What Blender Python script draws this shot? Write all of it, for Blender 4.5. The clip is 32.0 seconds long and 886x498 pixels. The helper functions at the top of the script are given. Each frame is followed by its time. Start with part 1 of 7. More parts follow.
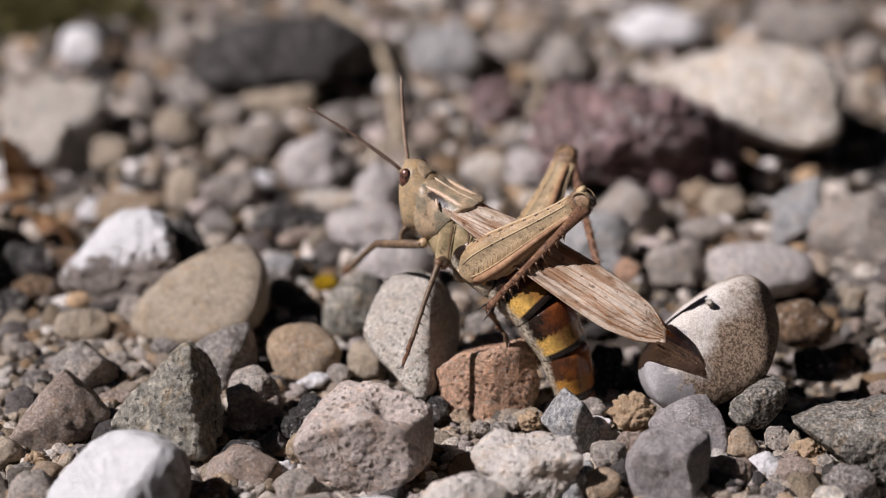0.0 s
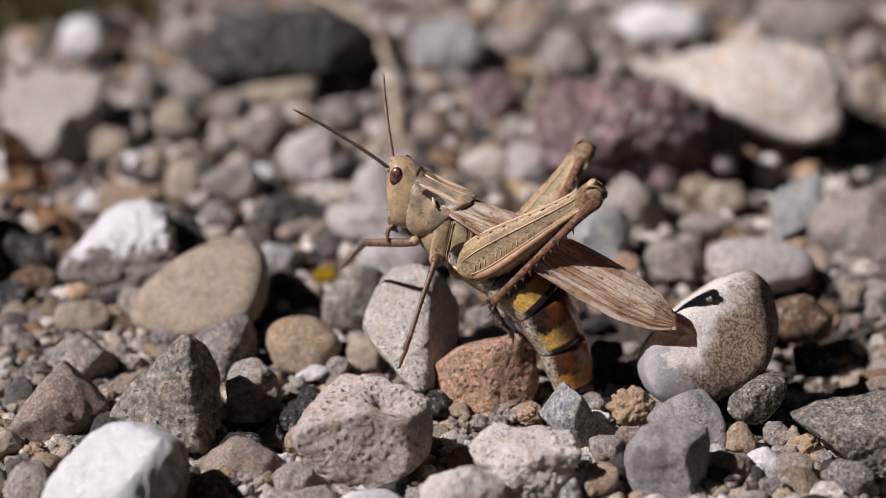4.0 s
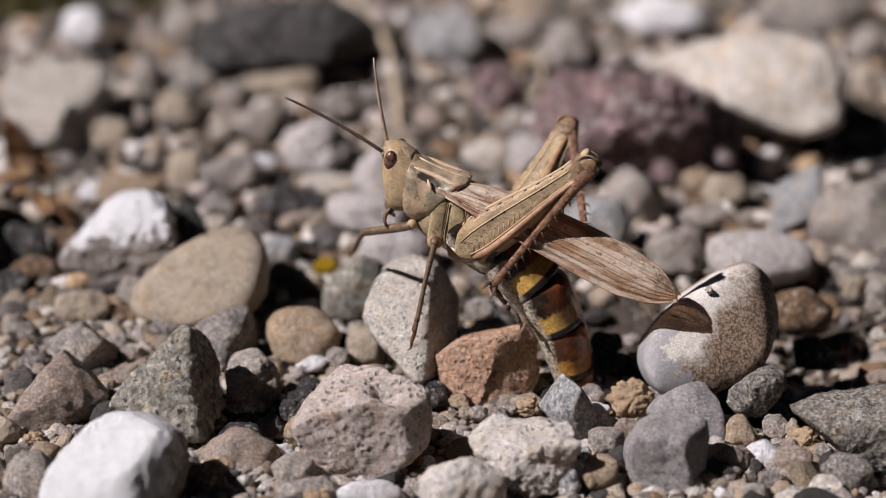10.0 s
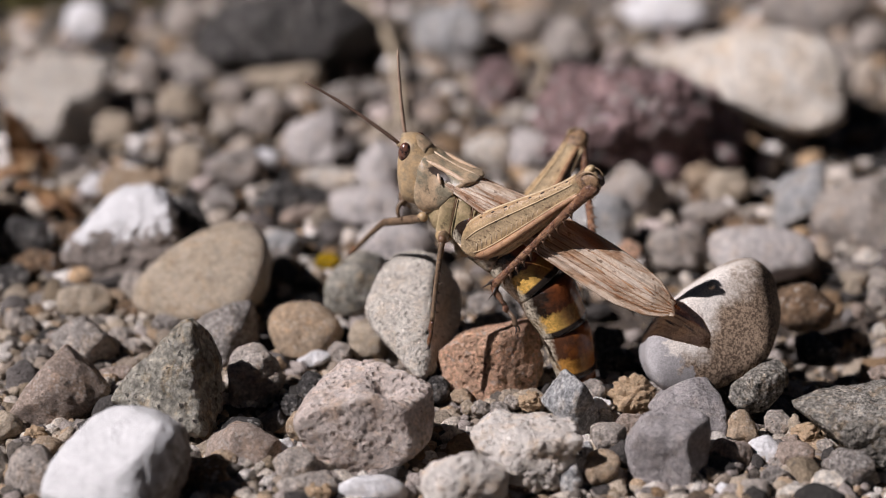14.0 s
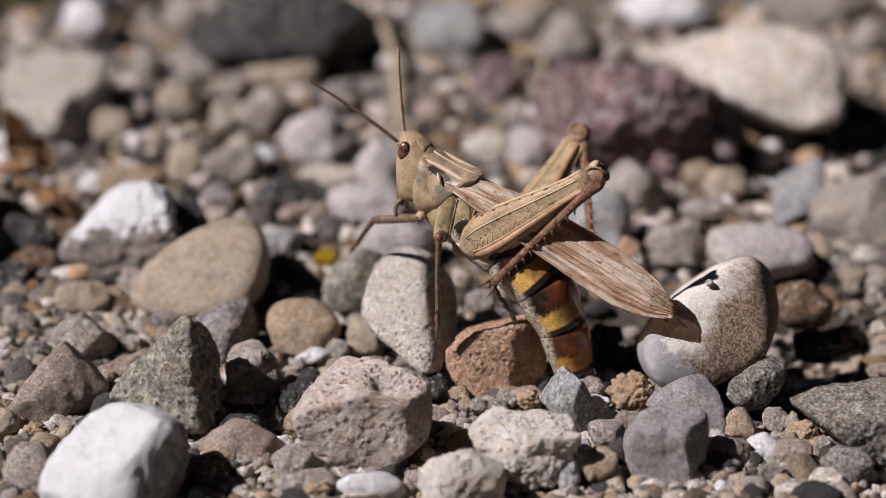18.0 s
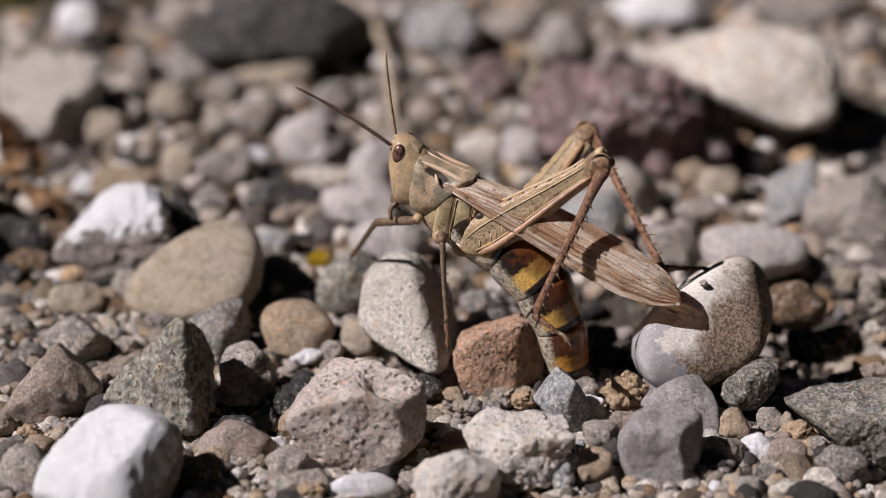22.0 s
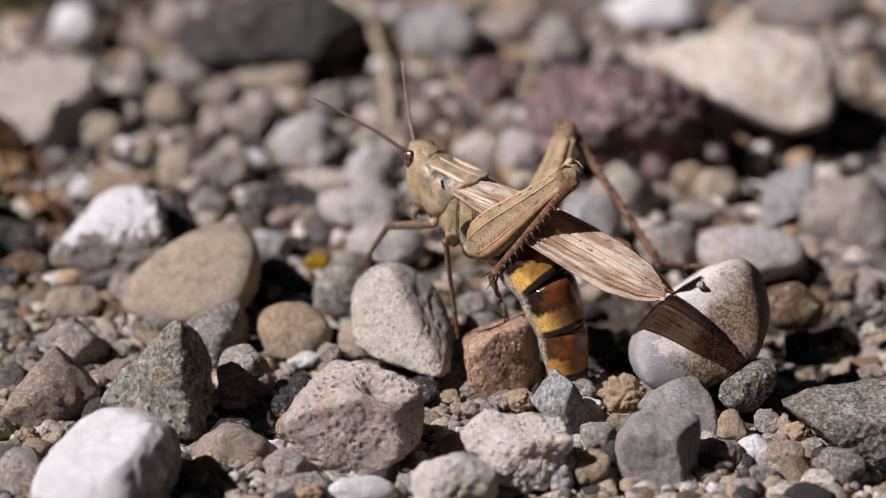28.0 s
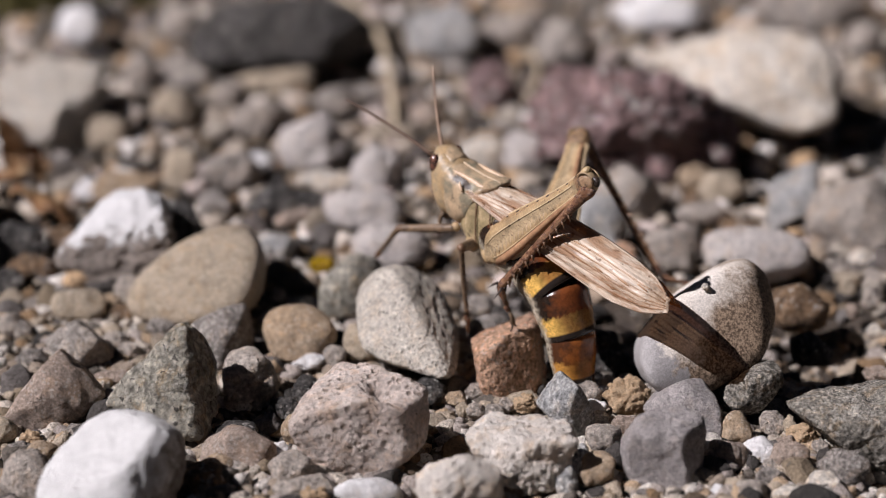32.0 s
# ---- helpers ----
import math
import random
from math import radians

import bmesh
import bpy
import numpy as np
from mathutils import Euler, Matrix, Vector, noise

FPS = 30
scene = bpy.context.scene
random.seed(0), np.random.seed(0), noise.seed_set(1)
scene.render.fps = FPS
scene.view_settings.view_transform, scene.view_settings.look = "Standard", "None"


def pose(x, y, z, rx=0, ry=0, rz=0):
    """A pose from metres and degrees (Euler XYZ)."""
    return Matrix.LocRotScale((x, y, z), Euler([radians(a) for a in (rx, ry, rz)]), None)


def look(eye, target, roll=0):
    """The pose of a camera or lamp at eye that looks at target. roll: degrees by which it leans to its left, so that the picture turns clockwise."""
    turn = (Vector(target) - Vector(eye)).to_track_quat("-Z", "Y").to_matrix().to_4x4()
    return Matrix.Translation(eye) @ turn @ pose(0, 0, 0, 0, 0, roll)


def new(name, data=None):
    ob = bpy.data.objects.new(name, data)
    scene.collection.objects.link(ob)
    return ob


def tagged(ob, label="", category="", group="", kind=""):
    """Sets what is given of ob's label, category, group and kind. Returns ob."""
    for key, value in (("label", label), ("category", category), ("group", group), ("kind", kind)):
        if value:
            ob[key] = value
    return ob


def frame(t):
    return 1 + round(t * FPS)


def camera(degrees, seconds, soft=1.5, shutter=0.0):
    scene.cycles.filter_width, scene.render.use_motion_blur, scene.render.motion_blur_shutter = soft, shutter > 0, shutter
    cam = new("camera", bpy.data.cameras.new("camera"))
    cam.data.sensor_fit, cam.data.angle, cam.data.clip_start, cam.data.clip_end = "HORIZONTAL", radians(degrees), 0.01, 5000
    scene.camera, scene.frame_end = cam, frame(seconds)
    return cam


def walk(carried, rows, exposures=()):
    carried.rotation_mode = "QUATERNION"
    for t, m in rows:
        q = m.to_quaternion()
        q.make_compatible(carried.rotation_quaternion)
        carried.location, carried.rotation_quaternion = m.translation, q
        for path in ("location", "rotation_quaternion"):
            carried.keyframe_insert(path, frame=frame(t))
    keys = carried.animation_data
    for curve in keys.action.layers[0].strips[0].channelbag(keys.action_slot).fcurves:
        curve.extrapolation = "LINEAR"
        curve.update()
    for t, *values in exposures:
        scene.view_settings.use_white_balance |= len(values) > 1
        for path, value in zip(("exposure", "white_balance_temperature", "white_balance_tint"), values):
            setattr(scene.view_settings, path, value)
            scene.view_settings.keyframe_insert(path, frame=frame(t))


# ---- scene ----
# ---- camera: long lens on a stand, drifting a little; focus on the insect's hind body ----
cam = camera(20, 32.0, soft=0.5)
cam.data.dof.use_dof = True
cam.data.dof.focus_distance = 0.1652
cam.data.dof.aperture_fstop = 26.0
walk(cam, [
    (0, pose(0, -0.167, 0.0734, 68.463, 0.621, -0.300)),
    (0.5, pose(0, -0.167, 0.0734, 68.443, 0.627, -0.272)),
    (1, pose(0, -0.167, 0.0734, 68.409, 0.569, -0.207)),
    (1.5, pose(0, -0.167, 0.0734, 68.393, 0.521, -0.270)),
    (2, pose(0, -0.167, 0.0734, 68.396, 0.487, -0.193)),
    (2.5, pose(0, -0.167, 0.0734, 68.390, 0.446, -0.154)),
    (3, pose(0, -0.167, 0.0734, 68.352, 0.410, -0.192)),
    (3.5, pose(0, -0.167, 0.0734, 68.319, 0.330, -0.212)),
    (5.5, pose(0, -0.167, 0.0734, 68.314, 0.287, -0.103)),
    (6, pose(0, -0.167, 0.0734, 68.287, 0.248, -0.068)),
    (6.5, pose(0, -0.167, 0.0734, 68.233, 0.242, -0.024)),
    (7, pose(0, -0.167, 0.0734, 68.203, 0.167, -0.115)),
    (7.5, pose(0, -0.167, 0.0734, 68.202, 0.139, -0.081)),
    (8, pose(0, -0.167, 0.0734, 68.188, 0.124, -0.058)),
    (8.5, pose(0, -0.167, 0.0734, 68.164, 0.119, -0.009)),
    (9, pose(0, -0.167, 0.0734, 68.132, 0.084, -0.064)),
    (9.5, pose(0, -0.167, 0.0734, 68.125, 0.049, -0.064)),
    (10, pose(0, -0.167, 0.0734, 68.115, 0.061, -0.076)),
    (10.5, pose(0, -0.167, 0.0734, 68.056, 0.033, -0.056)),
    (11, pose(0, -0.167, 0.0734, 68.048, 0.012, -0.068)),
    (11.5, pose(0, -0.167, 0.0734, 68.063, -0.008, -0.061)),
    (12, pose(0, -0.167, 0.0734, 68.044, -0.006, -0.042)),
    (12.5, pose(0, -0.167, 0.0734, 68.016, 0.033, -0.035)),
    (13, pose(0, -0.167, 0.0734, 68.021, -0.000, 0.000)),
    (13.5, pose(0, -0.167, 0.0734, 68.022, -0.004, -0.035)),
    (14, pose(0, -0.167, 0.0734, 68.002, -0.014, 0.008)),
    (14.5, pose(0, -0.167, 0.0734, 67.981, 0.019, -0.012)),
    (16.5, pose(0, -0.167, 0.0734, 67.913, -0.109, -0.034)),
    (17, pose(0, -0.167, 0.0734, 67.925, -0.083, -0.088)),
    (17.5, pose(0, -0.167, 0.0734, 67.930, -0.053, -0.041)),
    (18, pose(0, -0.167, 0.0734, 67.935, -0.074, -0.010)),
    (18.5, pose(0, -0.167, 0.0734, 67.925, -0.080, -0.067)),
    (19, pose(0, -0.167, 0.0734, 67.942, -0.046, -0.084)),
    (19.5, pose(0, -0.167, 0.0734, 67.940, -0.054, -0.083)),
    (20, pose(0, -0.167, 0.0734, 67.937, -0.051, -0.093)),
    (20.5, pose(0, -0.167, 0.0734, 67.961, -0.079, -0.129)),
    (21, pose(0, -0.167, 0.0734, 67.967, -0.066, -0.173)),
    (21.5, pose(0, -0.167, 0.0734, 67.945, -0.099, -0.113)),
    (22, pose(0, -0.167, 0.0734, 67.955, 0.002, -0.192)),
    (22.5, pose(0, -0.167, 0.0734, 67.977, -0.027, -0.187)),
    (23, pose(0, -0.167, 0.0734, 67.975, -0.014, -0.149)),
    (23.5, pose(0, -0.167, 0.0734, 67.963, -0.037, -0.147)),
    (24, pose(0, -0.167, 0.0734, 67.955, -0.002, -0.195)),
    (24.5, pose(0, -0.167, 0.0734, 67.992, -0.012, -0.196)),
    (25, pose(0, -0.167, 0.0734, 68.001, 0.056, -0.166)),
    (25.5, pose(0, -0.167, 0.0734, 67.983, 0.037, -0.153)),
    (27.5, pose(0, -0.167, 0.0734, 67.986, 0.026, -0.223)),
    (28, pose(0, -0.167, 0.0734, 68.013, 0.093, -0.299)),
    (28.5, pose(0, -0.167, 0.0734, 68.013, 0.104, -0.265)),
    (29, pose(0, -0.167, 0.0734, 68.010, 0.095, -0.256)),
    (29.5, pose(0, -0.167, 0.0734, 67.981, 0.144, -0.259)),
    (30, pose(0, -0.167, 0.0734, 68.020, 0.142, -0.278)),
    (30.5, pose(0, -0.167, 0.0734, 68.044, 0.180, -0.233)),
    (31, pose(0, -0.167, 0.0734, 68.040, 0.179, -0.214)),
    (31.5, pose(0, -0.167, 0.0734, 68.057, 0.180, -0.258)),
    (32, pose(0, -0.167, 0.0734, 68.058, 0.199, -0.221)),
], exposures=[(0.0, 0.23, 6000, 20), (32.0, 0.23, 6000, 20)])

# ---- light: clear sky, one sun ----
SUN_AZ, SUN_EL = 250.0, 45.5  # compass degrees from +y towards +x, and height
world = bpy.data.worlds.new("world")
scene.world = world
world.use_nodes = True
wn = world.node_tree.nodes
sky = wn.new("ShaderNodeTexSky")
sky.sky_type = "NISHITA"
sky.sun_disc = False
sky.sun_elevation, sky.sun_rotation = radians(SUN_EL), radians(SUN_AZ)
wn["Background"].inputs["Strength"].default_value = 0.0046
world.node_tree.links.new(sky.outputs[0], wn["Background"].inputs["Color"])
sun = new("sun", bpy.data.lights.new("sun", "SUN"))
sun.data.energy, sun.data.angle, sun.data.color = 5.0, radians(0.53), (1.0, 0.95, 0.87)
to_sun = Vector((math.sin(radians(SUN_AZ)) * math.cos(radians(SUN_EL)), math.cos(radians(SUN_AZ)) * math.cos(radians(SUN_EL)), math.sin(radians(SUN_EL))))
sun.matrix_world = look(to_sun * 2, (0, 0, 0))

# ---- materials ----
MATS = {}


class Nodes:
    """Short hand for one node material."""

    def __init__(self, name):
        self.mat = bpy.data.materials.new(name)
        self.mat.use_nodes = True
        self.tree = self.mat.node_tree
        self.bsdf = self.tree.nodes["Principled BSDF"]
        MATS[name] = self.mat

    def node(self, kind, ins=None, **props):
        n = self.tree.nodes.new("ShaderNode" + kind)
        for k, v in props.items():
            setattr(n, k, v)
        for k, v in (ins or {}).items():
            if isinstance(v, bpy.types.NodeSocket):
                self.tree.links.new(v, n.inputs[k])
            else:
                n.inputs[k].default_value = v
        return n

    def coords(self, kind="Object"):
        return self.node("TexCoord").outputs[kind]

    def noise(self, co, scale, detail=4, rough=0.6, warp=0.0):
        return self.node("TexNoise", {"Vector": co, "Scale": scale, "Detail": detail, "Roughness": rough, "Distortion": warp}).outputs["Fac"]

    def ramp(self, fac, stops, interpolation="LINEAR"):
        n = self.node("ValToRGB", {"Fac": fac})
        n.color_ramp.interpolation = interpolation
        e = n.color_ramp.elements
        while len(e) < len(stops):
            e.new(0.5)
        for el, (p, c) in zip(e, stops):
            el.position = p
            el.color = (*c, 1) if isinstance(c, tuple) else (c, c, c, 1)
        return n.outputs["Color"]

    def mix(self, fac, a, b, mode="MIX"):
        n = self.node("Mix", data_type="RGBA", blend_type=mode)
        for i, v in ((0, fac), (6, a), (7, b)):
            if isinstance(v, bpy.types.NodeSocket):
                self.tree.links.new(v, n.inputs[i])
            else:
                n.inputs[i].default_value = (*v, 1) if isinstance(v, tuple) else v
        return n.outputs[2]

    def finish(self, color, rough=0.85, heights=(), spec=0.3):
        for key, v in (("Base Color", color), ("Roughness", rough), ("Specular IOR Level", spec)):
            if isinstance(v, bpy.types.NodeSocket):
                self.tree.links.new(v, self.bsdf.inputs[key])
            elif isinstance(v, tuple):
                self.bsdf.inputs[key].default_value = (*v, 1)
            else:
                self.bsdf.inputs[key].default_value = v
        last = None
        for h, dist in heights:
            ins = {"Height": h, "Distance": dist, "Strength": 1.0}
            if last is not None:
                ins["Normal"] = last
            last = self.node("Bump", ins).outputs["Normal"]
        if last is not None:
            self.tree.links.new(last, self.bsdf.inputs["Normal"])
        return self.mat


def stone_material(name, main, second, speck=(0.05, 0.045, 0.04), cover=0.3, grain=5200.0, relief=0.00006, rough=0.88, pits=0.0, blotch=420.0, vary=1.0, rust=0.5, mosaic=0.6, open_pits=0.0):
    """Stone: broad blotches of two colours, rusty stains, a mosaic of mineral grains, specks and, for porous stone, pits."""
    if max(main) < 0.78:
        main, second = tuple(v * 0.8 for v in main), tuple(v * 0.8 for v in second)
    n = Nodes(name)
    co = n.coords()
    big = n.noise(co, blotch, 5, 0.62, 0.3)
    fine = n.noise(co, grain * 1.4, 6, 0.8)
    mid = n.noise(co, grain * 0.3, 6, 0.75)
    bent = n.node("MixRGB", {"Fac": 0.00012, "Color1": co, "Color2": n.node("TexNoise", {"Vector": co, "Scale": grain * 0.8}).outputs["Color"]}, blend_type="ADD").outputs["Color"]
    cell = n.node("TexVoronoi", {"Vector": bent, "Scale": grain * 0.9, "Randomness": 1.0})
    pick = n.node("SeparateColor", {"Color": cell.outputs["Color"]})
    col = n.mix(n.ramp(big, [(0.36, 0.0), (0.64, 1.0)]), main, second)
    stain = n.ramp(n.noise(co, blotch * 1.7, 6, 0.7, 0.6), [(0.5, 0.0), (0.68, rust)])
    col = n.mix(stain, col, n.mix(1.0, col, (0.98, 0.74, 0.46), "MULTIPLY"))
    col = n.mix(1.0, col, n.ramp(pick.outputs[0], [(0.0, 1 - 0.5 * mosaic * vary), (0.5, 1.0), (1.0, 1 + 0.42 * mosaic * vary)]), "MULTIPLY")
    col = n.mix(1.0, col, n.ramp(fine, [(0.28, 1 - 0.7 * vary), (0.5, 1.0), (0.72, 1 + 0.55 * vary)]), "MULTIPLY")
    col = n.mix(1.0, col, n.ramp(mid, [(0.3, 1 - 0.34 * vary), (0.7, 1 + 0.26 * vary)]), "MULTIPLY")
    col = n.mix(1.0, col, n.ramp(n.noise(co, blotch * 2.4, 5, 0.7), [(0.32, 1 - 0.4 * vary), (0.5, 1.0), (0.68, 1 + 0.28 * vary)]), "MULTIPLY")
    col = n.mix(1.0, col, n.ramp(n.noise(co, grain * 0.75, 2, 0.5), [(0.34, 1 - 0.42 * vary), (0.5, 1.0), (0.66, 1 + 0.36 * vary)]), "MULTIPLY")
    dots = n.noise(co, grain * 0.62, 3, 0.6)
    col = n.mix(n.ramp(dots, [(0.68 - cover * 0.32, 0.0), (0.71 - cover * 0.32, 0.9)]), col, speck)
    gate = n.ramp(n.noise(co, grain * 0.2, 3), [(0.45, 0.0), (0.55, 1.0)])
    col = n.mix(n.mix(1.0, n.ramp(pick.outputs[1], [(0.8, 0.0), (0.86, 0.55 * vary)]), gate, "MULTIPLY"), col, (0.74, 0.70, 0.64))
    heights = [(n.noise(co, grain * 0.11, 5, 0.65), relief * 6.0), (mid, relief * 6.5), (fine, relief * 5.0), (pick.outputs[2], relief * 2.2), (dots, relief * 2.0)]
    if pits:
        v = n.node("TexVoronoi", {"Vector": bent, "Scale": grain * 0.42, "Randomness": 1.0}).outputs["Distance"]
        hole = n.ramp(v, [(0.14 + open_pits, 0.0), (0.36 + open_pits, 1.0)])
        gate = n.ramp(n.noise(co, 800, 3), [(0.42 + open_pits, 0.0), (0.56 + open_pits, 1.0)])
        hole = n.mix(gate, hole, (1.0, 1.0, 1.0))
        heights.append((hole, 0.00022 * pits))
        col = n.mix(hole, n.mix(0.7, col, (0.35, 0.28, 0.22), "MULTIPLY"), col)
    return n.finish(col, rough, heights)


stone_material("granite", (0.7, 0.65, 0.54), (0.44, 0.41, 0.34), (0.07, 0.062, 0.055), 0.16, 3000, 0.00012, rust=0.8, vary=0.85, mosaic=0.5)
stone_material("chalk", (0.913, 0.896, 0.891), (0.814, 0.786, 0.77), (0.30, 0.25, 0.2), 0.0, 3800, 0.00004, vary=0.22, rust=0.2)
stone_material("mudstone", (0.62, 0.49, 0.4), (0.47, 0.37, 0.305), (0.2, 0.16, 0.13), 0.08, 6400, 0.00004, vary=0.6, mosaic=0.4)
stone_material("tan_stone", (0.66, 0.54, 0.4), (0.54, 0.445, 0.33), (0.2, 0.15, 0.09), 0.05, 7000, 0.00003, 0.5, vary=0.42, rust=0.4)
stone_material("ochre_stone", (0.56, 0.40, 0.255), (0.62, 0.49, 0.355), (0.2, 0.12, 0.06), 0.16, 7000, 0.00003, 0.8, vary=0.5)
stone_material("dark_stone", (0.09, 0.083, 0.078), (0.17, 0.157, 0.147), (0.4, 0.38, 0.36), 0.05, 4600, 0.0001)
stone_material("slate", (0.56, 0.5, 0.45), (0.36, 0.32, 0.29), (0.12, 0.11, 0.1), 0.12, 6000, 0.00005)
stone_material("grey_stone", (0.47, 0.42, 0.375), (0.66, 0.575, 0.5), (0.11, 0.095, 0.085), 0.1, 5600, 0.00005, vary=0.7)
stone_material("limestone", (0.84, 0.772, 0.672), (0.714, 0.64, 0.546), (0.14, 0.11, 0.085), 0.10, 5800, 0.00006, 0.92, 0.5, vary=0.38, rust=0.3)
stone_material("pitted_stone", (0.88, 0.76, 0.68), (0.66, 0.54, 0.465), (0.2, 0.13, 0.09), 0.1, 3800, 0.00006, 0.9, 1.2, vary=0.4, mosaic=0.25, open_pits=0.02)
stone_material("red_stone", (0.78, 0.5, 0.335), (0.66, 0.405, 0.27), (0.12, 0.075, 0.055), 0.06, 4600, 0.00007, 0.9, 0.8, vary=0.6, mosaic=0.35)
stone_material("pale_stone", (0.76, 0.67, 0.585), (0.58, 0.5, 0.43), (0.14, 0.12, 0.1), 0.1, 5000, 0.00007, vary=0.6)
stone_material("blue_stone", (0.58, 0.58, 0.575), (0.72, 0.695, 0.66), (0.2, 0.2, 0.2), 0.12, 5000, 0.00006, vary=0.8)
stone_material("purple_stone", (0.62, 0.415, 0.4), (0.3, 0.195, 0.185), (0.62, 0.5, 0.5), 0.2, 1700, 0.00016, blotch=330, rust=0.2)
stone_material("cream_stone", (0.8, 0.745, 0.665), (0.72, 0.62, 0.5), (0.4, 0.28, 0.16), 0.04, 2600, 0.00006, 0.8, vary=0.45)
stone_material("cream_pitted", (0.93, 0.86, 0.78), (0.8, 0.71, 0.62), (0.25, 0.18, 0.13), 0.03, 4600, 0.00005, 0.9, 0.5, vary=0.26, mosaic=0.25)
stone_material("lilac_stone", (0.68, 0.62, 0.6), (0.56, 0.51, 0.495), (0.2, 0.18, 0.175), 0.06, 6000, 0.00006, vary=0.5, rust=0.2)
stone_material("lilac_pale", (0.79, 0.725, 0.68), (0.58, 0.525, 0.49), (0.2, 0.18, 0.175), 0.06, 5000, 0.00006, vary=0.5, rust=0.3)
stone_material("pale_granite", (0.62, 0.565, 0.48), (0.44, 0.405, 0.35), (0.1, 0.09, 0.08), 0.22, 5200, 0.0001, rust=0.7)
stone_material("brown_stone", (0.27, 0.17, 0.098), (0.35, 0.23, 0.138), (0.1, 0.07, 0.04), 0.2, 4600, 0.00006)


def capped_material(name, cap, low, along, up, start, width):
    """Stone with a clean white cap over a rough, darker lower part."""
    n = Nodes(name)
    co = n.coords()
    xyz = n.node("SeparateXYZ", {"Vector": co})
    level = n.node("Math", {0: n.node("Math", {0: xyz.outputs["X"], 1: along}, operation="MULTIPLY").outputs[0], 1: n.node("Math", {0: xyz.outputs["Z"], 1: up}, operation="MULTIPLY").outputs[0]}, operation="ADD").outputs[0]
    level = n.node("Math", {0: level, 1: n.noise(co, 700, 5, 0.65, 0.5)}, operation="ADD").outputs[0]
    fine = n.noise(co, 5600, 6, 0.8)
    mid = n.noise(co, 1700, 5, 0.7)
    low_tone = n.mix(n.ramp(mid, [(0.38, 0.0), (0.62, 1.0)]), low, tuple(v * 0.45 for v in low))
    low_tone = n.mix(1.0, low_tone, n.ramp(fine, [(0.3, 0.5), (0.5, 1.0), (0.7, 1.5)]), "MULTIPLY")
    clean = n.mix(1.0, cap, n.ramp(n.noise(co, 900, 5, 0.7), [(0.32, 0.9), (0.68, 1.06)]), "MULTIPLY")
    col = n.mix(n.ramp(level, [(start, 0.0), (start + width, 1.0)]), low_tone, clean)
    return n.finish(col, 0.88, [(mid, 0.0003), (fine, 0.0002)])


capped_material("white_capped_stone", (0.84, 0.825, 0.82), (0.36, 0.305, 0.265), -30.0, 170.0, 0.64, 0.06)
# white at the upper left, grey-brown towards the lower right
capped_material("two_tone_chalk", (0.9, 0.885, 0.87), (0.44, 0.385, 0.335), -75.0, 90.0, 0.22, 0.2)


# the big oval pebble: white above, peppered brown over its flank, smooth grey at one end
n = Nodes("egg_stone")
co = n.coords()
xyz = n.node("SeparateXYZ", {"Vector": co})
warp = n.noise(co, 500, 4, 0.6)
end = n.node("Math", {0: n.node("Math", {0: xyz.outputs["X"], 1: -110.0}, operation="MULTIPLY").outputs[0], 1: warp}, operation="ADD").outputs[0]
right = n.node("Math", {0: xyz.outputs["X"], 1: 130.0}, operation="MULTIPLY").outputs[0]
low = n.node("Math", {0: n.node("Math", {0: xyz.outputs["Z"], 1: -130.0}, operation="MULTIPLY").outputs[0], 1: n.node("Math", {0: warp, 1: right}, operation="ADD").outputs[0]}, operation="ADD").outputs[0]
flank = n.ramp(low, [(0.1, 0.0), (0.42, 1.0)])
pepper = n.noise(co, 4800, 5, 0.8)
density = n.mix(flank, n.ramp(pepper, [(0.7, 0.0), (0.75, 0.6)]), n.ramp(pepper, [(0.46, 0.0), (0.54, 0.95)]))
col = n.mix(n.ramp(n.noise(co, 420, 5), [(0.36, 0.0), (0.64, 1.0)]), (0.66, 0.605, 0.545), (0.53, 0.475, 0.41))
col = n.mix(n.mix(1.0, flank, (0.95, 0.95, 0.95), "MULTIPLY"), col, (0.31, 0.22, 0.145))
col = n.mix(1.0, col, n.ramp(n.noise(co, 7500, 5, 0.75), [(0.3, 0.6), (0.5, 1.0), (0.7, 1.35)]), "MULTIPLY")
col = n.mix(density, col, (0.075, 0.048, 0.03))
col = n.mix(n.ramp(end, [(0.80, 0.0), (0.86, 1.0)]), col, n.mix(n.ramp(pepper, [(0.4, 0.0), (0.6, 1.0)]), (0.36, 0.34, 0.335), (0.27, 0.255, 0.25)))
n.finish(col, 0.72, [(n.noise(co, 1200, 4), 0.00004), (pepper, 0.00005)], 0.35)


def gravel_material(name, stops, grain):
    n = Nodes(name)
    pick = n.node("NewGeometry").outputs["Random Per Island"]
    co = n.coords()
    col = n.ramp(pick, stops, "CONSTANT")
    fine = n.noise(co, grain, 4, 0.7)
    col = n.mix(1.0, col, n.ramp(fine, [(0.3, 0.42), (0.5, 1.0), (0.7, 1.45)]), "MULTIPLY")
    mid = n.noise(co, grain * 0.3, 4, 0.7)
    col = n.mix(n.ramp(mid, [(0.58, 0.0), (0.66, 0.7)]), col, (0.09, 0.078, 0.065))
    return n.finish(col, 0.88, [(mid, 0.0004), (fine, 0.0002)])


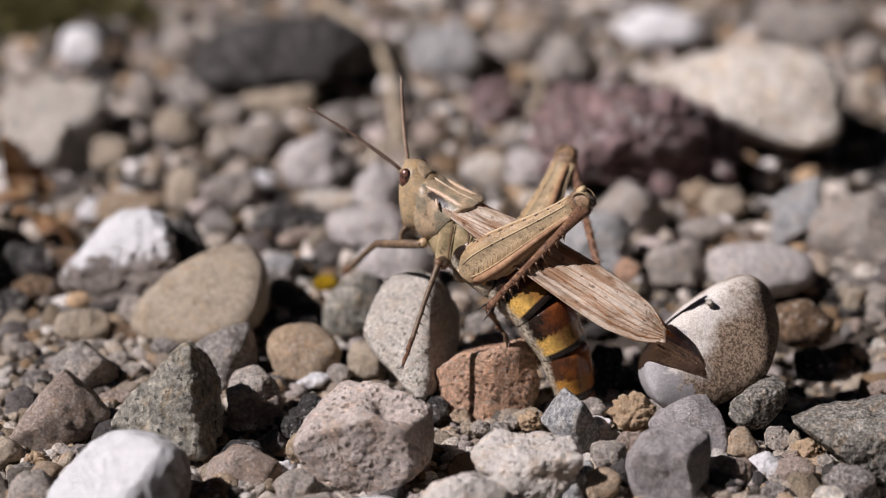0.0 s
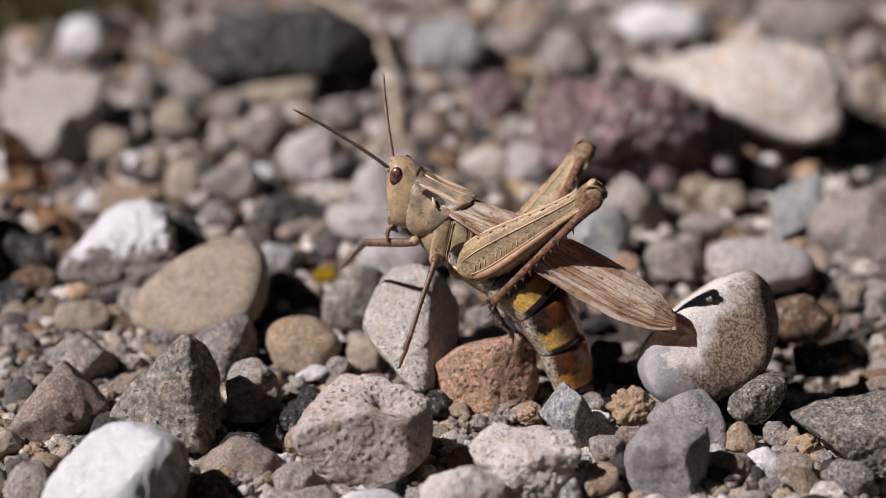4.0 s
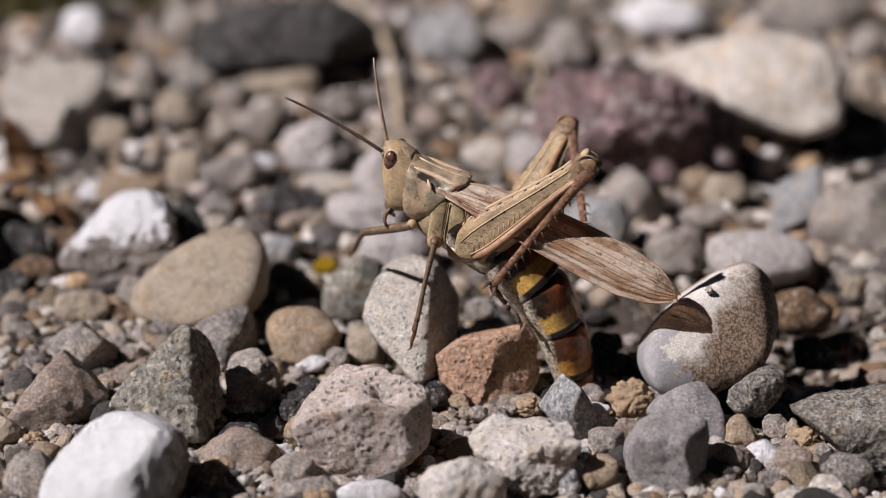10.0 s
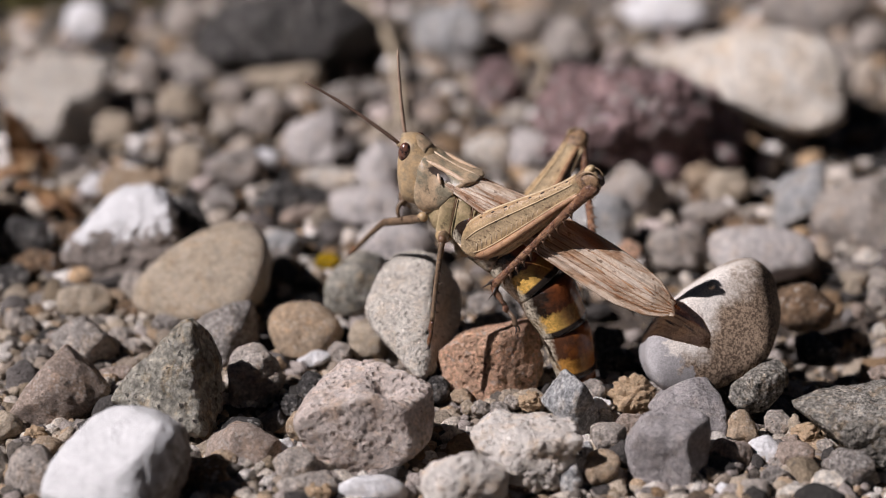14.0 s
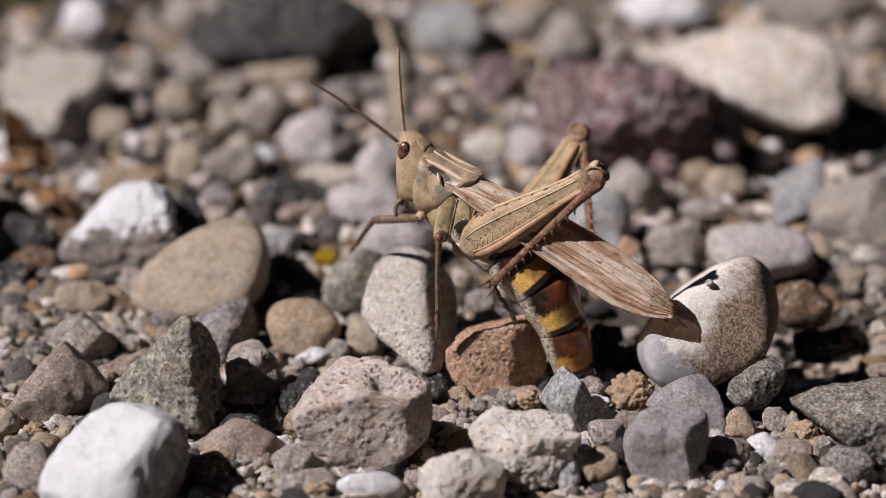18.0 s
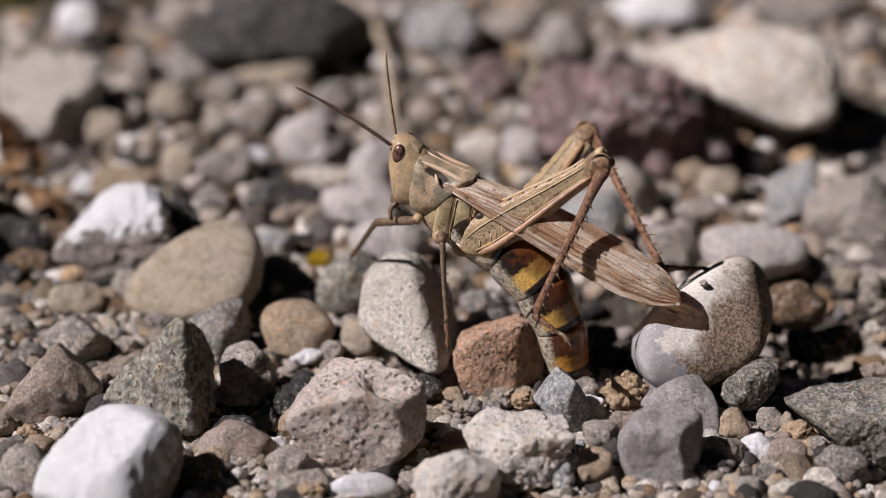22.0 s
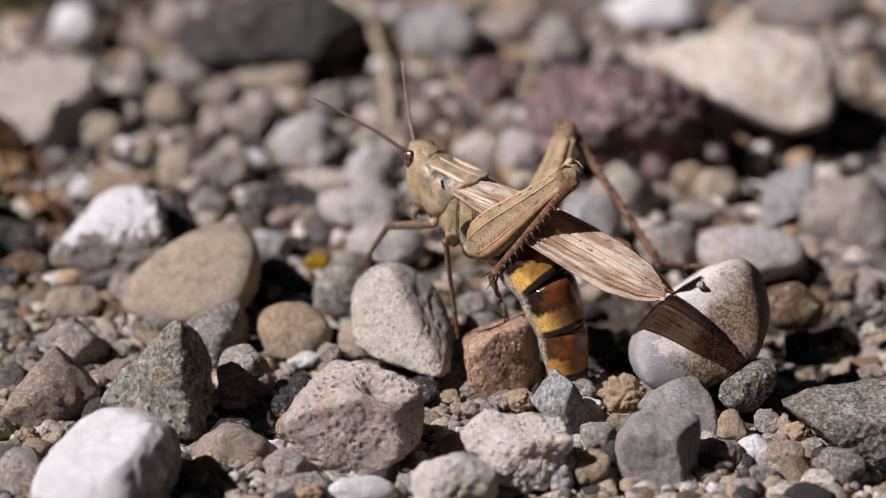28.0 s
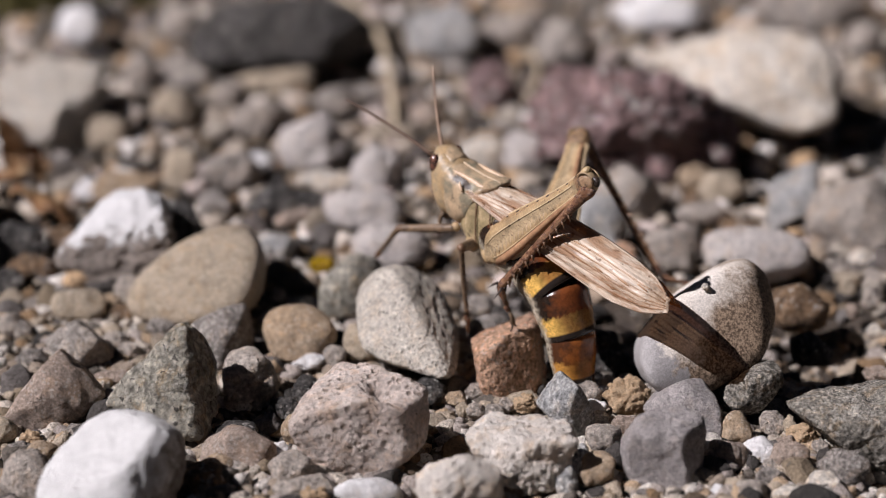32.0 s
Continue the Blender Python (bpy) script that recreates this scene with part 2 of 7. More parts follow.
GRAVEL = [(0.0, (0.19, 0.162, 0.134)), (0.12, (0.31, 0.24, 0.162)), (0.24, (0.085, 0.075, 0.068)), (0.35, (0.42, 0.345, 0.262)), (0.46, (0.2, 0.147, 0.1)), (0.57, (0.05, 0.045, 0.04)), (0.67, (0.225, 0.2, 0.184)), (0.76, (0.54, 0.47, 0.39)), (0.84, (0.33, 0.213, 0.117)), (0.95, (0.7, 0.64, 0.57))]
gravel_material("gravel", [(p, tuple(v * 0.74 for v in c)) for p, c in GRAVEL], 5200)
# grit: gravel colours halved, so the shade of the gaps is in the colour
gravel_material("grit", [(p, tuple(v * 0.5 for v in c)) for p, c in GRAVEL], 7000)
gravel_material("crumbs", [(0.0, (0.5, 0.41, 0.31)), (0.2, (0.64, 0.56, 0.47)), (0.4, (0.36, 0.29, 0.225)), (0.55, (0.52, 0.38, 0.25)), (0.7, (0.72, 0.66, 0.59)), (0.85, (0.42, 0.36, 0.32))], 6500)
gravel_material("chips", [(0.0, (0.5, 0.42, 0.34)), (0.18, (0.66, 0.58, 0.5)), (0.36, (0.4, 0.31, 0.23)), (0.5, (0.5, 0.34, 0.2)), (0.62, (0.86, 0.8, 0.74)), (0.76, (0.2, 0.17, 0.15)), (0.84, (0.6, 0.5, 0.45)), (0.93, (0.12, 0.1, 0.09))], 4200)

n = Nodes("soil")
co = n.coords()
a = n.noise(co, 900, 6, 0.7)
b = n.noise(co, 5200, 5, 0.75)
col = n.mix(n.ramp(a, [(0.35, 0.0), (0.65, 1.0)]), (0.06, 0.046, 0.036), (0.115, 0.088, 0.064))
col = n.mix(n.ramp(b, [(0.35, 0.0), (0.65, 1.0)]), col, (0.045, 0.036, 0.03))
n.finish(col, 0.95, [(a, 0.0003), (b, 0.00012)])

n = Nodes("clod_soil")
co = n.coords()
a = n.noise(co, 1500, 5, 0.7)
b = n.noise(co, 6000, 4, 0.8)
col = n.mix(n.ramp(a, [(0.35, 0.0), (0.65, 1.0)]), (0.7, 0.52, 0.34), (0.46, 0.31, 0.18))
col = n.mix(1.0, col, n.ramp(b, [(0.3, 0.55), (0.5, 1.0), (0.7, 1.35)]), "MULTIPLY")
n.finish(col, 0.95, [(a, 0.0003), (b, 0.00015)])

n = Nodes("amber")
n.finish((0.62, 0.4, 0.015), 0.06, [(n.noise(n.coords(), 2500, 3), 0.0006)], 0.9)
n.bsdf.inputs["Transmission Weight"].default_value = 0.5


# insect cuticle
def cuticle(name, main, second, dark, rough=0.5, scale=3200.0, dark_from=0.6, relief=0.00002, stretch=(1.0, 1.0, 1.0), patch=None, blend=0.12):
    """Mottled insect skin in two hues; patch: middle and half sizes along and across of one dark mark."""
    n = Nodes(name)
    co = n.node("Mapping", {"Vector": n.coords(), "Scale": stretch}).outputs["Vector"]
    big = n.noise(co, scale * 0.8, 5, 0.65, 0.6)
    fine = n.noise(co, scale * 4.0, 4, 0.7)
    mid = n.noise(co, scale * 1.5, 4, 0.7)
    col = n.mix(n.ramp(big, [(0.5 - blend, 0.0), (0.5 + blend, 1.0)]), main, second)
    col = n.mix(1.0, col, n.ramp(fine, [(0.3, 0.78), (0.5, 1.0), (0.7, 1.2)]), "MULTIPLY")
    col = n.mix(1.0, col, n.ramp(n.noise(co, scale * 0.4, 3, 0.6), [(0.34, 0.8), (0.66, 1.14)]), "MULTIPLY")
    col = n.mix(n.ramp(mid, [(dark_from, 0.0), (dark_from + 0.07, 0.85)]), col, dark)
    if patch:
        x, z, a, b = [v * 0.0000405 for v in patch]
        place = n.node("Mapping", {"Vector": n.coords(), "Scale": (1 / a, 0.0, 1 / b), "Location": (-x / a, 0.0, -z / b)}).outputs["Vector"]
        far = n.node("VectorMath", {0: place}, operation="LENGTH").outputs["Value"]
        edge = n.node("Math", {0: far, 1: n.node("Math", {0: n.noise(co, 2400, 4, 0.7), 1: 1.1}, operation="MULTIPLY").outputs[0]}, operation="ADD").outputs[0]
        col = n.mix(n.ramp(n.node("Math", {0: edge, 1: 0.5}, operation="MULTIPLY").outputs[0], [(0.66, 1.0), (0.8, 0.0)]), col, (0.045, 0.03, 0.022))
    return n.finish(col, rough, [(mid, relief * 1.5), (fine, relief)], 0.45)


cuticle("body_tan", (0.46, 0.315, 0.165), (0.28, 0.215, 0.135), (0.16, 0.12, 0.08), 0.38, 1300, 0.61, 0.00002, blend=0.13)
cuticle("thorax_olive", (0.27, 0.215, 0.11), (0.46, 0.345, 0.2), (0.12, 0.09, 0.055), 0.4, 1300, 0.59, 0.00003, blend=0.12)
cuticle("pronotum_brown", (0.48, 0.345, 0.215), (0.22, 0.19, 0.13), (0.13, 0.1, 0.065), 0.4, 1300, 0.59, 0.00002, patch=(107, 97, 26, 6), blend=0.1)
cuticle("carina_pale", (0.66, 0.5, 0.36), (0.58, 0.4, 0.25), (0.3, 0.2, 0.12), 0.42, 1500, 0.72)


def thigh_material(name):
    """Hind thigh: brown upper edge, straw outer face, red-brown band, cream lower edge, all finely dotted."""
    n = Nodes(name)
    co = n.coords()
    xyz = n.node("SeparateXYZ", {"Vector": co})
    high = n.node("Math", {0: n.node("Math", {0: xyz.outputs["X"], 1: -0.1}, operation="MULTIPLY").outputs[0], 1: 0.0017}, operation="ADD").outputs[0]
    part_of = n.node("Math", {0: xyz.outputs["Z"], 1: high}, operation="DIVIDE").outputs[0]
    wob = n.node("Math", {0: n.noise(co, 2600, 4, 0.7), 1: 0.16}, operation="MULTIPLY").outputs[0]
    level = n.node("Math", {0: n.node("Math", {0: part_of, 1: 0.5}, operation="MULTIPLY").outputs[0], 1: wob}, operation="ADD").outputs[0]
    level = n.node("Math", {0: level, 1: 0.42}, operation="ADD").outputs[0]
    col = n.ramp(level, [(0.0, (0.36, 0.225, 0.11)), (0.14, (0.47, 0.325, 0.17)), (0.3, (0.37, 0.275, 0.16)), (0.48, (0.55, 0.41, 0.245)), (0.7, (0.47, 0.31, 0.15)), (0.76, (0.3, 0.14, 0.065)), (0.88, (0.36, 0.18, 0.085)), (0.94, (0.66, 0.5, 0.3))])
    col = n.mix(1.0, col, n.ramp(n.noise(co, 1300, 5, 0.7), [(0.32, 0.48), (0.5, 0.84), (0.68, 1.02)]), "MULTIPLY")
    fine = n.noise(co, 7000, 4, 0.7)
    col = n.mix(1.0, col, n.ramp(fine, [(0.3, 0.7), (0.5, 1.0), (0.7, 1.22)]), "MULTIPLY")
    dots = n.noise(co, 4200, 2, 0.5)
    col = n.mix(n.ramp(dots, [(0.64, 0.0), (0.68, 0.85)]), col, (0.13, 0.08, 0.045))
    return n.finish(col, 0.34, [(fine, 0.00004), (dots, 0.00006)], 0.5)


thigh_material("femur_banded")
cuticle("femur_tan", (0.5, 0.37, 0.2), (0.38, 0.275, 0.145), (0.2, 0.125, 0.065), 0.34, 1700, 0.64, 0.00004)
cuticle("pale_ridge", (0.55, 0.42, 0.26), (0.45, 0.33, 0.19), (0.25, 0.17, 0.1), 0.5, 2600, 0.72)
cuticle("brown_band", (0.12, 0.065, 0.036), (0.17, 0.095, 0.052), (0.06, 0.035, 0.02), 0.45, 2600, 0.62)
cuticle("chevron_brown", (0.26, 0.18, 0.1), (0.32, 0.225, 0.13), (0.18, 0.11, 0.06), 0.5)
cuticle("stripe_red", (0.3, 0.16, 0.085), (0.4, 0.24, 0.13), (0.13, 0.07, 0.04), 0.35, 2200, 0.62)
cuticle("tibia_red", (0.2, 0.09, 0.047), (0.3, 0.165, 0.09), (0.08, 0.035, 0.025), 0.24, 2000, 0.5, 0.0001)
cuticle("leg_brown", (0.22, 0.145, 0.085), (0.13, 0.085, 0.052), (0.05, 0.033, 0.024), 0.42, 2600, 0.53)
cuticle("spine_brown", (0.16, 0.09, 0.055), (0.24, 0.15, 0.09), (0.05, 0.03, 0.02), 0.3)
cuticle("dark_spine", (0.035, 0.025, 0.02), (0.06, 0.04, 0.03), (0.02, 0.015, 0.012), 0.35)


def wing_material(name, thin=0.34, coat=0.3):
    """Leathery fore wing: silvery and brown streaks between the veins, a net of small cells, a waxy gloss."""
    n = Nodes(name)
    co = n.coords()
    streak = n.node("Mapping", {"Vector": co, "Scale": (0.05, 1.0, 1.0), "Rotation": (0.0, radians(-3.0), 0.0)}).outputs["Vector"]
    patch = n.node("Mapping", {"Vector": co, "Scale": (0.16, 1.0, 1.0), "Rotation": (0.0, radians(-3.0), 0.0)}).outputs["Vector"]
    cells = n.node("Mapping", {"Vector": co, "Scale": (0.55, 0.6, 1.0)}).outputs["Vector"]
    lines = n.noise(streak, 4200, 3, 0.55, 0.4)
    rows = n.noise(patch, 900, 5, 0.65, 0.6)
    broad = n.noise(patch, 480, 4, 0.6, 0.6)
    pale = n.mix(n.ramp(broad, [(0.42, 0.0), (0.6, 1.0)]), (0.77, 0.69, 0.58), (0.57, 0.44, 0.31))
    col = n.mix(n.ramp(rows, [(0.48, 0.0), (0.6, 0.85)]), pale, (0.36, 0.2, 0.1))
    col = n.mix(1.0, col, n.ramp(lines, [(0.32, 0.66), (0.5, 1.0), (0.7, 1.2)]), "MULTIPLY")
    net = n.node("TexVoronoi", {"Vector": cells, "Scale": 5200.0, "Randomness": 0.9}, feature="DISTANCE_TO_EDGE").outputs["Distance"]
    rib = n.ramp(net, [(0.02, 1.0), (0.12, 0.0)])
    col = n.mix(n.mix(1.0, rib, (0.14, 0.14, 0.14), "MULTIPLY"), col, (0.24, 0.16, 0.1))
    fleck = n.noise(cells, 2600, 3, 0.6)
    col = n.mix(n.ramp(fleck, [(0.64, 0.0), (0.69, 0.7)]), col, (0.11, 0.055, 0.03))
    gloss = n.ramp(n.noise(cells, 3800, 4, 0.7), [(0.35, 0.3), (0.65, 0.55)])
    n.bsdf.inputs["Coat Weight"].default_value = coat
    n.bsdf.inputs["Coat Roughness"].default_value = 0.3
    n.finish(col, gloss, [(lines, 0.0001), (net, 0.00008), (n.noise(cells, 2400, 4, 0.7), 0.00014), (n.noise(co, 9000, 4, 0.7), 0.00004)], 0.35)
    # the thin skin lets some brownish light through
    clear = n.node("BsdfTransparent", {"Color": (1.0, 0.78, 0.56, 1.0)}).outputs[0]
    both = n.node("MixShader", {0: thin, 1: n.bsdf.outputs[0], 2: clear}).outputs[0]
    n.tree.links.new(both, n.tree.nodes["Material Output"].inputs["Surface"])
    return n.mat


wing_material("wing_brown")
wing_material("wing_under", 0.75)
wing_material("vein_brown", 0.6, 0.0)
cuticle("keel_tan", (0.62, 0.48, 0.33), (0.52, 0.395, 0.26), (0.26, 0.17, 0.1), 0.5, 2600, 0.66)
cuticle("knee_brown", (0.30, 0.19, 0.10), (0.2, 0.12, 0.065), (0.06, 0.035, 0.025), 0.38, 1900, 0.55, 0.00005)
cuticle("antenna_tan", (0.26, 0.17, 0.12), (0.34, 0.24, 0.17), (0.12, 0.08, 0.055), 0.5, 3000, 0.62)
cuticle("antenna_brown", (0.10, 0.06, 0.042), (0.15, 0.095, 0.065), (0.04, 0.025, 0.02), 0.5, 3000, 0.6)
n = Nodes("eye_brown")
n.finish(n.mix(n.ramp(n.noise(n.coords(), 2600, 3), [(0.4, 0.0), (0.6, 1.0)]), (0.05, 0.025, 0.018), (0.17, 0.075, 0.05)), 0.2, (), 1.0)
n.bsdf.inputs["Coat Weight"].default_value = 1.0
n.bsdf.inputs["Coat Roughness"].default_value = 0.14


def abdomen_material(name, top, low, band, length):
    """One ring of the abdomen: a dark fore part, a yellow hind band, a pale belly."""
    n = Nodes(name)
    co = n.coords()
    xyz = n.node("SeparateXYZ", {"Vector": co})
    wob = n.noise(co, 2600, 4, 0.65)
    along = n.node("Math", {0: xyz.outputs["X"], 1: 1.0 / length}, operation="MULTIPLY").outputs[0]
    edge = n.node("Math", {0: wob, 1: 0.42}, operation="MULTIPLY").outputs[0]
    wavy = n.node("Math", {0: along, 1: edge}, operation="ADD").outputs[0]
    back = n.node("Math", {0: n.node("Math", {0: xyz.outputs["Z"], 1: 400.0}, operation="MULTIPLY").outputs[0], 1: n.node("Math", {0: wob, 1: 0.5}, operation="MULTIPLY").outputs[0]}, operation="ADD").outputs[0]
    side = n.ramp(n.node("Math", {0: back, 1: 0.5}, operation="ADD").outputs[0], [(0.22, 0.25), (0.55, 1.0)])
    spread = n.node("Math", {0: n.noise(co, 1500, 4, 0.6), 1: n.node("Math", {0: xyz.outputs["Z"], 1: -260.0}, operation="MULTIPLY").outputs[0]}, operation="ADD").outputs[0]
    col = n.mix(n.ramp(spread, [(0.62, 0.0), (1.0, 1.0)]), top, low)
    yellow = n.mix(n.ramp(n.noise(co, 5200, 3), [(0.4, 0.0), (0.62, 1.0)]), band, tuple(v * 0.6 for v in band))
    col = n.mix(n.mix(1.0, n.ramp(wavy, [(0.70, 0.0), (0.78, 1.0)]), side, "MULTIPLY"), col, yellow)
    col = n.mix(n.ramp(along, [(0.885, 0.0), (0.925, 1.0)]), col, (0.022, 0.016, 0.013))
    belly = n.node("Math", {0: xyz.outputs["Z"], 1: n.node("Math", {0: wob, 1: 0.0009}, operation="MULTIPLY").outputs[0]}, operation="ADD").outputs[0]
    belly = n.ramp(n.node("Math", {0: belly, 1: 500.0}, operation="MULTIPLY").outputs[0], [(0.3, 0.0), (0.55, 0.92)])
    mott = n.mix(n.ramp(n.noise(co, 4200, 4), [(0.4, 0.0), (0.66, 1.0)]), (0.62, 0.55, 0.42), (0.1, 0.08, 0.06))
    col = n.mix(belly, col, mott)
    return n.finish(col, 0.2, [(n.noise(co, 1600, 3), 0.00004), (n.noise(co, 6500, 3), 0.000014)], 0.55)


abdomen_material("abdomen_dark", (0.02, 0.012, 0.008), (0.17, 0.05, 0.015), (0.9, 0.54, 0.13), 0.0032)
abdomen_material("abdomen_orange", (0.07, 0.026, 0.011), (0.3, 0.095, 0.02), (0.62, 0.3, 0.06), 0.0032)

n = Nodes("dead_leaf")
co = n.coords()
col = n.mix(n.ramp(n.noise(co, 700, 5, 0.65), [(0.38, 0.0), (0.62, 1.0)]), (0.26, 0.13, 0.055), (0.07, 0.04, 0.022))
col = n.mix(n.ramp(n.noise(co, 1500, 4), [(0.54, 0.0), (0.66, 0.8)]), col, (0.5, 0.34, 0.17))
n.finish(col, 0.6, [(n.noise(co, 2600, 5), 0.0002)])
n = Nodes("tan_leaf")
co = n.coords()
col = n.mix(n.ramp(n.noise(co, 600, 5, 0.65), [(0.38, 0.0), (0.62, 1.0)]), (0.55, 0.4, 0.25), (0.36, 0.2, 0.1))
n.finish(col, 0.55, [(n.noise(co, 2600, 5), 0.0002)])
n = Nodes("rust_leaf")
co = n.coords()
col = n.mix(n.ramp(n.noise(co, 800, 5, 0.65), [(0.38, 0.0), (0.62, 1.0)]), (0.3, 0.09, 0.03), (0.12, 0.05, 0.025))
n.finish(col, 0.55, [(n.noise(co, 2600, 5), 0.0002)])
n = Nodes("straw")
co = n.coords()
n.finish(n.mix(n.ramp(n.noise(co, 900, 5), [(0.38, 0.0), (0.62, 1.0)]), (0.46, 0.38, 0.27), (0.33, 0.26, 0.18)), 0.6, [(n.noise(co, 4000, 3), 0.00006)])
n = Nodes("moss")
co = n.coords()
n.finish(n.mix(n.ramp(n.noise(co, 900, 5), [(0.38, 0.0), (0.62, 1.0)]), (0.09, 0.085, 0.025), (0.15, 0.12, 0.045)), 0.7)

# ---- ground: one sheet, fine where it is seen, out to the horizon ----
def link_mesh(name, verts, faces, material, smooth=True):
    me = bpy.data.meshes.new(name)
    me.from_pydata([tuple(v) for v in verts], [], [tuple(int(i) for i in f) for f in faces])
    me.materials.append(MATS[material])
    if smooth:
        me.polygons.foreach_set("use_smooth", [True] * len(me.polygons))
    me.update()
    return new(name, me)


# hollows sunk into the ground to deepen shadows there: middle, half sizes, depth
DIPS = ((0.0262, 0.034, 0.004, 0.004, 0.003), (0.0356, 0.0415, 0.003, 0.004, 0.003), (-0.0141, 0.059, 0.008, 0.003, 0.0025), (-0.0332, 0.0205, 0.003, 0.003, 0.002), (0.0285, -0.002, 0.0048, 0.0055, 0.0034), (0.0116, 0.002, 0.004, 0.006, 0.002), (-0.0117, -0.0175, 0.003, 0.003, 0.0018))


def hill(x, y):
    """Height of the gravelly soil."""
    v = Vector((x * 60, y * 60, 0.3))
    w = Vector((x * 260, y * 260, 4.3))
    z = 0.0009 * noise.noise(v) + 0.0004 * noise.noise(w) - 0.0003
    for px, py, rx, ry, deep in DIPS:
        z -= deep * math.exp(-((x - px) / rx) ** 2 - ((y - py) / ry) ** 2)
    return z


axis = [i * 0.0012 - 0.066 for i in range(111)]
far = [0.08, 0.11, 0.17, 0.3, 0.6, 1.5, 5, 20, 80, 300]
xs = [-v for v in reversed(far)] + axis + far
ys = [v + 0.025 for v in xs]
verts = [(x, y, hill(x, y) if abs(x) < 0.1 and abs(y) < 0.13 else -0.0003) for y in ys for x in xs]
w = len(xs)
faces = [(j * w + i, j * w + i + 1, (j + 1) * w + i + 1, (j + 1) * w + i) for j in range(w - 1) for i in range(w - 1)]
ground = link_mesh("ground", verts, faces, "soil")
tagged(ground, "bare brown gritty soil beneath the gravel", "ground", kind="structure")


# ---- stones ----
def ball(level):
    bm = bmesh.new()
    bmesh.ops.create_icosphere(bm, subdivisions=level, radius=1.0)
    v = np.array([p.co[:] for p in bm.verts])
    f = [[p.index for p in q.verts] for q in bm.faces]
    bm.free()
    return v / np.linalg.norm(v, axis=1)[:, None], f


BALLS = {k: ball(k) for k in (1, 2, 3, 4, 5, 6)}
LEAN = radians(-22)  # stones lie back a little against the slope of their bed


def stone_form(half, cuts, hard, seed, level, lumps=0.05, pits=0.0, rough=0.6, hollow=None, facets=(), slope=(0.0, 0.0)):
    """A stone: a soft polytope. half: half width, depth, height in mm; cuts: (angle, distance in mm) of the faces round its outline;
    hard: how sharp its edges are; some random faces turned to front and back; then lumps, roughness, pits and perhaps one hollow. slope: how far it lies back towards its right and its top."""
    rnd = random.Random(seed)
    d, faces = BALLS[level]
    a, b, c = half
    planes = [(math.cos(radians(t)), 0.0, math.sin(radians(t)), r) for t, r in cuts]
    planes += [(0, -1, 0, b), (0, 1, 0, b)]
    for k in range(8):
        t, tilt = rnd.uniform(0, 6.283), rnd.uniform(0.45, 1.1) * rnd.choice((-1, -1, 1))
        nx, ny, nz = math.cos(t) * math.cos(tilt), math.sin(tilt), math.sin(t) * math.cos(tilt)
        r = math.sqrt((a * nx) ** 2 + (b * ny) ** 2 + (c * nz) ** 2)
        planes.append((nx, ny, nz, r * (rnd.uniform(1.02, 1.2) if lumps <= 0.03 else rnd.uniform(0.76, 1.0) if hard >= 16 else rnd.uniform(0.88, 1.06))))
    for nx, ny, nz, rel in facets:
        planes.append((nx, ny, nz, rel * math.sqrt((a * nx) ** 2 + (b * ny) ** 2 + (c * nz) ** 2)))
    pl = np.array(planes)
    q = np.maximum(d @ pl[:, :3].T, 0) / pl[:, 3]
    r = (q ** hard).sum(1) ** (-1.0 / hard)
    body = d * r[:, None]
    for axis, size in ((0, a), (1, b), (2, c)):
        lo, hi = body[:, axis].min(), body[:, axis].max()
        body[:, axis] *= 2 * size / (hi - lo)
    off = Vector((seed * 3.7 % 50, seed * 1.3 % 50, 7.1))
    size = (a * b * c) ** (1 / 3)
    grow = np.ones(len(d))
    for i in range(len(d)):
        p = Vector(body[i] / size)
        g = lumps * noise.fractal(p * 1.6 + off, 0.9, 2.1, 3)
        if level > 3:
            g += rough * 0.03 * noise.ridged_multi_fractal(p * 2.6 + off, 0.8, 2.2, 4, 1.0, 2.0) - rough * 0.035
            g += rough * 0.012 * noise.fractal(p * (9 if level == 4 else 12) - off, 0.6, 2.2, 3)
        if pits:
            m = noise.noise(p * 6.5 + off)
            g -= pits * 0.16 * max(0.0, m - 0.2)
            if level > 4:
                g -= pits * 0.10 * max(0.0, noise.noise(p * 14 - off) - 0.2)
        if hollow:
            x, y, z, w, deep = hollow
            g -= deep * math.exp(-((p.x - x) ** 2 + (p.y - y) ** 2 + (p.z - z) ** 2) / (w * w))
        grow[i] += g
    out = body * grow[:, None]
    out[:, 1] += slope[0] * out[:, 0] + slope[1] * out[:, 2]
    ca, sa = math.cos(LEAN), math.sin(LEAN)
    out = np.stack([out[:, 0], out[:, 1] * ca - out[:, 2] * sa, out[:, 1] * sa + out[:, 2] * ca], 1)
    return out * 0.001, faces


def stone(label, material, place, half, cuts, hard=8, seed=1, level=4, lumps=0.05, pits=0.0, rough=0.6, hollow=None, facets=(), slope=(0.0, 0.12), name="stone"):
    """One stone of its own at a place in mm."""
    v, f = stone_form(half, cuts, hard, seed, level, lumps, pits, rough, hollow, facets, slope)
    ob = link_mesh(name, v, f, material)
    ob.location = [p * 0.001 for p in place]
    return tagged(ob, label, "stone", "stones on the ground")


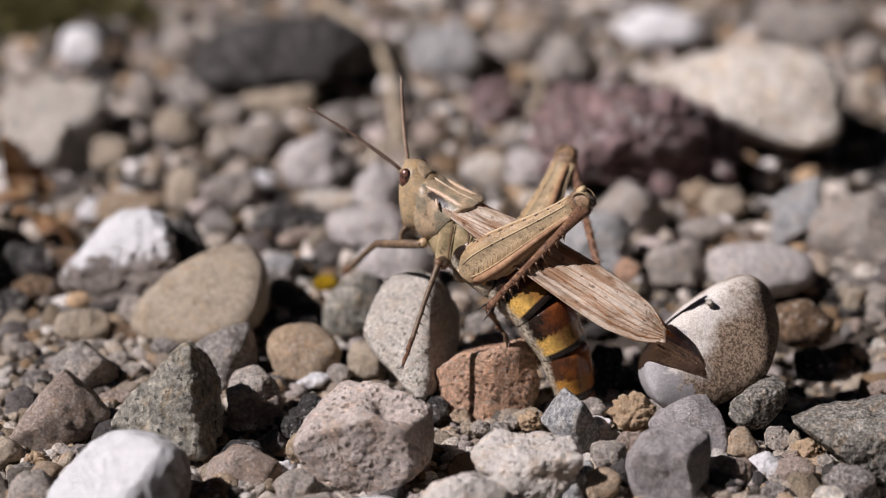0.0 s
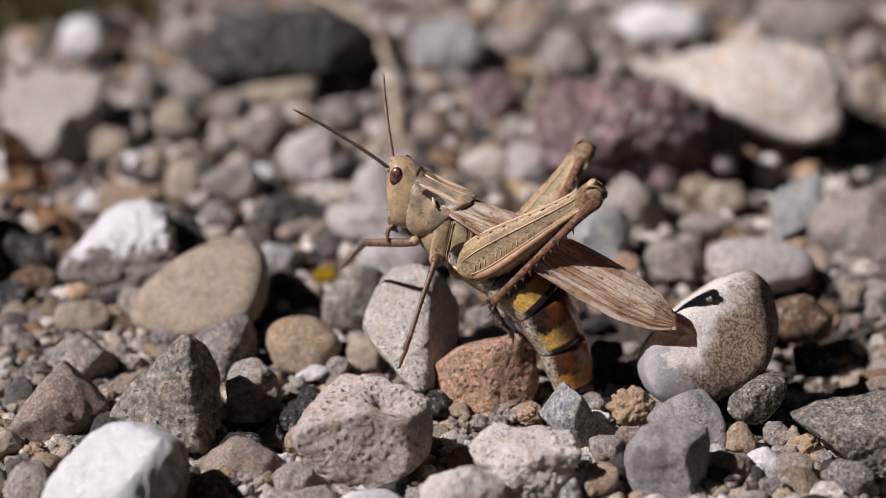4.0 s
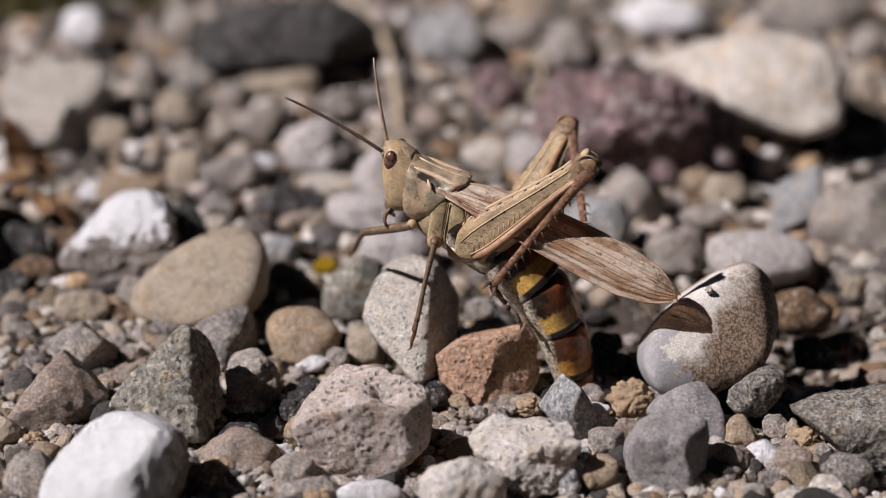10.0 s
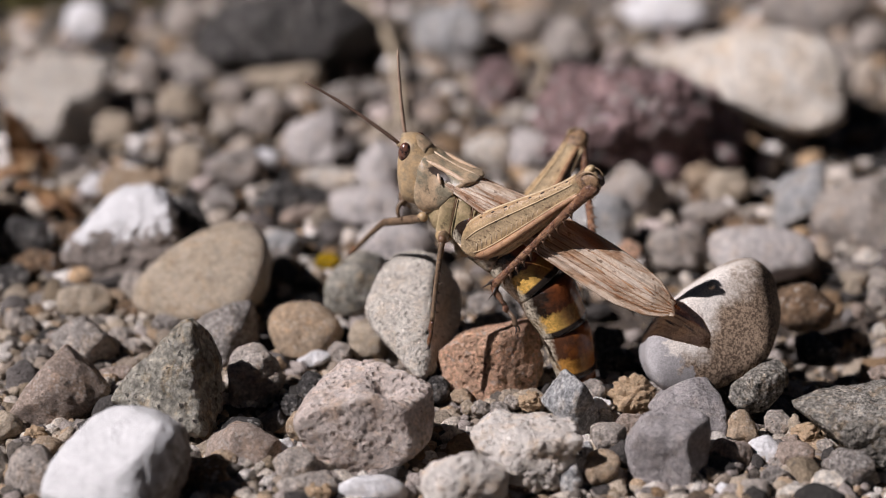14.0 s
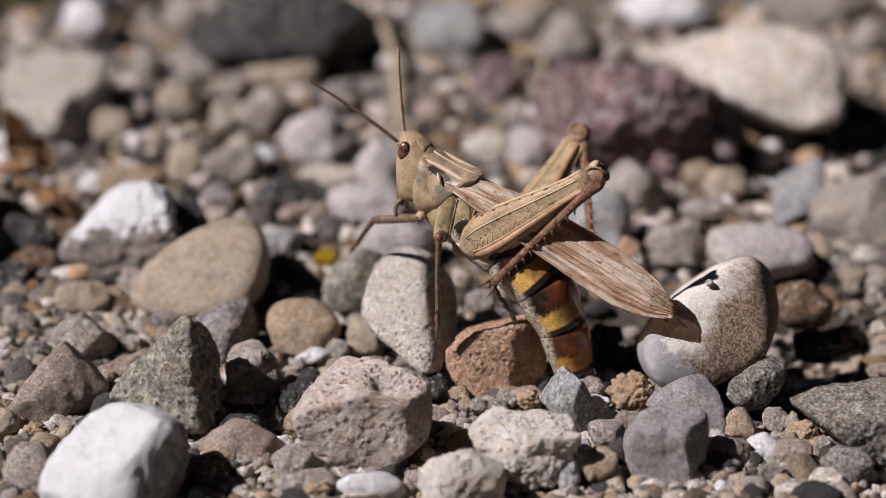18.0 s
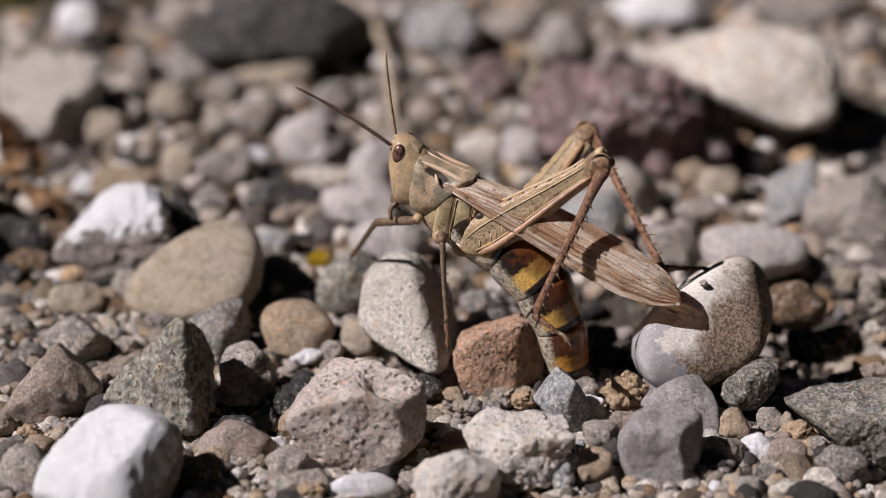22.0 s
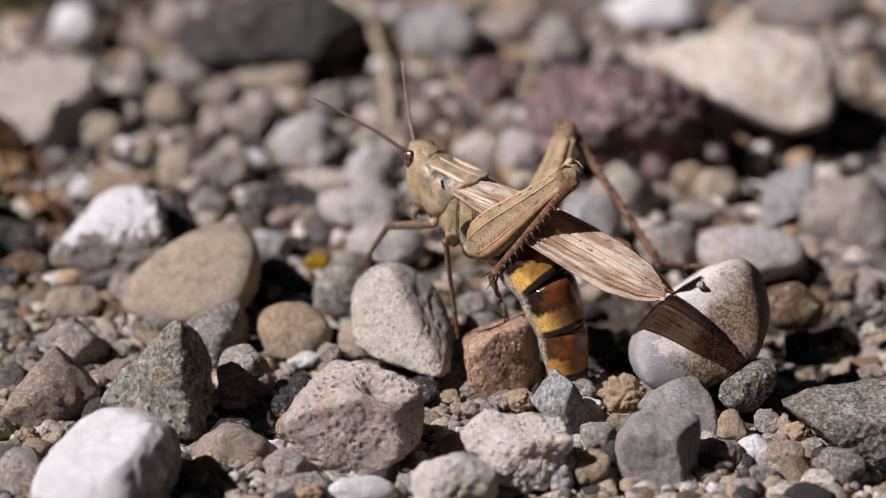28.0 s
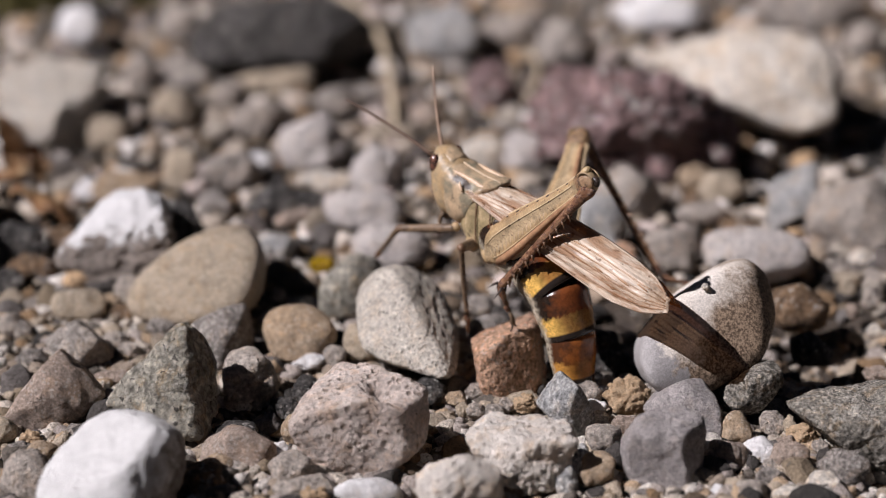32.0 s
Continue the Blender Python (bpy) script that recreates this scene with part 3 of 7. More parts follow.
def pebble(label, material, place, half, turn=0, hard=15, seed=1, level=4, lumps=0.13, rough=1.1):
    """One small stone with a plain oval outline, turned by some degrees."""
    a, b, c = half
    cuts = []
    rnd = random.Random(seed * 7)
    for k in range(8):
        t = k * 45 + rnd.uniform(-18, 18)
        u = radians(t - turn)
        cuts.append((t, math.hypot(a * math.cos(u), c * math.sin(u)) * rnd.uniform(0.88, 1.06)))
    u = radians(turn)
    wide = (math.hypot(a * math.cos(u), c * math.sin(u)), b, math.hypot(a * math.sin(u), c * math.cos(u)))
    return stone(label, material, place, wide, cuts, hard, seed, level, lumps, 0.0, rough)

# ---- the stones that can be told apart ----
stone("greenish grey angular granite stone with a peaked top", "granite", (-18.31, -16.30, 3.36), (3.68, 2.6, 3.73), [(135, 1.81), (150, 2.21), (-103, 2.73), (-114, 2.87), (-88, 3.78), (-1, 3.69), (6, 3.58), (31, 3.79), (81, 3.85), (137, 1.75)], seed=11, hard=15, level=6, lumps=0.09, pits=0.3, rough=1.1, slope=(0,0), facets=[(-0.42,-0.86,0.28,0.66),(0.92,-0.38,0.1,0.78)])
stone("white chalky stone with a flat bright top", "two_tone_chalk", (-20.09, -29.10, 2.97), (4.34, 3.31, 3.95), [(153, 3.66), (-177, 4.36), (-90, 3.95), (-23, 4.56), (-3, 4.26), (22, 4.49), (64, 3.99), (83, 3.84), (132, 3.4)], seed=12, hard=30, level=6, rough=0.35, lumps=0.05, slope=(0,0.1), facets=[(-0.3,-0.62,0.72,0.56),(0.72,-0.5,-0.48,0.86),(0.96,-0.25,-0.1,0.86)])
stone("smooth brownish grey wedge-shaped stone", "mudstone", (-25.99, -14.75, 2.08), (3.38, 2.45, 2.78), [(155, 1.46), (140, 1.15), (-109, 3.18), (-82, 2.51), (-67, 2.38), (-36, 2.89), (41, 2.38), (48, 2.31), (121, 2.2)], seed=13, hard=18, level=5, rough=0.5, lumps=0.06, slope=(0,0), facets=[(-0.5,-0.82,0.28,0.68),(0.62,-0.72,0.3,0.72)])
stone("dark grey rough stone with pale edges", "grey_stone", (-25.08, -6.65, 1.47), (2.33, 1.71, 1.96), [(132, 1.87), (-146, 1.71), (-121, 1.45), (-54, 1.84), (26, 1.85), (53, 1.48), (116, 1.83)], seed=14, hard=20, level=5, rough=1.3)
stone("large smooth tan egg-shaped pebble", "tan_stone", (-17.57, 3.40, 2.82), (5.08, 4.15, 3.75), [(117, 2.66), (129, 2.72), (147, 3.42), (-156, 5.29), (-102, 4.02), (-83, 3.53), (-59, 4.06), (-12, 4.87), (17, 5.0), (54, 4.73), (100, 3.18)], seed=15, hard=9, level=5, lumps=0.03, rough=0.25, slope=(-0.2,0.5))
stone("rough brownish stone with a clean white cap", "white_capped_stone", (-24.79, 10.64, 2.77), (4.62, 3.31, 3.70), [(143, 2.36), (-146, 5.09), (-93, 3.73), (-79, 3.48), (-53, 3.83), (-21, 4.36), (16, 4.42), (59, 4.44), (97, 3.38), (126, 2.6), (156, 2.84)], seed=16, hard=16, level=6, lumps=0.09, rough=1.6, pits=0.6, slope=(-0.2,0.5))
stone("blackish lichen-stained stone resting on loose gravel", "dark_stone", (-19.87, 14.20, 2.32), (1.97, 1.70, 2.30), [(-169, 1.74), (-79, 2.0), (-40, 1.86), (29, 1.47), (81, 1.94), (-175, 1.75)], seed=17, hard=10)
stone("grey slate stone with a sharp ridge", "slate", (-15.20, -5.44, 1.73), (2.24, 1.82, 2.30), [(-129, 1.84), (-63, 2.02), (4, 2.17), (28, 2.44), (100, 2.01), (118, 1.82), (-153, 1.62)], seed=18, hard=24, level=5, rough=0.6, slope=(0,0), facets=[(-0.5,-0.75,0.43,0.62),(0.93,-0.36,0.05,0.74)])
stone("small pale grey stone with pits", "pale_stone", (-12.72, -11.82, 1.41), (1.88, 1.68, 2.34), [(-174, 1.76), (-109, 2.26), (-59, 1.95), (-36, 1.81), (17, 1.66), (48, 1.72), (78, 2.08), (145, 2.14)], seed=19, hard=14, pits=1.0, level=5, rough=0.9, hollow=(0.55,-0.5,0.3,0.3,0.3), slope=(0,0), facets=[(-0.3,-0.5,0.8,0.72),(0.3,-0.88,-0.35,0.8)])
stone("ochre brown oval pebble", "ochre_stone", (-9.71, -4.50, 1.53), (2.64, 1.85, 2.04), [(-145, 2.37), (-99, 2.02), (-75, 1.95), (-45, 2.23), (12, 2.46), (51, 2.06), (90, 2.04), (124, 2.38), (-176, 2.55)], seed=20, hard=10, lumps=0.03, level=5, rough=0.25)
stone("rough grey-brown stone lying among the gravel", "granite", (-6.35, 3.11, 1.84), (2.45, 1.96, 2.45), [(144, 1.92), (172, 2.21), (-118, 2.57), (-77, 2.2), (-28, 1.84), (16, 2.54), (79, 2.47), (120, 1.94)], seed=21, hard=10, lumps=0.08, pits=0.5)
pale_pebble = stone("pale porous limestone pebble", "limestone", (-2.06, -6.62, 3.75), (3.40, 3.08, 4.36), [(159, 3.35), (-168, 3.22), (-140, 2.72), (-134, 2.77), (-75, 4.35), (-31, 3.55), (-9, 3.19), (24, 3.54), (68, 4.1), (105, 4.18), (146, 3.52)], seed=22, hard=12, level=6, pits=0.35, rough=0.6, slope=(0.0,0.5), facets=[(0.9,-0.42,0.0,0.66),(-0.4,-0.9,0.15,0.84)])
red_rock = stone("reddish brown angular stone", "red_stone", (3.22, -10.72, 2.44), (3.64, 1.90, 3.26), [(-141, 3.07), (-117, 3.03), (-83, 3.21), (-50, 3.81), (5, 3.47), (22, 3.36), (53, 3.47), (123, 1.94), (100, 1.6), (-167, 3.31)], seed=23, hard=26, level=6, pits=0.4, rough=0.6, hollow=(-0.1,-0.1,0.72,0.34,0.2), slope=(0,0), facets=[(-0.1,-0.4,0.91,0.62),(-0.3,-0.93,-0.15,0.74),(0.7,-0.7,0,0.82),(-0.7,-0.7,0,0.85),(0.7,0.7,0,0.82),(-0.7,0.7,0,0.82)])
stone("pinkish grey stone with a pitted hollow top", "pitted_stone", (-4.64, -20.98, 2.89), (4.49, 3.33, 3.86), [(148, 3.75), (-171, 4.46), (-159, 4.47), (-111, 4.21), (-87, 3.75), (-50, 3.41), (-51, 3.4), (-16, 4.26), (15, 4.4), (49, 4.17), (76, 3.77), (108, 3.62), (135, 3.67)], seed=24, hard=24, level=6, pits=0.45, lumps=0.05, facets=[(-0.22,-0.4,0.89,0.6),(0.05,-0.94,-0.34,0.74),(0.8,-0.6,-0.05,0.78)], rough=0.5, slope=(0,0), hollow=(0.4,-0.35,0.55,0.36,0.6))
stone("pale cream knobbly stone", "cream_pitted", (5.27, -24.43, 1.98), (3.45, 2.42, 2.65), [(-120, 2.32), (-72, 2.49), (-30, 2.78), (9, 3.47), (70, 2.83), (94, 2.56), (125, 3.05), (-160, 2.82)], seed=25, hard=22, level=6, pits=0.7, lumps=0.1, rough=1.2, slope=(0,0), facets=[(0,-0.4,0.9,0.66),(0.1,-0.92,-0.37,0.8)])
stone("whitish rough limestone lump", "cream_pitted", (1.05, -28.56, 1.60), (2.76, 1.94, 2.13), [(-90, 2.13), (-51, 2.45), (5, 2.67), (65, 2.17), (106, 1.9), (145, 2.14), (-175, 2.77)], seed=26, hard=16, level=5, pits=0.5, lumps=0.09, rough=1.2)
stone("small white oval pebble", "chalk", (-4.42, -26.75, 0.46), (2.16, 1.13, 0.92), [(-90, 0.92), (-31, 1.87), (50, 1.35), (88, 0.89), (117, 1.21), (-153, 1.81)], seed=27, hard=8)
stone("lilac grey smooth block-shaped stone", "lilac_stone", (14.34, -24.21, 2.21), (2.58, 2.21, 2.95), [(-151, 2.75), (-94, 2.87), (-42, 2.9), (-8, 2.45), (7, 2.65), (93, 2.81), (114, 2.37), (149, 2.35), (-174, 2.53)], seed=28, hard=24, level=5, lumps=0.07, rough=0.9, slope=(0,0), facets=[(0.05,-0.45,0.89,0.64),(-0.15,-0.91,-0.38,0.78),(0.85,-0.5,-0.1,0.8)])
stone("grey flat stone leaning on another", "lilac_stone", (16.05, -17.12, 1.42), (2.57, 1.98, 2.37), [(-117, 1.35), (-113, 1.43), (-31, 2.85), (11, 2.28), (33, 2.25), (105, 1.99), (131, 1.8), (-133, 1.62)], seed=29, hard=24, level=5, rough=0.5, slope=(0,0.1))
stone("bluish white pointed stone", "blue_stone", (8.43, -17.07, 1.71), (1.98, 1.70, 2.28), [(-119, 1.36), (-24, 2.12), (25, 1.47), (51, 1.54), (141, 1.71), (-135, 1.21)], seed=30, hard=22, level=5, pits=0.3, rough=0.8, slope=(0,0), facets=[(-0.55,-0.75,0.35,0.7),(0.65,-0.72,-0.2,0.72)])
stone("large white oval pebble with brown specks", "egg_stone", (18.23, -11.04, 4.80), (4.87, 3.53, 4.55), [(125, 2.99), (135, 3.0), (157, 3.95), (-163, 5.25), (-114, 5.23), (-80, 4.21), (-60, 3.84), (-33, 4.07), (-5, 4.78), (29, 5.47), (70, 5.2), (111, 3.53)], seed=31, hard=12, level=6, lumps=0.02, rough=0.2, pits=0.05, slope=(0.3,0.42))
stone("dark grey speckled rough angular stone", "pale_granite", (20.96, -15.50, 2.52), (2.10, 1.55, 1.78), [(-139, 2.09), (-90, 1.78), (-35, 1.42), (-3, 2.0), (105, 1.18), (125, 1.02), (158, 1.66)], seed=32, hard=24, level=5, pits=0.6, rough=1.2, slope=(0,0), facets=[(-0.3,-0.5,0.8,0.68),(0.3,-0.88,-0.35,0.76)])
stone("long grey rough stone", "pale_granite", (27.27, -20.94, 1.60), (4.71, 3.10, 3.19), [(-131, 1.5), (-87, 3.27), (0, 4.71), (84, 3.32), (101, 2.88), (125, 3.78), (-123, 1.46)], seed=33, hard=18, pits=0.6, lumps=0.08, level=6, rough=1.2, slope=(0,0), facets=[(-0.1,-0.45,0.89,0.62),(0,-0.92,-0.38,0.76)])
stone("brown angular stone half sunk in gritty soil", "brown_stone", (26.22, 0.03, 1.33), (2.17, 1.57, 1.78), [(-135, 1.98), (-84, 1.66), (-8, 2.11), (52, 1.53), (95, 1.75), (174, 2.08)], seed=34, hard=13)
stone("dark grey stone resting on loose gravel", "dark_stone", (26.21, -6.26, 0.92), (1.49, 1.08, 1.23), [(-95, 1.14), (-24, 1.46), (42, 0.95), (103, 1.15), (-175, 1.41)], seed=35, hard=10)
stone("large cream white rock", "cream_stone", (26.42, 42.57, 4.38), (7.90, 6.14, 4.78), [(-115, 2.72), (-129, 2.76), (-101, 3.88), (-74, 5.7), (-14, 7.67), (15, 7.61), (56, 6.25), (90, 4.78), (104, 4.85), (124, 5.84), (-129, 3.63)], seed=36, hard=14, level=5, rough=0.9, slope=(-0.4,0.6))
stone("large rough dark purple rock", "purple_stone", (16.31, 34.40, 3.50), (8.98, 6.47, 4.67), [(-134, 6.35), (-101, 4.2), (-97, 4.16), (-76, 5.41), (-22, 8.77), (35, 6.64), (54, 5.13), (76, 4.25), (90, 4.67), (139, 7.56), (160, 8.38)], seed=37, hard=16, pits=1.4, lumps=0.14, level=5, rough=2.6)
stone("large dark grey rock", "dark_stone", (-14.85, 63.84, 2.64), (8.90, 4.48, 3.52), [(-103, 4.5), (-86, 3.19), (-69, 4.41), (18, 8.05), (51, 5.68), (88, 3.5), (103, 3.54), (140, 6.01), (171, 8.35)], seed=38, hard=16, level=5, rough=2.0, pits=0.6)
slab = stone("large pale grey-brown block of stone lying tilted", "limestone", (-34.1, 42.9, 2.90), (4.48, 2.2, 7.0), [(-165, 3.99), (-124, 4.89), (-67, 5.74), (-7, 4.51), (3, 4.31), (19, 4.94), (91, 6.07), (127, 6.4), (-179, 4.27)], seed=39, hard=30, level=5, rough=2.2, pits=0.8, slope=(0.0,0.3))
slab.rotation_euler[0] = radians(-40)
pebble("round white pebble half sunk in gritty soil", "chalk", (-34.51, 65.53, 2.97), (2.07, 1.61, 1.96), 0, seed=40)
pebble("pale blue-grey stone resting on loose gravel", "blue_stone", (0.87, 64.46, 2.28), (3.58, 2.64, 3.04), 0, seed=41, hard=9)
stone("pale grey rough stone", "pale_stone", (32.74, 15.73, 2.31), (3.68, 2.70, 3.09), [(-151, 3.53), (-94, 2.95), (-28, 3.14), (32, 3.25), (92, 3.0), (122, 3.13), (174, 3.6)], seed=42, hard=12, lumps=0.08, pits=0.6)
stone("pale bluish stone half sunk in gritty soil", "blue_stone", (29.35, 18.79, 2.18), (2.01, 1.94, 2.91), [(-7, 0.3), (-50, 0.3), (60, 2.75), (122, 2.24), (178, 1.93), (-114, 2.74)], seed=43, hard=12)
pebble("rounded pale lilac grey pebble resting on loose gravel", "lilac_pale", (-6.02, 19.31, 1.55), (3.23, 2.07, 2.07), 0, seed=44, hard=7)
pebble("rounded pale grey pebble", "lilac_pale", (-3.44, 12.52, 1.37), (3.13, 1.91, 1.83), 0, seed=45, hard=7)
pebble("flat pale pebble half sunk in gritty soil", "cream_stone", (-9.00, 28.54, 0.70), (2.81, 1.30, 0.94), 0, seed=46)
stone("upright tan block-shaped stone", "tan_stone", (-21.38, 29.74, 1.41), (1.41, 1.31, 1.88), [(-99, 1.82), (-49, 1.57), (-9, 1.21), (53, 1.79), (100, 1.77), (-177, 1.34)], seed=47, hard=12)
pebble("long tan stone lying among the gravel", "ochre_stone", (-25.51, 26.63, 1.07), (3.25, 1.28, 0.79), 22, seed=48)
pebble("white pebble half sunk in gritty soil", "chalk", (-28.67, 26.85, 0.74), (1.30, 0.88, 0.93), 20, seed=49)
pebble("dark bluish stone resting on loose gravel", "dark_stone", (-12.87, 21.23, 1.29), (2.36, 1.61, 1.72), 0, seed=50)
pebble("pale grey pebble lying among the gravel", "blue_stone", (-12.40, 13.11, 0.85), (1.40, 1.01, 1.14), 0, seed=51)
pebble("pinkish pale stone half sunk in gritty soil", "lilac_pale", (-4.86, 28.13, 1.75), (2.15, 1.79, 2.34), 0, seed=52)
pebble("pale round pebble resting on loose gravel", "pale_stone", (-18.88, 49.84, 1.15), (1.59, 1.25, 1.54), 0, seed=53)
pebble("tan flat slab of stone", "tan_stone", (-14.86, 54.69, 0.92), (4.08, 1.73, 1.15), 6, seed=54, hard=10)
pebble("pale grey stone half sunk in gritty soil", "lilac_pale", (-10.79, 34.98, 1.80), (2.99, 2.10, 2.31), 20, seed=55)
pebble("tan grey stone resting on loose gravel", "pale_stone", (-15.67, 43.18, 1.27), (2.74, 1.67, 1.60), 15, seed=56)
pebble("pale pebble lying among the gravel", "cream_stone", (4.13, 34.22, 1.15), (2.21, 1.47, 1.54), 0, seed=57)
pebble("pale pebble half sunk in gritty soil", "lilac_pale", (7.47, 33.63, 1.37), (1.92, 1.49, 1.82), 0, seed=58)
pebble("violet grey stone resting on loose gravel", "purple_stone", (4.92, 49.87, 1.85), (2.36, 1.93, 2.46), 0, seed=59)
pebble("pale rounded stone lying among the gravel", "pale_stone", (7.49, 67.95, 1.32), (3.41, 1.96, 1.76), 0, seed=60)
pebble("grey stone half sunk in gritty soil", "grey_stone", (12.17, 62.30, 1.82), (2.96, 2.14, 2.42), 0, seed=61)
pebble("pale stone resting on loose gravel", "chalk", (22.32, 74.19, 1.52), (4.51, 2.42, 2.03), 0, seed=62)
pebble("grey stone lying among the gravel", "grey_stone", (36.89, 73.74, 1.77), (5.62, 2.92, 2.36), 0, seed=63)
pebble("tan pebble half sunk in gritty soil", "pale_stone", (41.32, 64.34, 1.47), (1.95, 1.56, 1.95), 0, seed=64)
pebble("tan grey pebble resting on loose gravel", "tan_stone", (23.20, 25.02, 1.18), (1.94, 1.39, 1.57), 0, seed=65)
pebble("tan pebble lying among the gravel", "ochre_stone", (21.21, 27.01, 1.57), (1.26, 0.91, 1.02), 0, seed=66)
pebble("grey pebble half sunk in gritty soil", "pale_stone", (18.05, 11.92, 1.24), (2.43, 1.60, 1.65), 0, seed=67)
stone("speckled pale flat stone", "lilac_pale", (24.02, 9.34, 1.65), (4.07, 2.40, 2.21), [(-114, 2.11), (-81, 2.14), (-11, 3.88), (53, 2.9), (85, 2.04), (110, 2.73), (-169, 3.71)], seed=68, hard=11, pits=0.6)
pebble("grey rough stone lying among the gravel", "pale_stone", (15.25, 21.76, 1.77), (2.81, 2.06, 2.36), 0, seed=69, hard=9)
pebble("pale pebble half sunk in gritty soil", "pale_stone", (21.25, 20.04, 0.88), (2.08, 1.25, 1.17), 0, seed=70)
pebble("small orange-red stone resting on loose gravel", "red_stone", (14.21, 11.50, 0.85), (0.95, 0.83, 1.13), 0, seed=71)
pebble("pale bluish stone lying among the gravel", "blue_stone", (12.12, 14.78, 1.98), (2.64, 2.11, 2.64), 0, seed=72)
pebble("small grey pebble half sunk in gritty soil", "grey_stone", (-23.62, -18.30, 0.53), (1.00, 0.67, 0.71), 0, seed=73)
pebble("tan pebble resting on loose gravel", "tan_stone", (-28.63, -18.48, 0.78), (1.04, 0.83, 1.04), 0, seed=74)
pebble("flat pinkish stone lying among the gravel", "mudstone", (-22.43, -9.74, 0.53), (1.40, 0.79, 0.70), 0, seed=75)
pebble("grey pebble half sunk in gritty soil", "slate", (-28.50, -6.14, 0.48), (1.11, 0.67, 0.63), 0, seed=76)
pebble("yellowish translucent pebble resting on loose gravel", "ochre_stone", (9.97, -24.86, 0.97), (1.14, 0.97, 1.29), 0, seed=77, hard=8)
pebble("tan pebble lying among the gravel", "pale_stone", (10.77, -20.68, 0.88), (1.17, 0.94, 1.17), 0, seed=78, hard=9)
pebble("tan stone half sunk in gritty soil", "ochre_stone", (19.44, -19.03, 0.89), (1.07, 0.90, 1.18), 0, seed=79, hard=11)
pebble("white pebble resting on loose gravel", "chalk", (20.78, -21.83, 0.72), (1.09, 0.81, 0.95), -20, seed=80, hard=8)
pebble("pinkish pebble lying among the gravel", "mudstone", (22.40, -22.56, 0.76), (1.30, 0.92, 1.01), 0, seed=81, hard=9)
pebble("brownish pebble half sunk in gritty soil", "mudstone", (6.35, -25.38, 0.59), (0.93, 0.68, 0.78), 0, seed=82)
pebble("bluish grey stone resting on loose gravel", "blue_stone", (8.03, -25.94, 0.80), (0.78, 0.73, 1.07), 0, seed=83, hard=10)
pebble("tan pebble lying among the gravel", "tan_stone", (5.76, -13.61, 0.51), (1.07, 0.68, 0.69), 0, seed=84)
pebble("pale tan pebble half sunk in gritty soil", "pale_stone", (4.60, -13.99, 0.40), (0.57, 0.44, 0.53), 0, seed=85)
pebble("grey pebble resting on loose gravel", "grey_stone", (3.78, -15.03, 0.40), (0.68, 0.48, 0.53), 0, seed=86)
pebble("pale tan pebble lying among the gravel", "pale_stone", (2.50, -14.92, 0.43), (0.64, 0.48, 0.57), 0, seed=87)
pebble("small dark stone half sunk in gritty soil", "dark_stone", (-0.61, -12.19, 0.69), (1.15, 0.82, 0.92), 0, seed=88, hard=10)
pebble("dark speckled stone resting on loose gravel", "dark_stone", (-8.85, -12.61, 0.80), (1.00, 0.83, 1.07), 0, seed=89, hard=10)
pebble("small dark stone lying among the gravel", "dark_stone", (-10.09, -14.60, 0.57), (0.91, 0.66, 0.76), 0, seed=90, hard=10)
pebble("tan pebble half sunk in gritty soil", "ochre_stone", (-9.55, -18.11, 0.72), (0.74, 0.68, 0.97), 0, seed=91)
pebble("white pebble resting on loose gravel", "chalk", (-10.46, -21.13, 0.49), (1.02, 0.66, 0.66), 0, seed=92)
pebble("pale pebble lying among the gravel", "pale_stone", (-9.27, -24.55, 0.97), (1.50, 1.11, 1.29), 0, seed=93)
pebble("white flat chip half sunk in gritty soil", "chalk", (-9.01, -6.97, 0.46), (1.19, 0.65, 0.55), 15, seed=94)
pebble("tan pebble resting on loose gravel", "pale_stone", (-7.17, -6.53, 0.65), (0.79, 0.66, 0.87), 0, seed=95)
pebble("tan translucent pebble lying among the gravel", "tan_stone", (-5.15, -4.63, 1.02), (1.52, 1.15, 1.36), 0, seed=96)
pebble("tan pebble half sunk in gritty soil", "ochre_stone", (-13.93, -23.28, 0.64), (1.01, 0.72, 0.79), -30, seed=97)
pebble("pale pebble resting on loose gravel", "pale_stone", (-8.35, -26.65, 0.69), (1.95, 1.07, 0.92), 0, seed=98)
pebble("brown pebble half sunk in gritty soil", "mudstone", (-12.91, -21.48, 0.55), (2.55, 1.73, 1.82), 0, seed=99)
pebble("tan stone half sunk in gritty soil", "tan_stone", (-26.10, 1.22, 1.11), (1.98, 1.37, 1.48), 0, seed=100, hard=10)
pebble("pale pebble resting on loose gravel", "pale_stone", (-23.06, 5.16, 0.88), (1.01, 0.87, 1.18), 0, seed=101)
pebble("white pebble lying among the gravel", "blue_stone", (-9.96, 3.32, 0.44), (1.17, 0.66, 0.58), 0, seed=102)
pebble("amber yellow glassy fragment", "amber", (-8.70, 9.9, 0.9), (1.04, 0.68, 0.69), 0, seed=103, hard=10)
pebble("tan pebble resting on loose gravel", "pale_stone", (-25.48, -24.08, 0.65), (1.08, 0.77, 0.86), 0, seed=104)
pebble("pale chip lying among the gravel", "chalk", (10.46, -14.72, 0.45), (0.83, 0.57, 0.61), 0, seed=105)
pebble("grey pebble resting on loose gravel", "grey_stone", (14.29, -11.76, 0.40), (1.08, 0.61, 0.54), 0, seed=107)
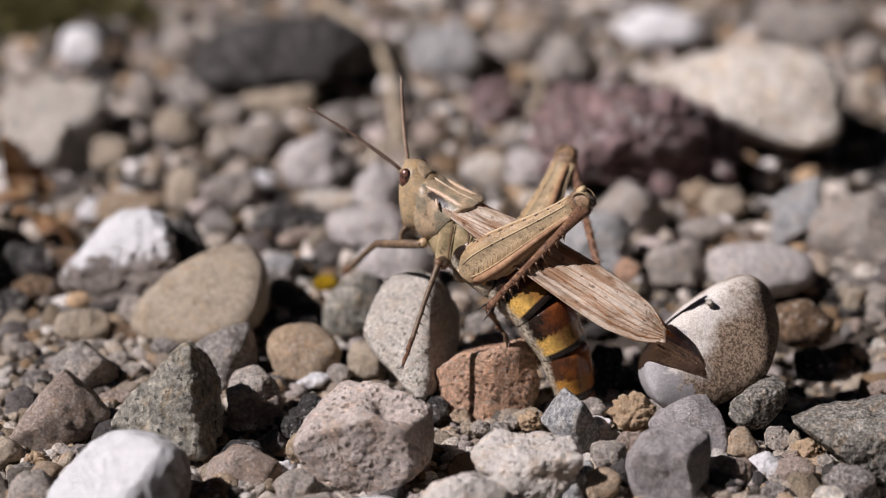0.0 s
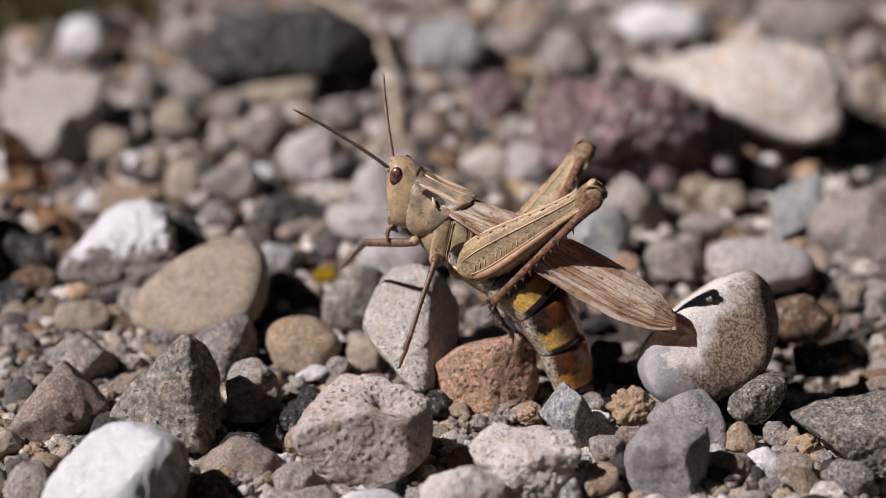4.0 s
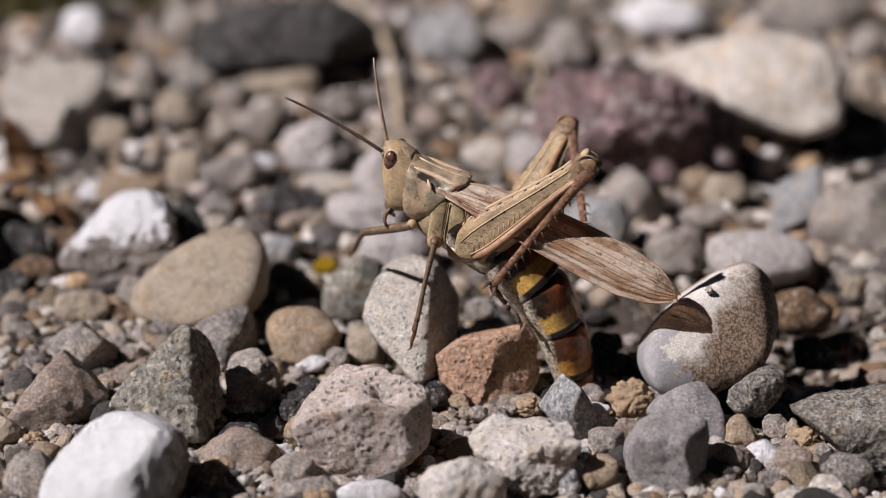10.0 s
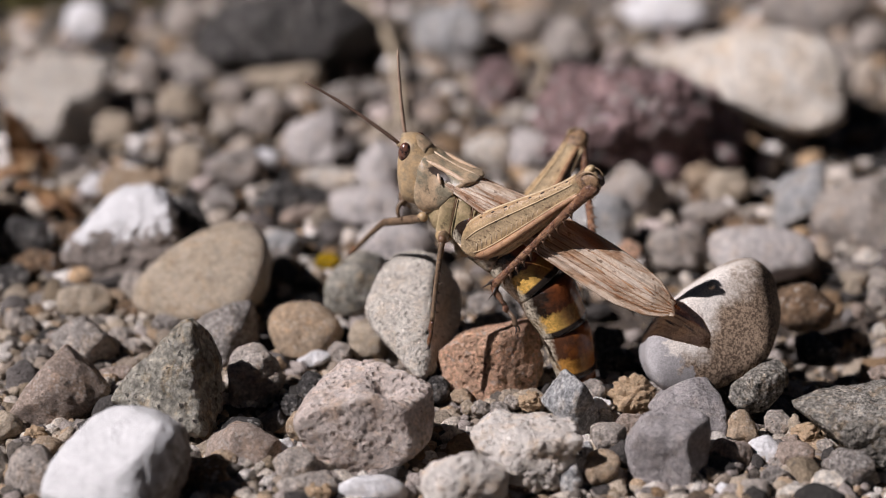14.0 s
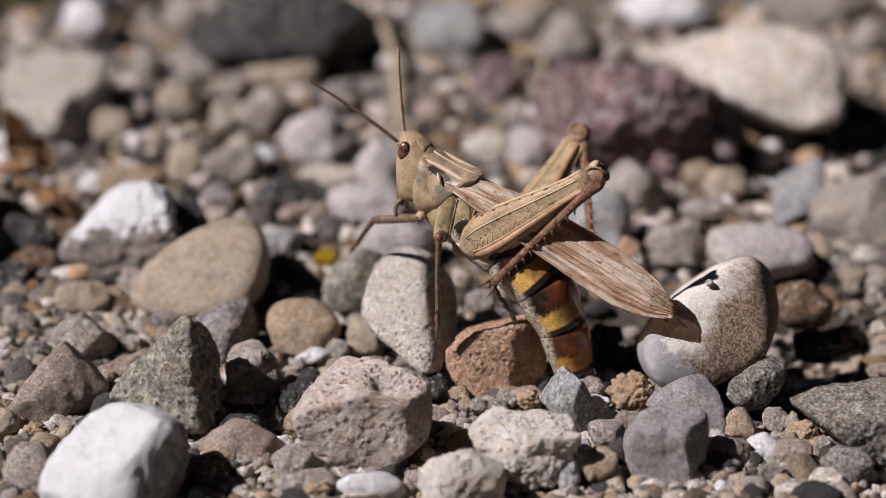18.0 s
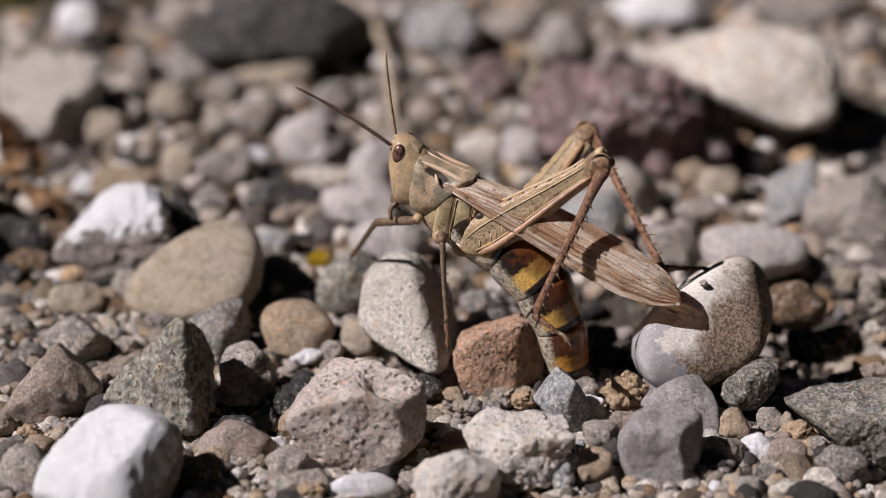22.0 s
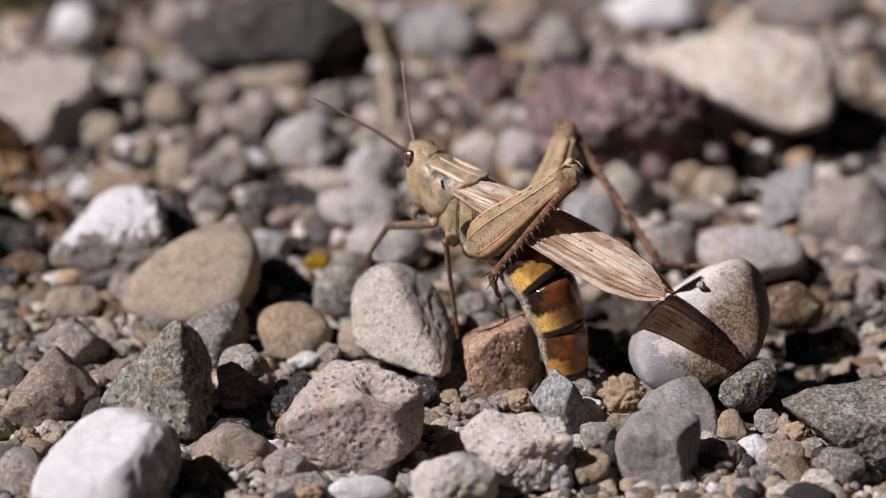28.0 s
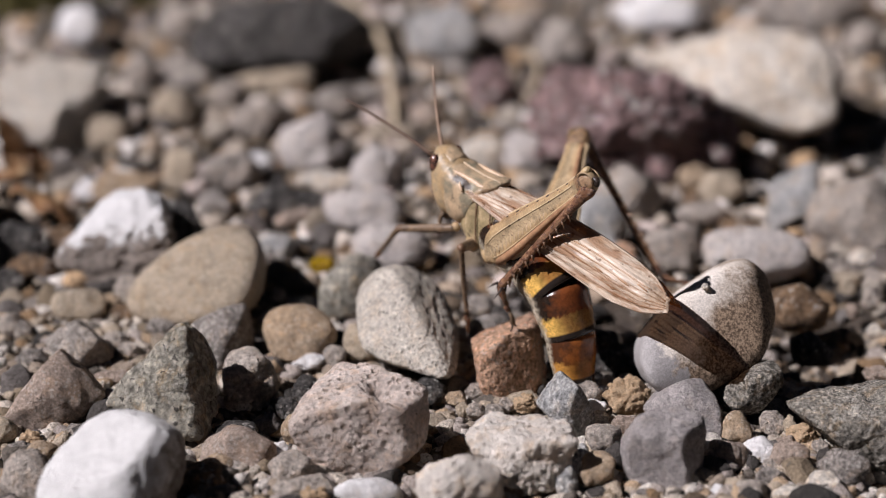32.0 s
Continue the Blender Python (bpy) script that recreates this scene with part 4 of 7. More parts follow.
pebble("small cream pebble lying among the gravel", "cream_stone", (19.01, -13.65, 0.74), (0.53, 0.58, 0.99), 0, seed=108)
pebble("pale stone half sunk in gritty soil", "pale_stone", (-25.87, -25.00, 0.71), (1.79, 1.43, 1.79), 0, seed=109)
pebble("pale pebble lying among the gravel", "pale_stone", (-24.52, 19.60, 0.32), (1.35, 0.97, 1.08), 0, seed=111)
pebble("tan pebble half sunk in gritty soil", "tan_stone", (-28.75, 39.88, 1.11), (1.97, 1.36, 1.48), 0, seed=112)
pebble("pale pebble resting on loose gravel", "pale_stone", (-27.33, 54.14, 1.64), (1.67, 1.53, 2.19), 0, seed=113)
pebble("tan pebble lying among the gravel", "tan_stone", (-23.38, 45.47, 1.28), (2.02, 1.49, 1.71), 0, seed=114)
pebble("grey pebble half sunk in gritty soil", "grey_stone", (-8.84, 47.47, 1.14), (2.03, 1.41, 1.52), 0, seed=115)
pebble("pale pebble resting on loose gravel", "pale_stone", (-25.26, 70.76, 1.50), (2.23, 1.69, 2.00), 0, seed=116)
pebble("grey stone lying among the gravel", "grey_stone", (-17.12, 29.44, 1.27), (2.35, 1.60, 1.69), 0, seed=117)
pebble("white pebble half sunk in gritty soil", "chalk", (-15.02, 33.03, 0.72), (1.15, 0.84, 0.96), 0, seed=118)
pebble("pale pebble resting on loose gravel", "slate", (-17.95, 22.19, 1.02), (1.37, 1.09, 1.37), 0, seed=119)
pebble("grey pebble lying among the gravel", "dark_stone", (-10.15, 21.21, 1.16), (1.63, 1.27, 1.54), 0, seed=120)
pebble("knobbly white-grey stone half sunk in gritty soil", "pale_stone", (22.10, -17.40, 0.62), (0.82, 0.66, 0.82), 0, seed=121, hard=10)
pebble("tan long pebble resting on loose gravel", "tan_stone", (23.17, -18.07, 0.61), (0.45, 0.48, 0.82), 0, seed=122)
pebble("pinkish small pebble lying among the gravel", "mudstone", (22.65, -19.90, 0.36), (0.74, 0.48, 0.48), 0, seed=123)
pebble("pale pebble half sunk in gritty soil", "pale_stone", (21.41, -23.10, 0.38), (0.65, 0.46, 0.51), 0, seed=124)
pebble("grey pebble resting on loose gravel", "slate", (20.97, -25.14, 0.54), (0.93, 0.65, 0.71), 0, seed=125)
pebble("pale pebble lying among the gravel", "pale_stone", (24.84, -20.34, 0.33), (0.59, 0.41, 0.44), 0, seed=126)
pebble("cream pebble half sunk in gritty soil", "cream_stone", (25.76, -19.85, 0.33), (0.63, 0.42, 0.44), 0, seed=127)
pebble("cream three-cornered pebble resting on loose gravel", "cream_stone", (24.17, -26.20, 0.64), (0.99, 0.74, 0.85), 0, seed=128, hard=14)
pebble("dark grey speckled stone", "slate", (25.81, -24.45, 0.86), (1.65, 1.10, 1.15), 0, seed=129, hard=12)
pebble("brown pebble half sunk in gritty soil", "mudstone", (18.46, -22.49, 0.76), (1.45, 0.97, 1.02), 0, seed=130)
pebble("white pebble resting on loose gravel", "chalk", (17.74, -26.74, 0.37), (0.74, 0.49, 0.50), 0, seed=131)
pebble("tan grey pebble lying among the gravel", "pale_stone", (19.34, -27.15, 0.58), (1.24, 0.78, 0.78), 0, seed=132)
pebble("cream pebble half sunk in gritty soil", "cream_stone", (22.27, -27.28, 0.45), (1.59, 0.78, 0.60), 0, seed=133)
pebble("pink-lilac small stone resting on loose gravel", "mudstone", (30.29, -9.40, 0.44), (0.94, 0.59, 0.59), 0, seed=134)
pebble("small pinkish pebble lying among the gravel", "mudstone", (25.22, -12.20, 0.35), (0.46, 0.37, 0.46), 0, seed=135)
pebble("pale pebble half sunk in gritty soil", "pale_stone", (2.65, -12.10, 0.49), (0.77, 0.57, 0.65), 0, seed=136)
pebble("tan-brown pebble resting on loose gravel", "ochre_stone", (1.26, -12.99, 0.40), (0.69, 0.49, 0.54), 0, seed=137)
pebble("tan pebble lying among the gravel", "tan_stone", (1.63, -14.66, 0.40), (0.46, 0.39, 0.53), 0, seed=138)
pebble("pale grey stone half sunk in gritty soil", "pale_stone", (9.86, -13.07, 0.69), (1.22, 0.85, 0.92), 0, seed=139, hard=12)
pebble("pale pebble resting on loose gravel", "chalk", (11.39, -11.99, 0.35), (0.62, 0.43, 0.46), 0, seed=140)
pebble("brown pebble half sunk in gritty soil", "mudstone", (4.90, -25.85, 0.48), (1.07, 0.66, 0.64), 0, seed=141)
pebble("grey pebble half sunk in gritty soil", "blue_stone", (9.23, -21.53, 0.49), (0.51, 0.46, 0.66), 0, seed=142)
pebble("flat tan sliver of stone", "ochre_stone", (-25.96, -22.21, 0.75), (1.67, 0.62, 0.36), 35, seed=143, hard=14)
pebble("grey pebble lying among the gravel", "slate", (-27.26, -20.72, 0.49), (0.92, 0.62, 0.66), 0, seed=144)
pebble("pale pebble half sunk in gritty soil", "pale_stone", (-21.84, -5.23, 0.54), (0.88, 0.63, 0.72), 0, seed=145)
pebble("pale tan pebble resting on loose gravel", "pale_stone", (-23.08, -3.55, 0.57), (0.88, 0.66, 0.76), 0, seed=146)
pebble("grey tan pebble lying among the gravel", "slate", (-19.87, -1.48, 0.67), (1.06, 0.78, 0.89), 0, seed=147)
pebble("pinkish white pebble half sunk in gritty soil", "pale_stone", (-24.68, -0.17, 0.37), (0.82, 0.51, 0.49), 0, seed=148)
pebble("pale pebble resting on loose gravel", "pale_stone", (-30.77, -0.85, 0.67), (0.98, 0.75, 0.90), 0, seed=149)
pebble("grey pebble lying among the gravel", "grey_stone", (-29.73, -1.59, 0.55), (0.73, 0.58, 0.73), 0, seed=150)
pebble("grey tan stone half sunk in gritty soil", "slate", (-27.77, 3.99, 0.69), (1.17, 0.83, 0.92), 0, seed=151, hard=12)
pebble("orange-brown clod of soil", "brown_stone", (-22.70, 1.20, 0.62), (1.32, 0.83, 0.82), 0, seed=152)
pebble("orange-brown clod of soil", "ochre_stone", (-24.29, 3.43, 0.56), (1.00, 0.69, 0.75), 0, seed=153)
pebble("grey pebble half sunk in gritty soil", "grey_stone", (-29.64, 3.24, 0.47), (0.83, 0.58, 0.62), 0, seed=154)
pebble("tan pebble resting on loose gravel", "tan_stone", (-31.61, 4.44, 0.50), (0.92, 0.63, 0.67), 0, seed=155)
pebble("dark brown stone lying among the gravel", "brown_stone", (-15.25, -25.59, 0.57), (2.21, 1.42, 1.42), 0, seed=156)
pebble("dark stone half sunk in gritty soil", "dark_stone", (-13.14, -18.86, 0.67), (1.48, 0.92, 0.89), 0, seed=157)
pebble("tan grey pebble resting on loose gravel", "tan_stone", (-12.30, -21.40, 0.49), (1.02, 0.66, 0.66), 0, seed=158)
pebble("white pebble lying among the gravel", "chalk", (-11.24, -23.29, 0.35), (0.65, 0.44, 0.47), 0, seed=159)
pebble("grey pebble half sunk in gritty soil", "grey_stone", (-12.93, -23.37, 0.43), (0.65, 0.49, 0.58), 0, seed=160)
pebble("brown pebble half sunk in gritty soil", "mudstone", (12.35, -17.52, 0.56), (0.97, 0.68, 0.75), 0, seed=161)
pebble("grey stone lying among the gravel", "slate", (3.88, -1.70, 0.49), (1.62, 1.13, 1.22), 0, seed=162)
pebble("pale pebble half sunk in gritty soil", "pale_stone", (4.40, 2.97, 0.47), (0.67, 0.52, 0.62), 0, seed=163)
pebble("grey stone resting on loose gravel", "grey_stone", (2.92, 1.68, 0.81), (1.24, 0.92, 1.07), 0, seed=164)
pebble("dark stone lying among the gravel", "dark_stone", (12.09, -7.08, 0.38), (1.34, 0.90, 0.95), 0, seed=165)
pebble("dark stone half sunk in gritty soil", "dark_stone", (11.73, -3.14, 0.35), (1.21, 0.83, 0.89), 0, seed=166)
# four dark pieces added at the left, their colour standing in for shadow
pebble("blackish stone added to darken the shaded left edge", "dark_stone", (-32.67, 13.81, 1.18), (2.28, 1.52, 1.58), 0, seed=167, hard=14)
pebble("dark brown clod added to darken the shaded left edge", "brown_stone", (-30.55, 9.47, 0.84), (1.89, 1.16, 1.12), 0, seed=168, hard=12)
pebble("dark brown clod added to darken the shaded left edge", "brown_stone", (-29.29, 15.21, 0.86), (1.32, 0.99, 1.15), 0, seed=169, hard=12)
pebble("blackish stone added to darken the shaded left edge", "dark_stone", (-32.43, 7.19, 0.76), (1.44, 0.97, 1.02), 0, seed=170, hard=14)


pebble("small cream chip of stone stuck on a white pebble", "cream_stone", (17.9, -12.4, 8.3), (0.28, 0.22, 0.26), 0, seed=171, level=3)

# stone added out of view, only to throw shade over the left edge
stone("unseen large brown stone added to shade the left edge", "brown_stone", (-42.6, 13.5, 4.6), (4.2, 7.5, 6.8), [(20, 4.2), (70, 6.6), (120, 6.2), (170, 4.2), (-130, 6.0), (-60, 6.4)], seed=172, hard=14)

for k, (x, y, r, material, label) in enumerate((
        (30.2, 9.0, 1.2, "pale_stone", "pale tan pebble beside the dark hollow"), (32.4, 10.8, 1.1, "cream_stone", "cream pebble lying among the gravel"),
        (32.6, 7.2, 1.0, "pale_stone", "pale pebble resting on loose gravel"), (30.6, 5.6, 0.8, "tan_stone", "tan pebble half sunk in gritty soil"),
        (32.2, 3.8, 0.9, "pale_stone", "pale pebble lying among the gravel"), (30.4, 1.8, 0.6, "mudstone", "pinkish brown pebble resting on loose gravel"),
        (29.6, 12.2, 1.0, "grey_stone", "rough grey pebble lying among the gravel"), (31.4, -1.8, 0.6, "cream_stone", "small cream pebble on dark soil"))):
    pebble(label, material, (x, y, 0.55 * r), (r, r * 0.75, r * 0.8), k * 20, seed=180 + k, hard=12)

# ---- crumbs and clods in front ----
def clod(label, place, half, seed):
    """A crumbly lump of soil: knobbly grains stuck together in one rough skin."""
    d, faces = BALLS[5]
    off = Vector((seed * 7.3, seed * 2.1, 2.2))
    grow = np.empty(len(d))
    for i, p in enumerate(d):
        p = Vector(p)
        cell = noise.voronoi(p * 2.3 + off)[0]
        grow[i] = 1.05 - 0.42 * min(cell[0], 0.8) ** 2 + 0.25 * noise.noise(p * 1.4 + off) + 0.1 * noise.noise(p * 7.0 - off)
    ob = link_mesh("clod", d * grow[:, None] * np.array(half) * 0.001, faces, "clod_soil")
    ob.location = [p * 0.001 for p in place]
    return tagged(ob, label, "clod", "clods of soil")


clod("crumbly tan brown clod of soil beside the white pebble", (12.80, -14.58, 1.17), (1.55, 1.29, 1.44), 1)
clod("small crumbly ochre clod of soil", (5.86, -13.99, 0.55), (0.91, 0.76, 0.68), 2)
clod("small crumbly orange-brown clod of soil", (-26.67, -19.24, 0.52), (0.81, 0.68, 0.63), 3)
clod("crumbly ochre clod of soil under a grey stone", (23.81, -19.10, 0.61), (1.04, 0.86, 0.74), 4)
clod("crumbly tan clod of soil between pebbles", (-7.89, -27.37, 0.61), (1.06, 0.88, 0.70), 5)


# ---- gravel and grit: too many to count ----
BARE = ((0.0262, -0.003, 0.0034, 0.0045), (0.0122, 0.001, 0.0036, 0.006), (0.0265, 0.034, 0.005, 0.004))  # dark soil with few stones, standing in for cast shadow: middle and half sizes


def scatter(name, label, material, count, small, large, level, seed, sink=0.25, forms=24, front=-0.034, back=0.09):
    """Many small stones strewn over the seen stretch of ground, in one mesh."""
    rnd = random.Random(seed)
    d, faces = BALLS[level]
    faces = np.array(faces)
    shapes = []
    for k in range(forms):
        off = Vector((k * 5.3, seed, 1.7))
        pl = [Vector((rnd.gauss(0, 1), rnd.gauss(0, 1), rnd.gauss(0, 1))).normalized() for _ in range(9)]
        pl = np.array([(*p, rnd.uniform(0.75, 1.1)) for p in pl] + [(0, 0, 1, 0.8), (0, 0, -1, 0.8), (1, 0, 0, 1.1), (-1, 0, 0, 1.1), (0, 1, 0, 1), (0, -1, 0, 1)])
        q = np.maximum(d @ pl[:, :3].T, 0) / pl[:, 3]
        sharp = rnd.choice((8, 16, 30))
        r = (q ** sharp).sum(1) ** (-1.0 / sharp)
        bump = np.array([1 + 0.12 * noise.noise(Vector(p) * 2.2 + off) + 0.05 * noise.noise(Vector(p) * 5.5 - off) for p in d])
        shapes.append(d * (r * bump)[:, None])
    vs, fs, base = [], [], 0
    for k in range(count):
        y = rnd.uniform(front, back)
        x = rnd.uniform(-1, 1) * (0.042 + 0.16 * max(0.0, y))
        bare = any(((x - a) / p) ** 2 + ((y - b) / q) ** 2 < 1 for a, b, p, q in BARE)
        if bare and small > 0.00015 and rnd.random() < 0.8:
            continue
        s = small * (large / small) ** (rnd.random() ** 1.7)
        m = Euler((rnd.uniform(-0.6, 0.6), rnd.uniform(-0.6, 0.6), rnd.uniform(0, 6.28))).to_matrix()
        m = np.array(m) * np.array([rnd.uniform(0.8, 1.25), rnd.uniform(0.8, 1.1), rnd.uniform(0.6, 0.95)]) * s
        vs.append(shapes[rnd.randrange(forms)] @ m.T + np.array([x, y, hill(x, y) + s * (0.7 - sink - 0.35 * rnd.random())]))
        fs.append(faces + base)
        base += len(d)
    vs, fs = np.concatenate(vs), np.concatenate(fs)
    me = bpy.data.meshes.new(name)
    me.vertices.add(len(vs))
    me.vertices.foreach_set("co", vs.ravel())
    me.loops.add(fs.size)
    me.loops.foreach_set("vertex_index", fs.ravel())
    me.polygons.add(len(fs))
    me.polygons.foreach_set("loop_start", np.arange(0, fs.size, 3))
    me.polygons.foreach_set("use_smooth", np.ones(len(fs), bool))
    me.materials.append(MATS[material])
    me.update(calc_edges=True)
    return tagged(new(name, me), label, "gravel", kind="stuff")


scatter("gravel", "loose mixed grey, tan and white gravel", "gravel", 650, 0.0006, 0.0016, 3, 5)
scatter("rubble", "small broken stone pieces of many colours", "gravel", 2600, 0.0004, 0.0010, 3, 8, 0.15)
scatter("fine_gravel", "small tan and grey crumbs lying between the stones", "gravel", 9500, 0.00024, 0.0006, 2, 6)
scatter("crumbs", "pale tan crumbs of stone heaped between the larger stones", "crumbs", 11000, 0.00016, 0.00075, 2, 15, 0.1, 24, -0.034, 0.002)
scatter("chips", "pale cream and tan chips of stone strewn over the farther gravel", "chips", 1900, 0.00045, 0.0013, 2, 19, 0.15, 30, 0.006, 0.095)
# grit between the stones, its colour darkened to stand for their shade
scatter("grit", "coarse sandy grit, darkened for shade, filling the gaps between stones", "grit", 30000, 0.0001, 0.00028, 1, 7, 0.1)


# ---- broken stones lying about, farther from the insect ----
def broken_stones(count, seed):
    rnd = random.Random(seed)
    kinds = [("grey_stone", "grey"), ("pale_stone", "pale cream"), ("slate", "dull grey-brown"), ("dark_stone", "blackish"), ("tan_stone", "tan"), ("pale_stone", "pale cream"), ("mudstone", "brown"), ("mudstone", "brown"), ("ochre_stone", "ochre"), ("brown_stone", "dark brown")]
    forms = {}
    for k in range(count):
        y = 0.014 + 0.076 * rnd.random()
        x = rnd.uniform(-1, 1) * (0.042 + 0.16 * y)
        size = 0.75 * (1.9 / 0.75) ** (rnd.random() ** 1.6)
        kind = rnd.randrange(len(kinds))
        form = (kind, rnd.randrange(3))
        material, colour = kinds[kind]
        label = "broken piece of %s stone on the gravel" % colour
        if form not in forms:
            cuts = [(a * 45 + rnd.uniform(-20, 20), rnd.uniform(0.72, 1.05)) for a in range(8)]
            forms[form] = stone(label, material, (0, 0, 0), (1.1, 0.9, 0.75), cuts, rnd.choice((14, 22, 30)), seed + k, 4, 0.12, 0.3, 1.5)
            ob = forms[form]
        else:
            ob = tagged(new("stone", forms[form].data), label, "stone", "stones on the ground")
        s = size
        ob.matrix_basis = pose(x, y, hill(x, y) + size * 0.001 * rnd.uniform(0.2, 0.5), rnd.uniform(-25, 25), rnd.uniform(-25, 25), rnd.uniform(0, 360)) @ Matrix.Diagonal((s, s, s * rnd.uniform(0.75, 1.0), 1))


broken_stones(140, 21)


# ---- dry plant bits ----
def leaf_sheet(name, label, place, size, curl, turn, material, seed, category="leaf", half=0.42):
    """A dry curled leaf fragment: a bent sheet with thickness, torn edge and a midrib."""
    rnd = random.Random(seed)
    nu, nv = 22, 14
    rows = []
    for layer in (0.0, 0.00012):
        for i in range(nu + 1):
            u = i / nu
            wide = math.sin(math.pi * min(0.98, max(0.03, u))) ** 0.6 * (1 + 0.25 * noise.noise(Vector((u * 7, seed, 0))))
            for j in range(nv + 1):
                v = (j / nv - 0.5) * wide
                a = u * curl
                r = size / max(curl, 0.1)
                x = r * math.sin(a)
                z = r * (1 - math.cos(a))
                b = v * 2.4
                rows.append((x + 0.02 * size * noise.noise(Vector((u * 9, v * 9, seed))), size * half * math.sin(b), z + size * 0.3 * (1 - math.cos(b)) + layer + 0.09 * size * noise.noise(Vector((u * 5, v * 6, seed + 3)))))
    k = (nu + 1) * (nv + 1)
    w = nv + 1
    faces = []
    for i in range(nu):
        for j in range(nv):
            q = (i * w + j, i * w + j + 1, (i + 1) * w + j + 1, (i + 1) * w + j)
            faces += [q, tuple(p + k for p in reversed(q))]
    rim = [j for j in range(w)] + [i * w + nv for i in range(1, nu + 1)] + [nu * w + j for j in range(nv - 1, -1, -1)] + [i * w for i in range(nu - 1, 0, -1)]
    for a, b in zip(rim, rim[1:] + rim[:1]):
        faces.append((b, a, a + k, b + k))
    ob = link_mesh(name, rows, faces, material)
    ob.matrix_basis = pose(*[p * 0.001 for p in place], *turn)
    return tagged(ob, label, category)


leaf_sheet("dead_leaf", "curled tan dead leaf standing among stones", (-34.6, 33.0, 0.2), 0.0064, 1.0, (0, -85, 52), "tan_leaf", 3, half=0.17)
leaf_sheet("dead_leaf", "rust-brown scrap of dead leaf leaning on a tan one", (-33.6, 33.6, 0.3), 0.0034, 1.4, (10, -80, 60), "rust_leaf", 23, half=0.2)
leaf_sheet("dead_leaf", "small dark brown curled dead leaf", (-35.6, 33.4, 0.6), 0.0026, 2.0, (20, -30, 60), "dead_leaf", 5)
leaf_sheet("dead_leaf", "crumpled olive brown dead leaf on the gravel", (-34.2, 21.6, 2.7), 0.0072, 1.3, (160, -6, 8), "dead_leaf", 8)
leaf_sheet("dead_leaf", "rust-coloured scrap of dead leaf", (-33.2, 29.4, 0.6), 0.0022, 1.2, (15, -40, 70), "dead_leaf", 13)
leaf_sheet("husk", "dry brown seed husk lying on gravel", (-36.8, 25.2, 1.6), 0.0042, 2.2, (160, -50, 70), "dead_leaf", 11, "husk")
leaf_sheet("husk", "dark dry husk lying beside a white stone", (-35.8, 20.4, 1.4), 0.0046, 2.0, (170, 10, 60), "dead_leaf", 17, "husk")
leaf_sheet("dead_leaf", "torn brown dead leaf propped on stones", (-35.4, 30.2, 0.8), 0.0038, 1.7, (30, -55, 40), "dead_leaf", 19)


def stalk(name, label, points, radius, material):
    pts = [Vector(p) * 0.001 for p in points]
    fine = []
    for k in range(len(pts) - 1):
        p0, p1, p2, p3 = pts[max(k - 1, 0)], pts[k], pts[k + 1], pts[min(k + 2, len(pts) - 1)]
        for t in [i / 8 for i in range(8)]:
            fine.append(0.5 * ((2 * p1) + (p2 - p0) * t + (2 * p0 - 5 * p1 + 4 * p2 - p3) * t * t + (3 * p1 - p0 - 3 * p2 + p3) * t ** 3))
    fine.append(pts[-1])
    verts, faces, n = [], [], 9
    for i, p in enumerate(fine):
        d = (fine[min(i + 1, len(fine) - 1)] - fine[max(i - 1, 0)]).to_track_quat("X", "Z").to_matrix()
        r = radius * (1 + 0.2 * noise.noise(p * 900))
        verts += [p + d @ Vector((0, math.cos(6.2832 * j / n) * r, math.sin(6.2832 * j / n) * r)) for j in range(n)]
    for i in range(len(fine) - 1):
        faces += [(i * n + j, i * n + (j + 1) % n, (i + 1) * n + (j + 1) % n, (i + 1) * n + j) for j in range(n)]
    faces += [tuple(range(n))[::-1], tuple(range((len(fine) - 1) * n, len(fine) * n))]
    return tagged(link_mesh(name, verts, faces, material), label, "stalk")


stalk("dry_stalk", "pale dry grass stalk arching over the stones", [(-12.5, 82, 2.6), (-8.5, 74, 2.9), (-5.4, 63, 2.6), (-4.2, 52, 1.8), (-3.6, 43, 0.6)], 0.0004, "straw")
stalk("dry_stalk", "thin pale stalk lying on gravel", [(8, 47, 1.2), (9.5, 55, 1.6), (9, 63, 1.2)], 0.0003, "straw")


def moss_clump(name, label, place, radius, count, seed):
    """A cushion of many small pointed leaves."""
    rnd = random.Random(seed)
    verts, faces = [], []
    for k in range(count):
        a, r = rnd.uniform(0, 6.28), radius * math.sqrt(rnd.random())
        x, y = place[0] * 0.001 + r * math.cos(a) * 1.6, place[1] * 0.001 + r * math.sin(a)
        z = 0.0028 * (1 - (r / radius) ** 2) + 0.0004
        l, w = rnd.uniform(0.0012, 0.0024), rnd.uniform(0.0002, 0.0004)
        d = Euler((rnd.uniform(-0.9, 0.9), rnd.uniform(-0.9, 0.9), rnd.uniform(0, 6.28))).to_matrix()
        p = Vector((x, y, z - 0.0006))
        b = len(verts)
        verts += [p + d @ Vector((-w, 0, 0)), p + d @ Vector((w, 0, 0)), p + d @ Vector((w * 0.8, w * 0.7, l * 0.6)), p + d @ Vector((0, 0, l)), p + d @ Vector((-w * 0.8, w * 0.7, l * 0.6))]
        faces += [(b, b + 1, b + 2, b + 3, b + 4)]
    return tagged(link_mesh(name, verts, faces, "moss"), label, "moss", kind="stuff")


moss_clump("moss", "olive green cushion of moss on the ground", (-42, 84, 0), 0.008, 2600, 3)


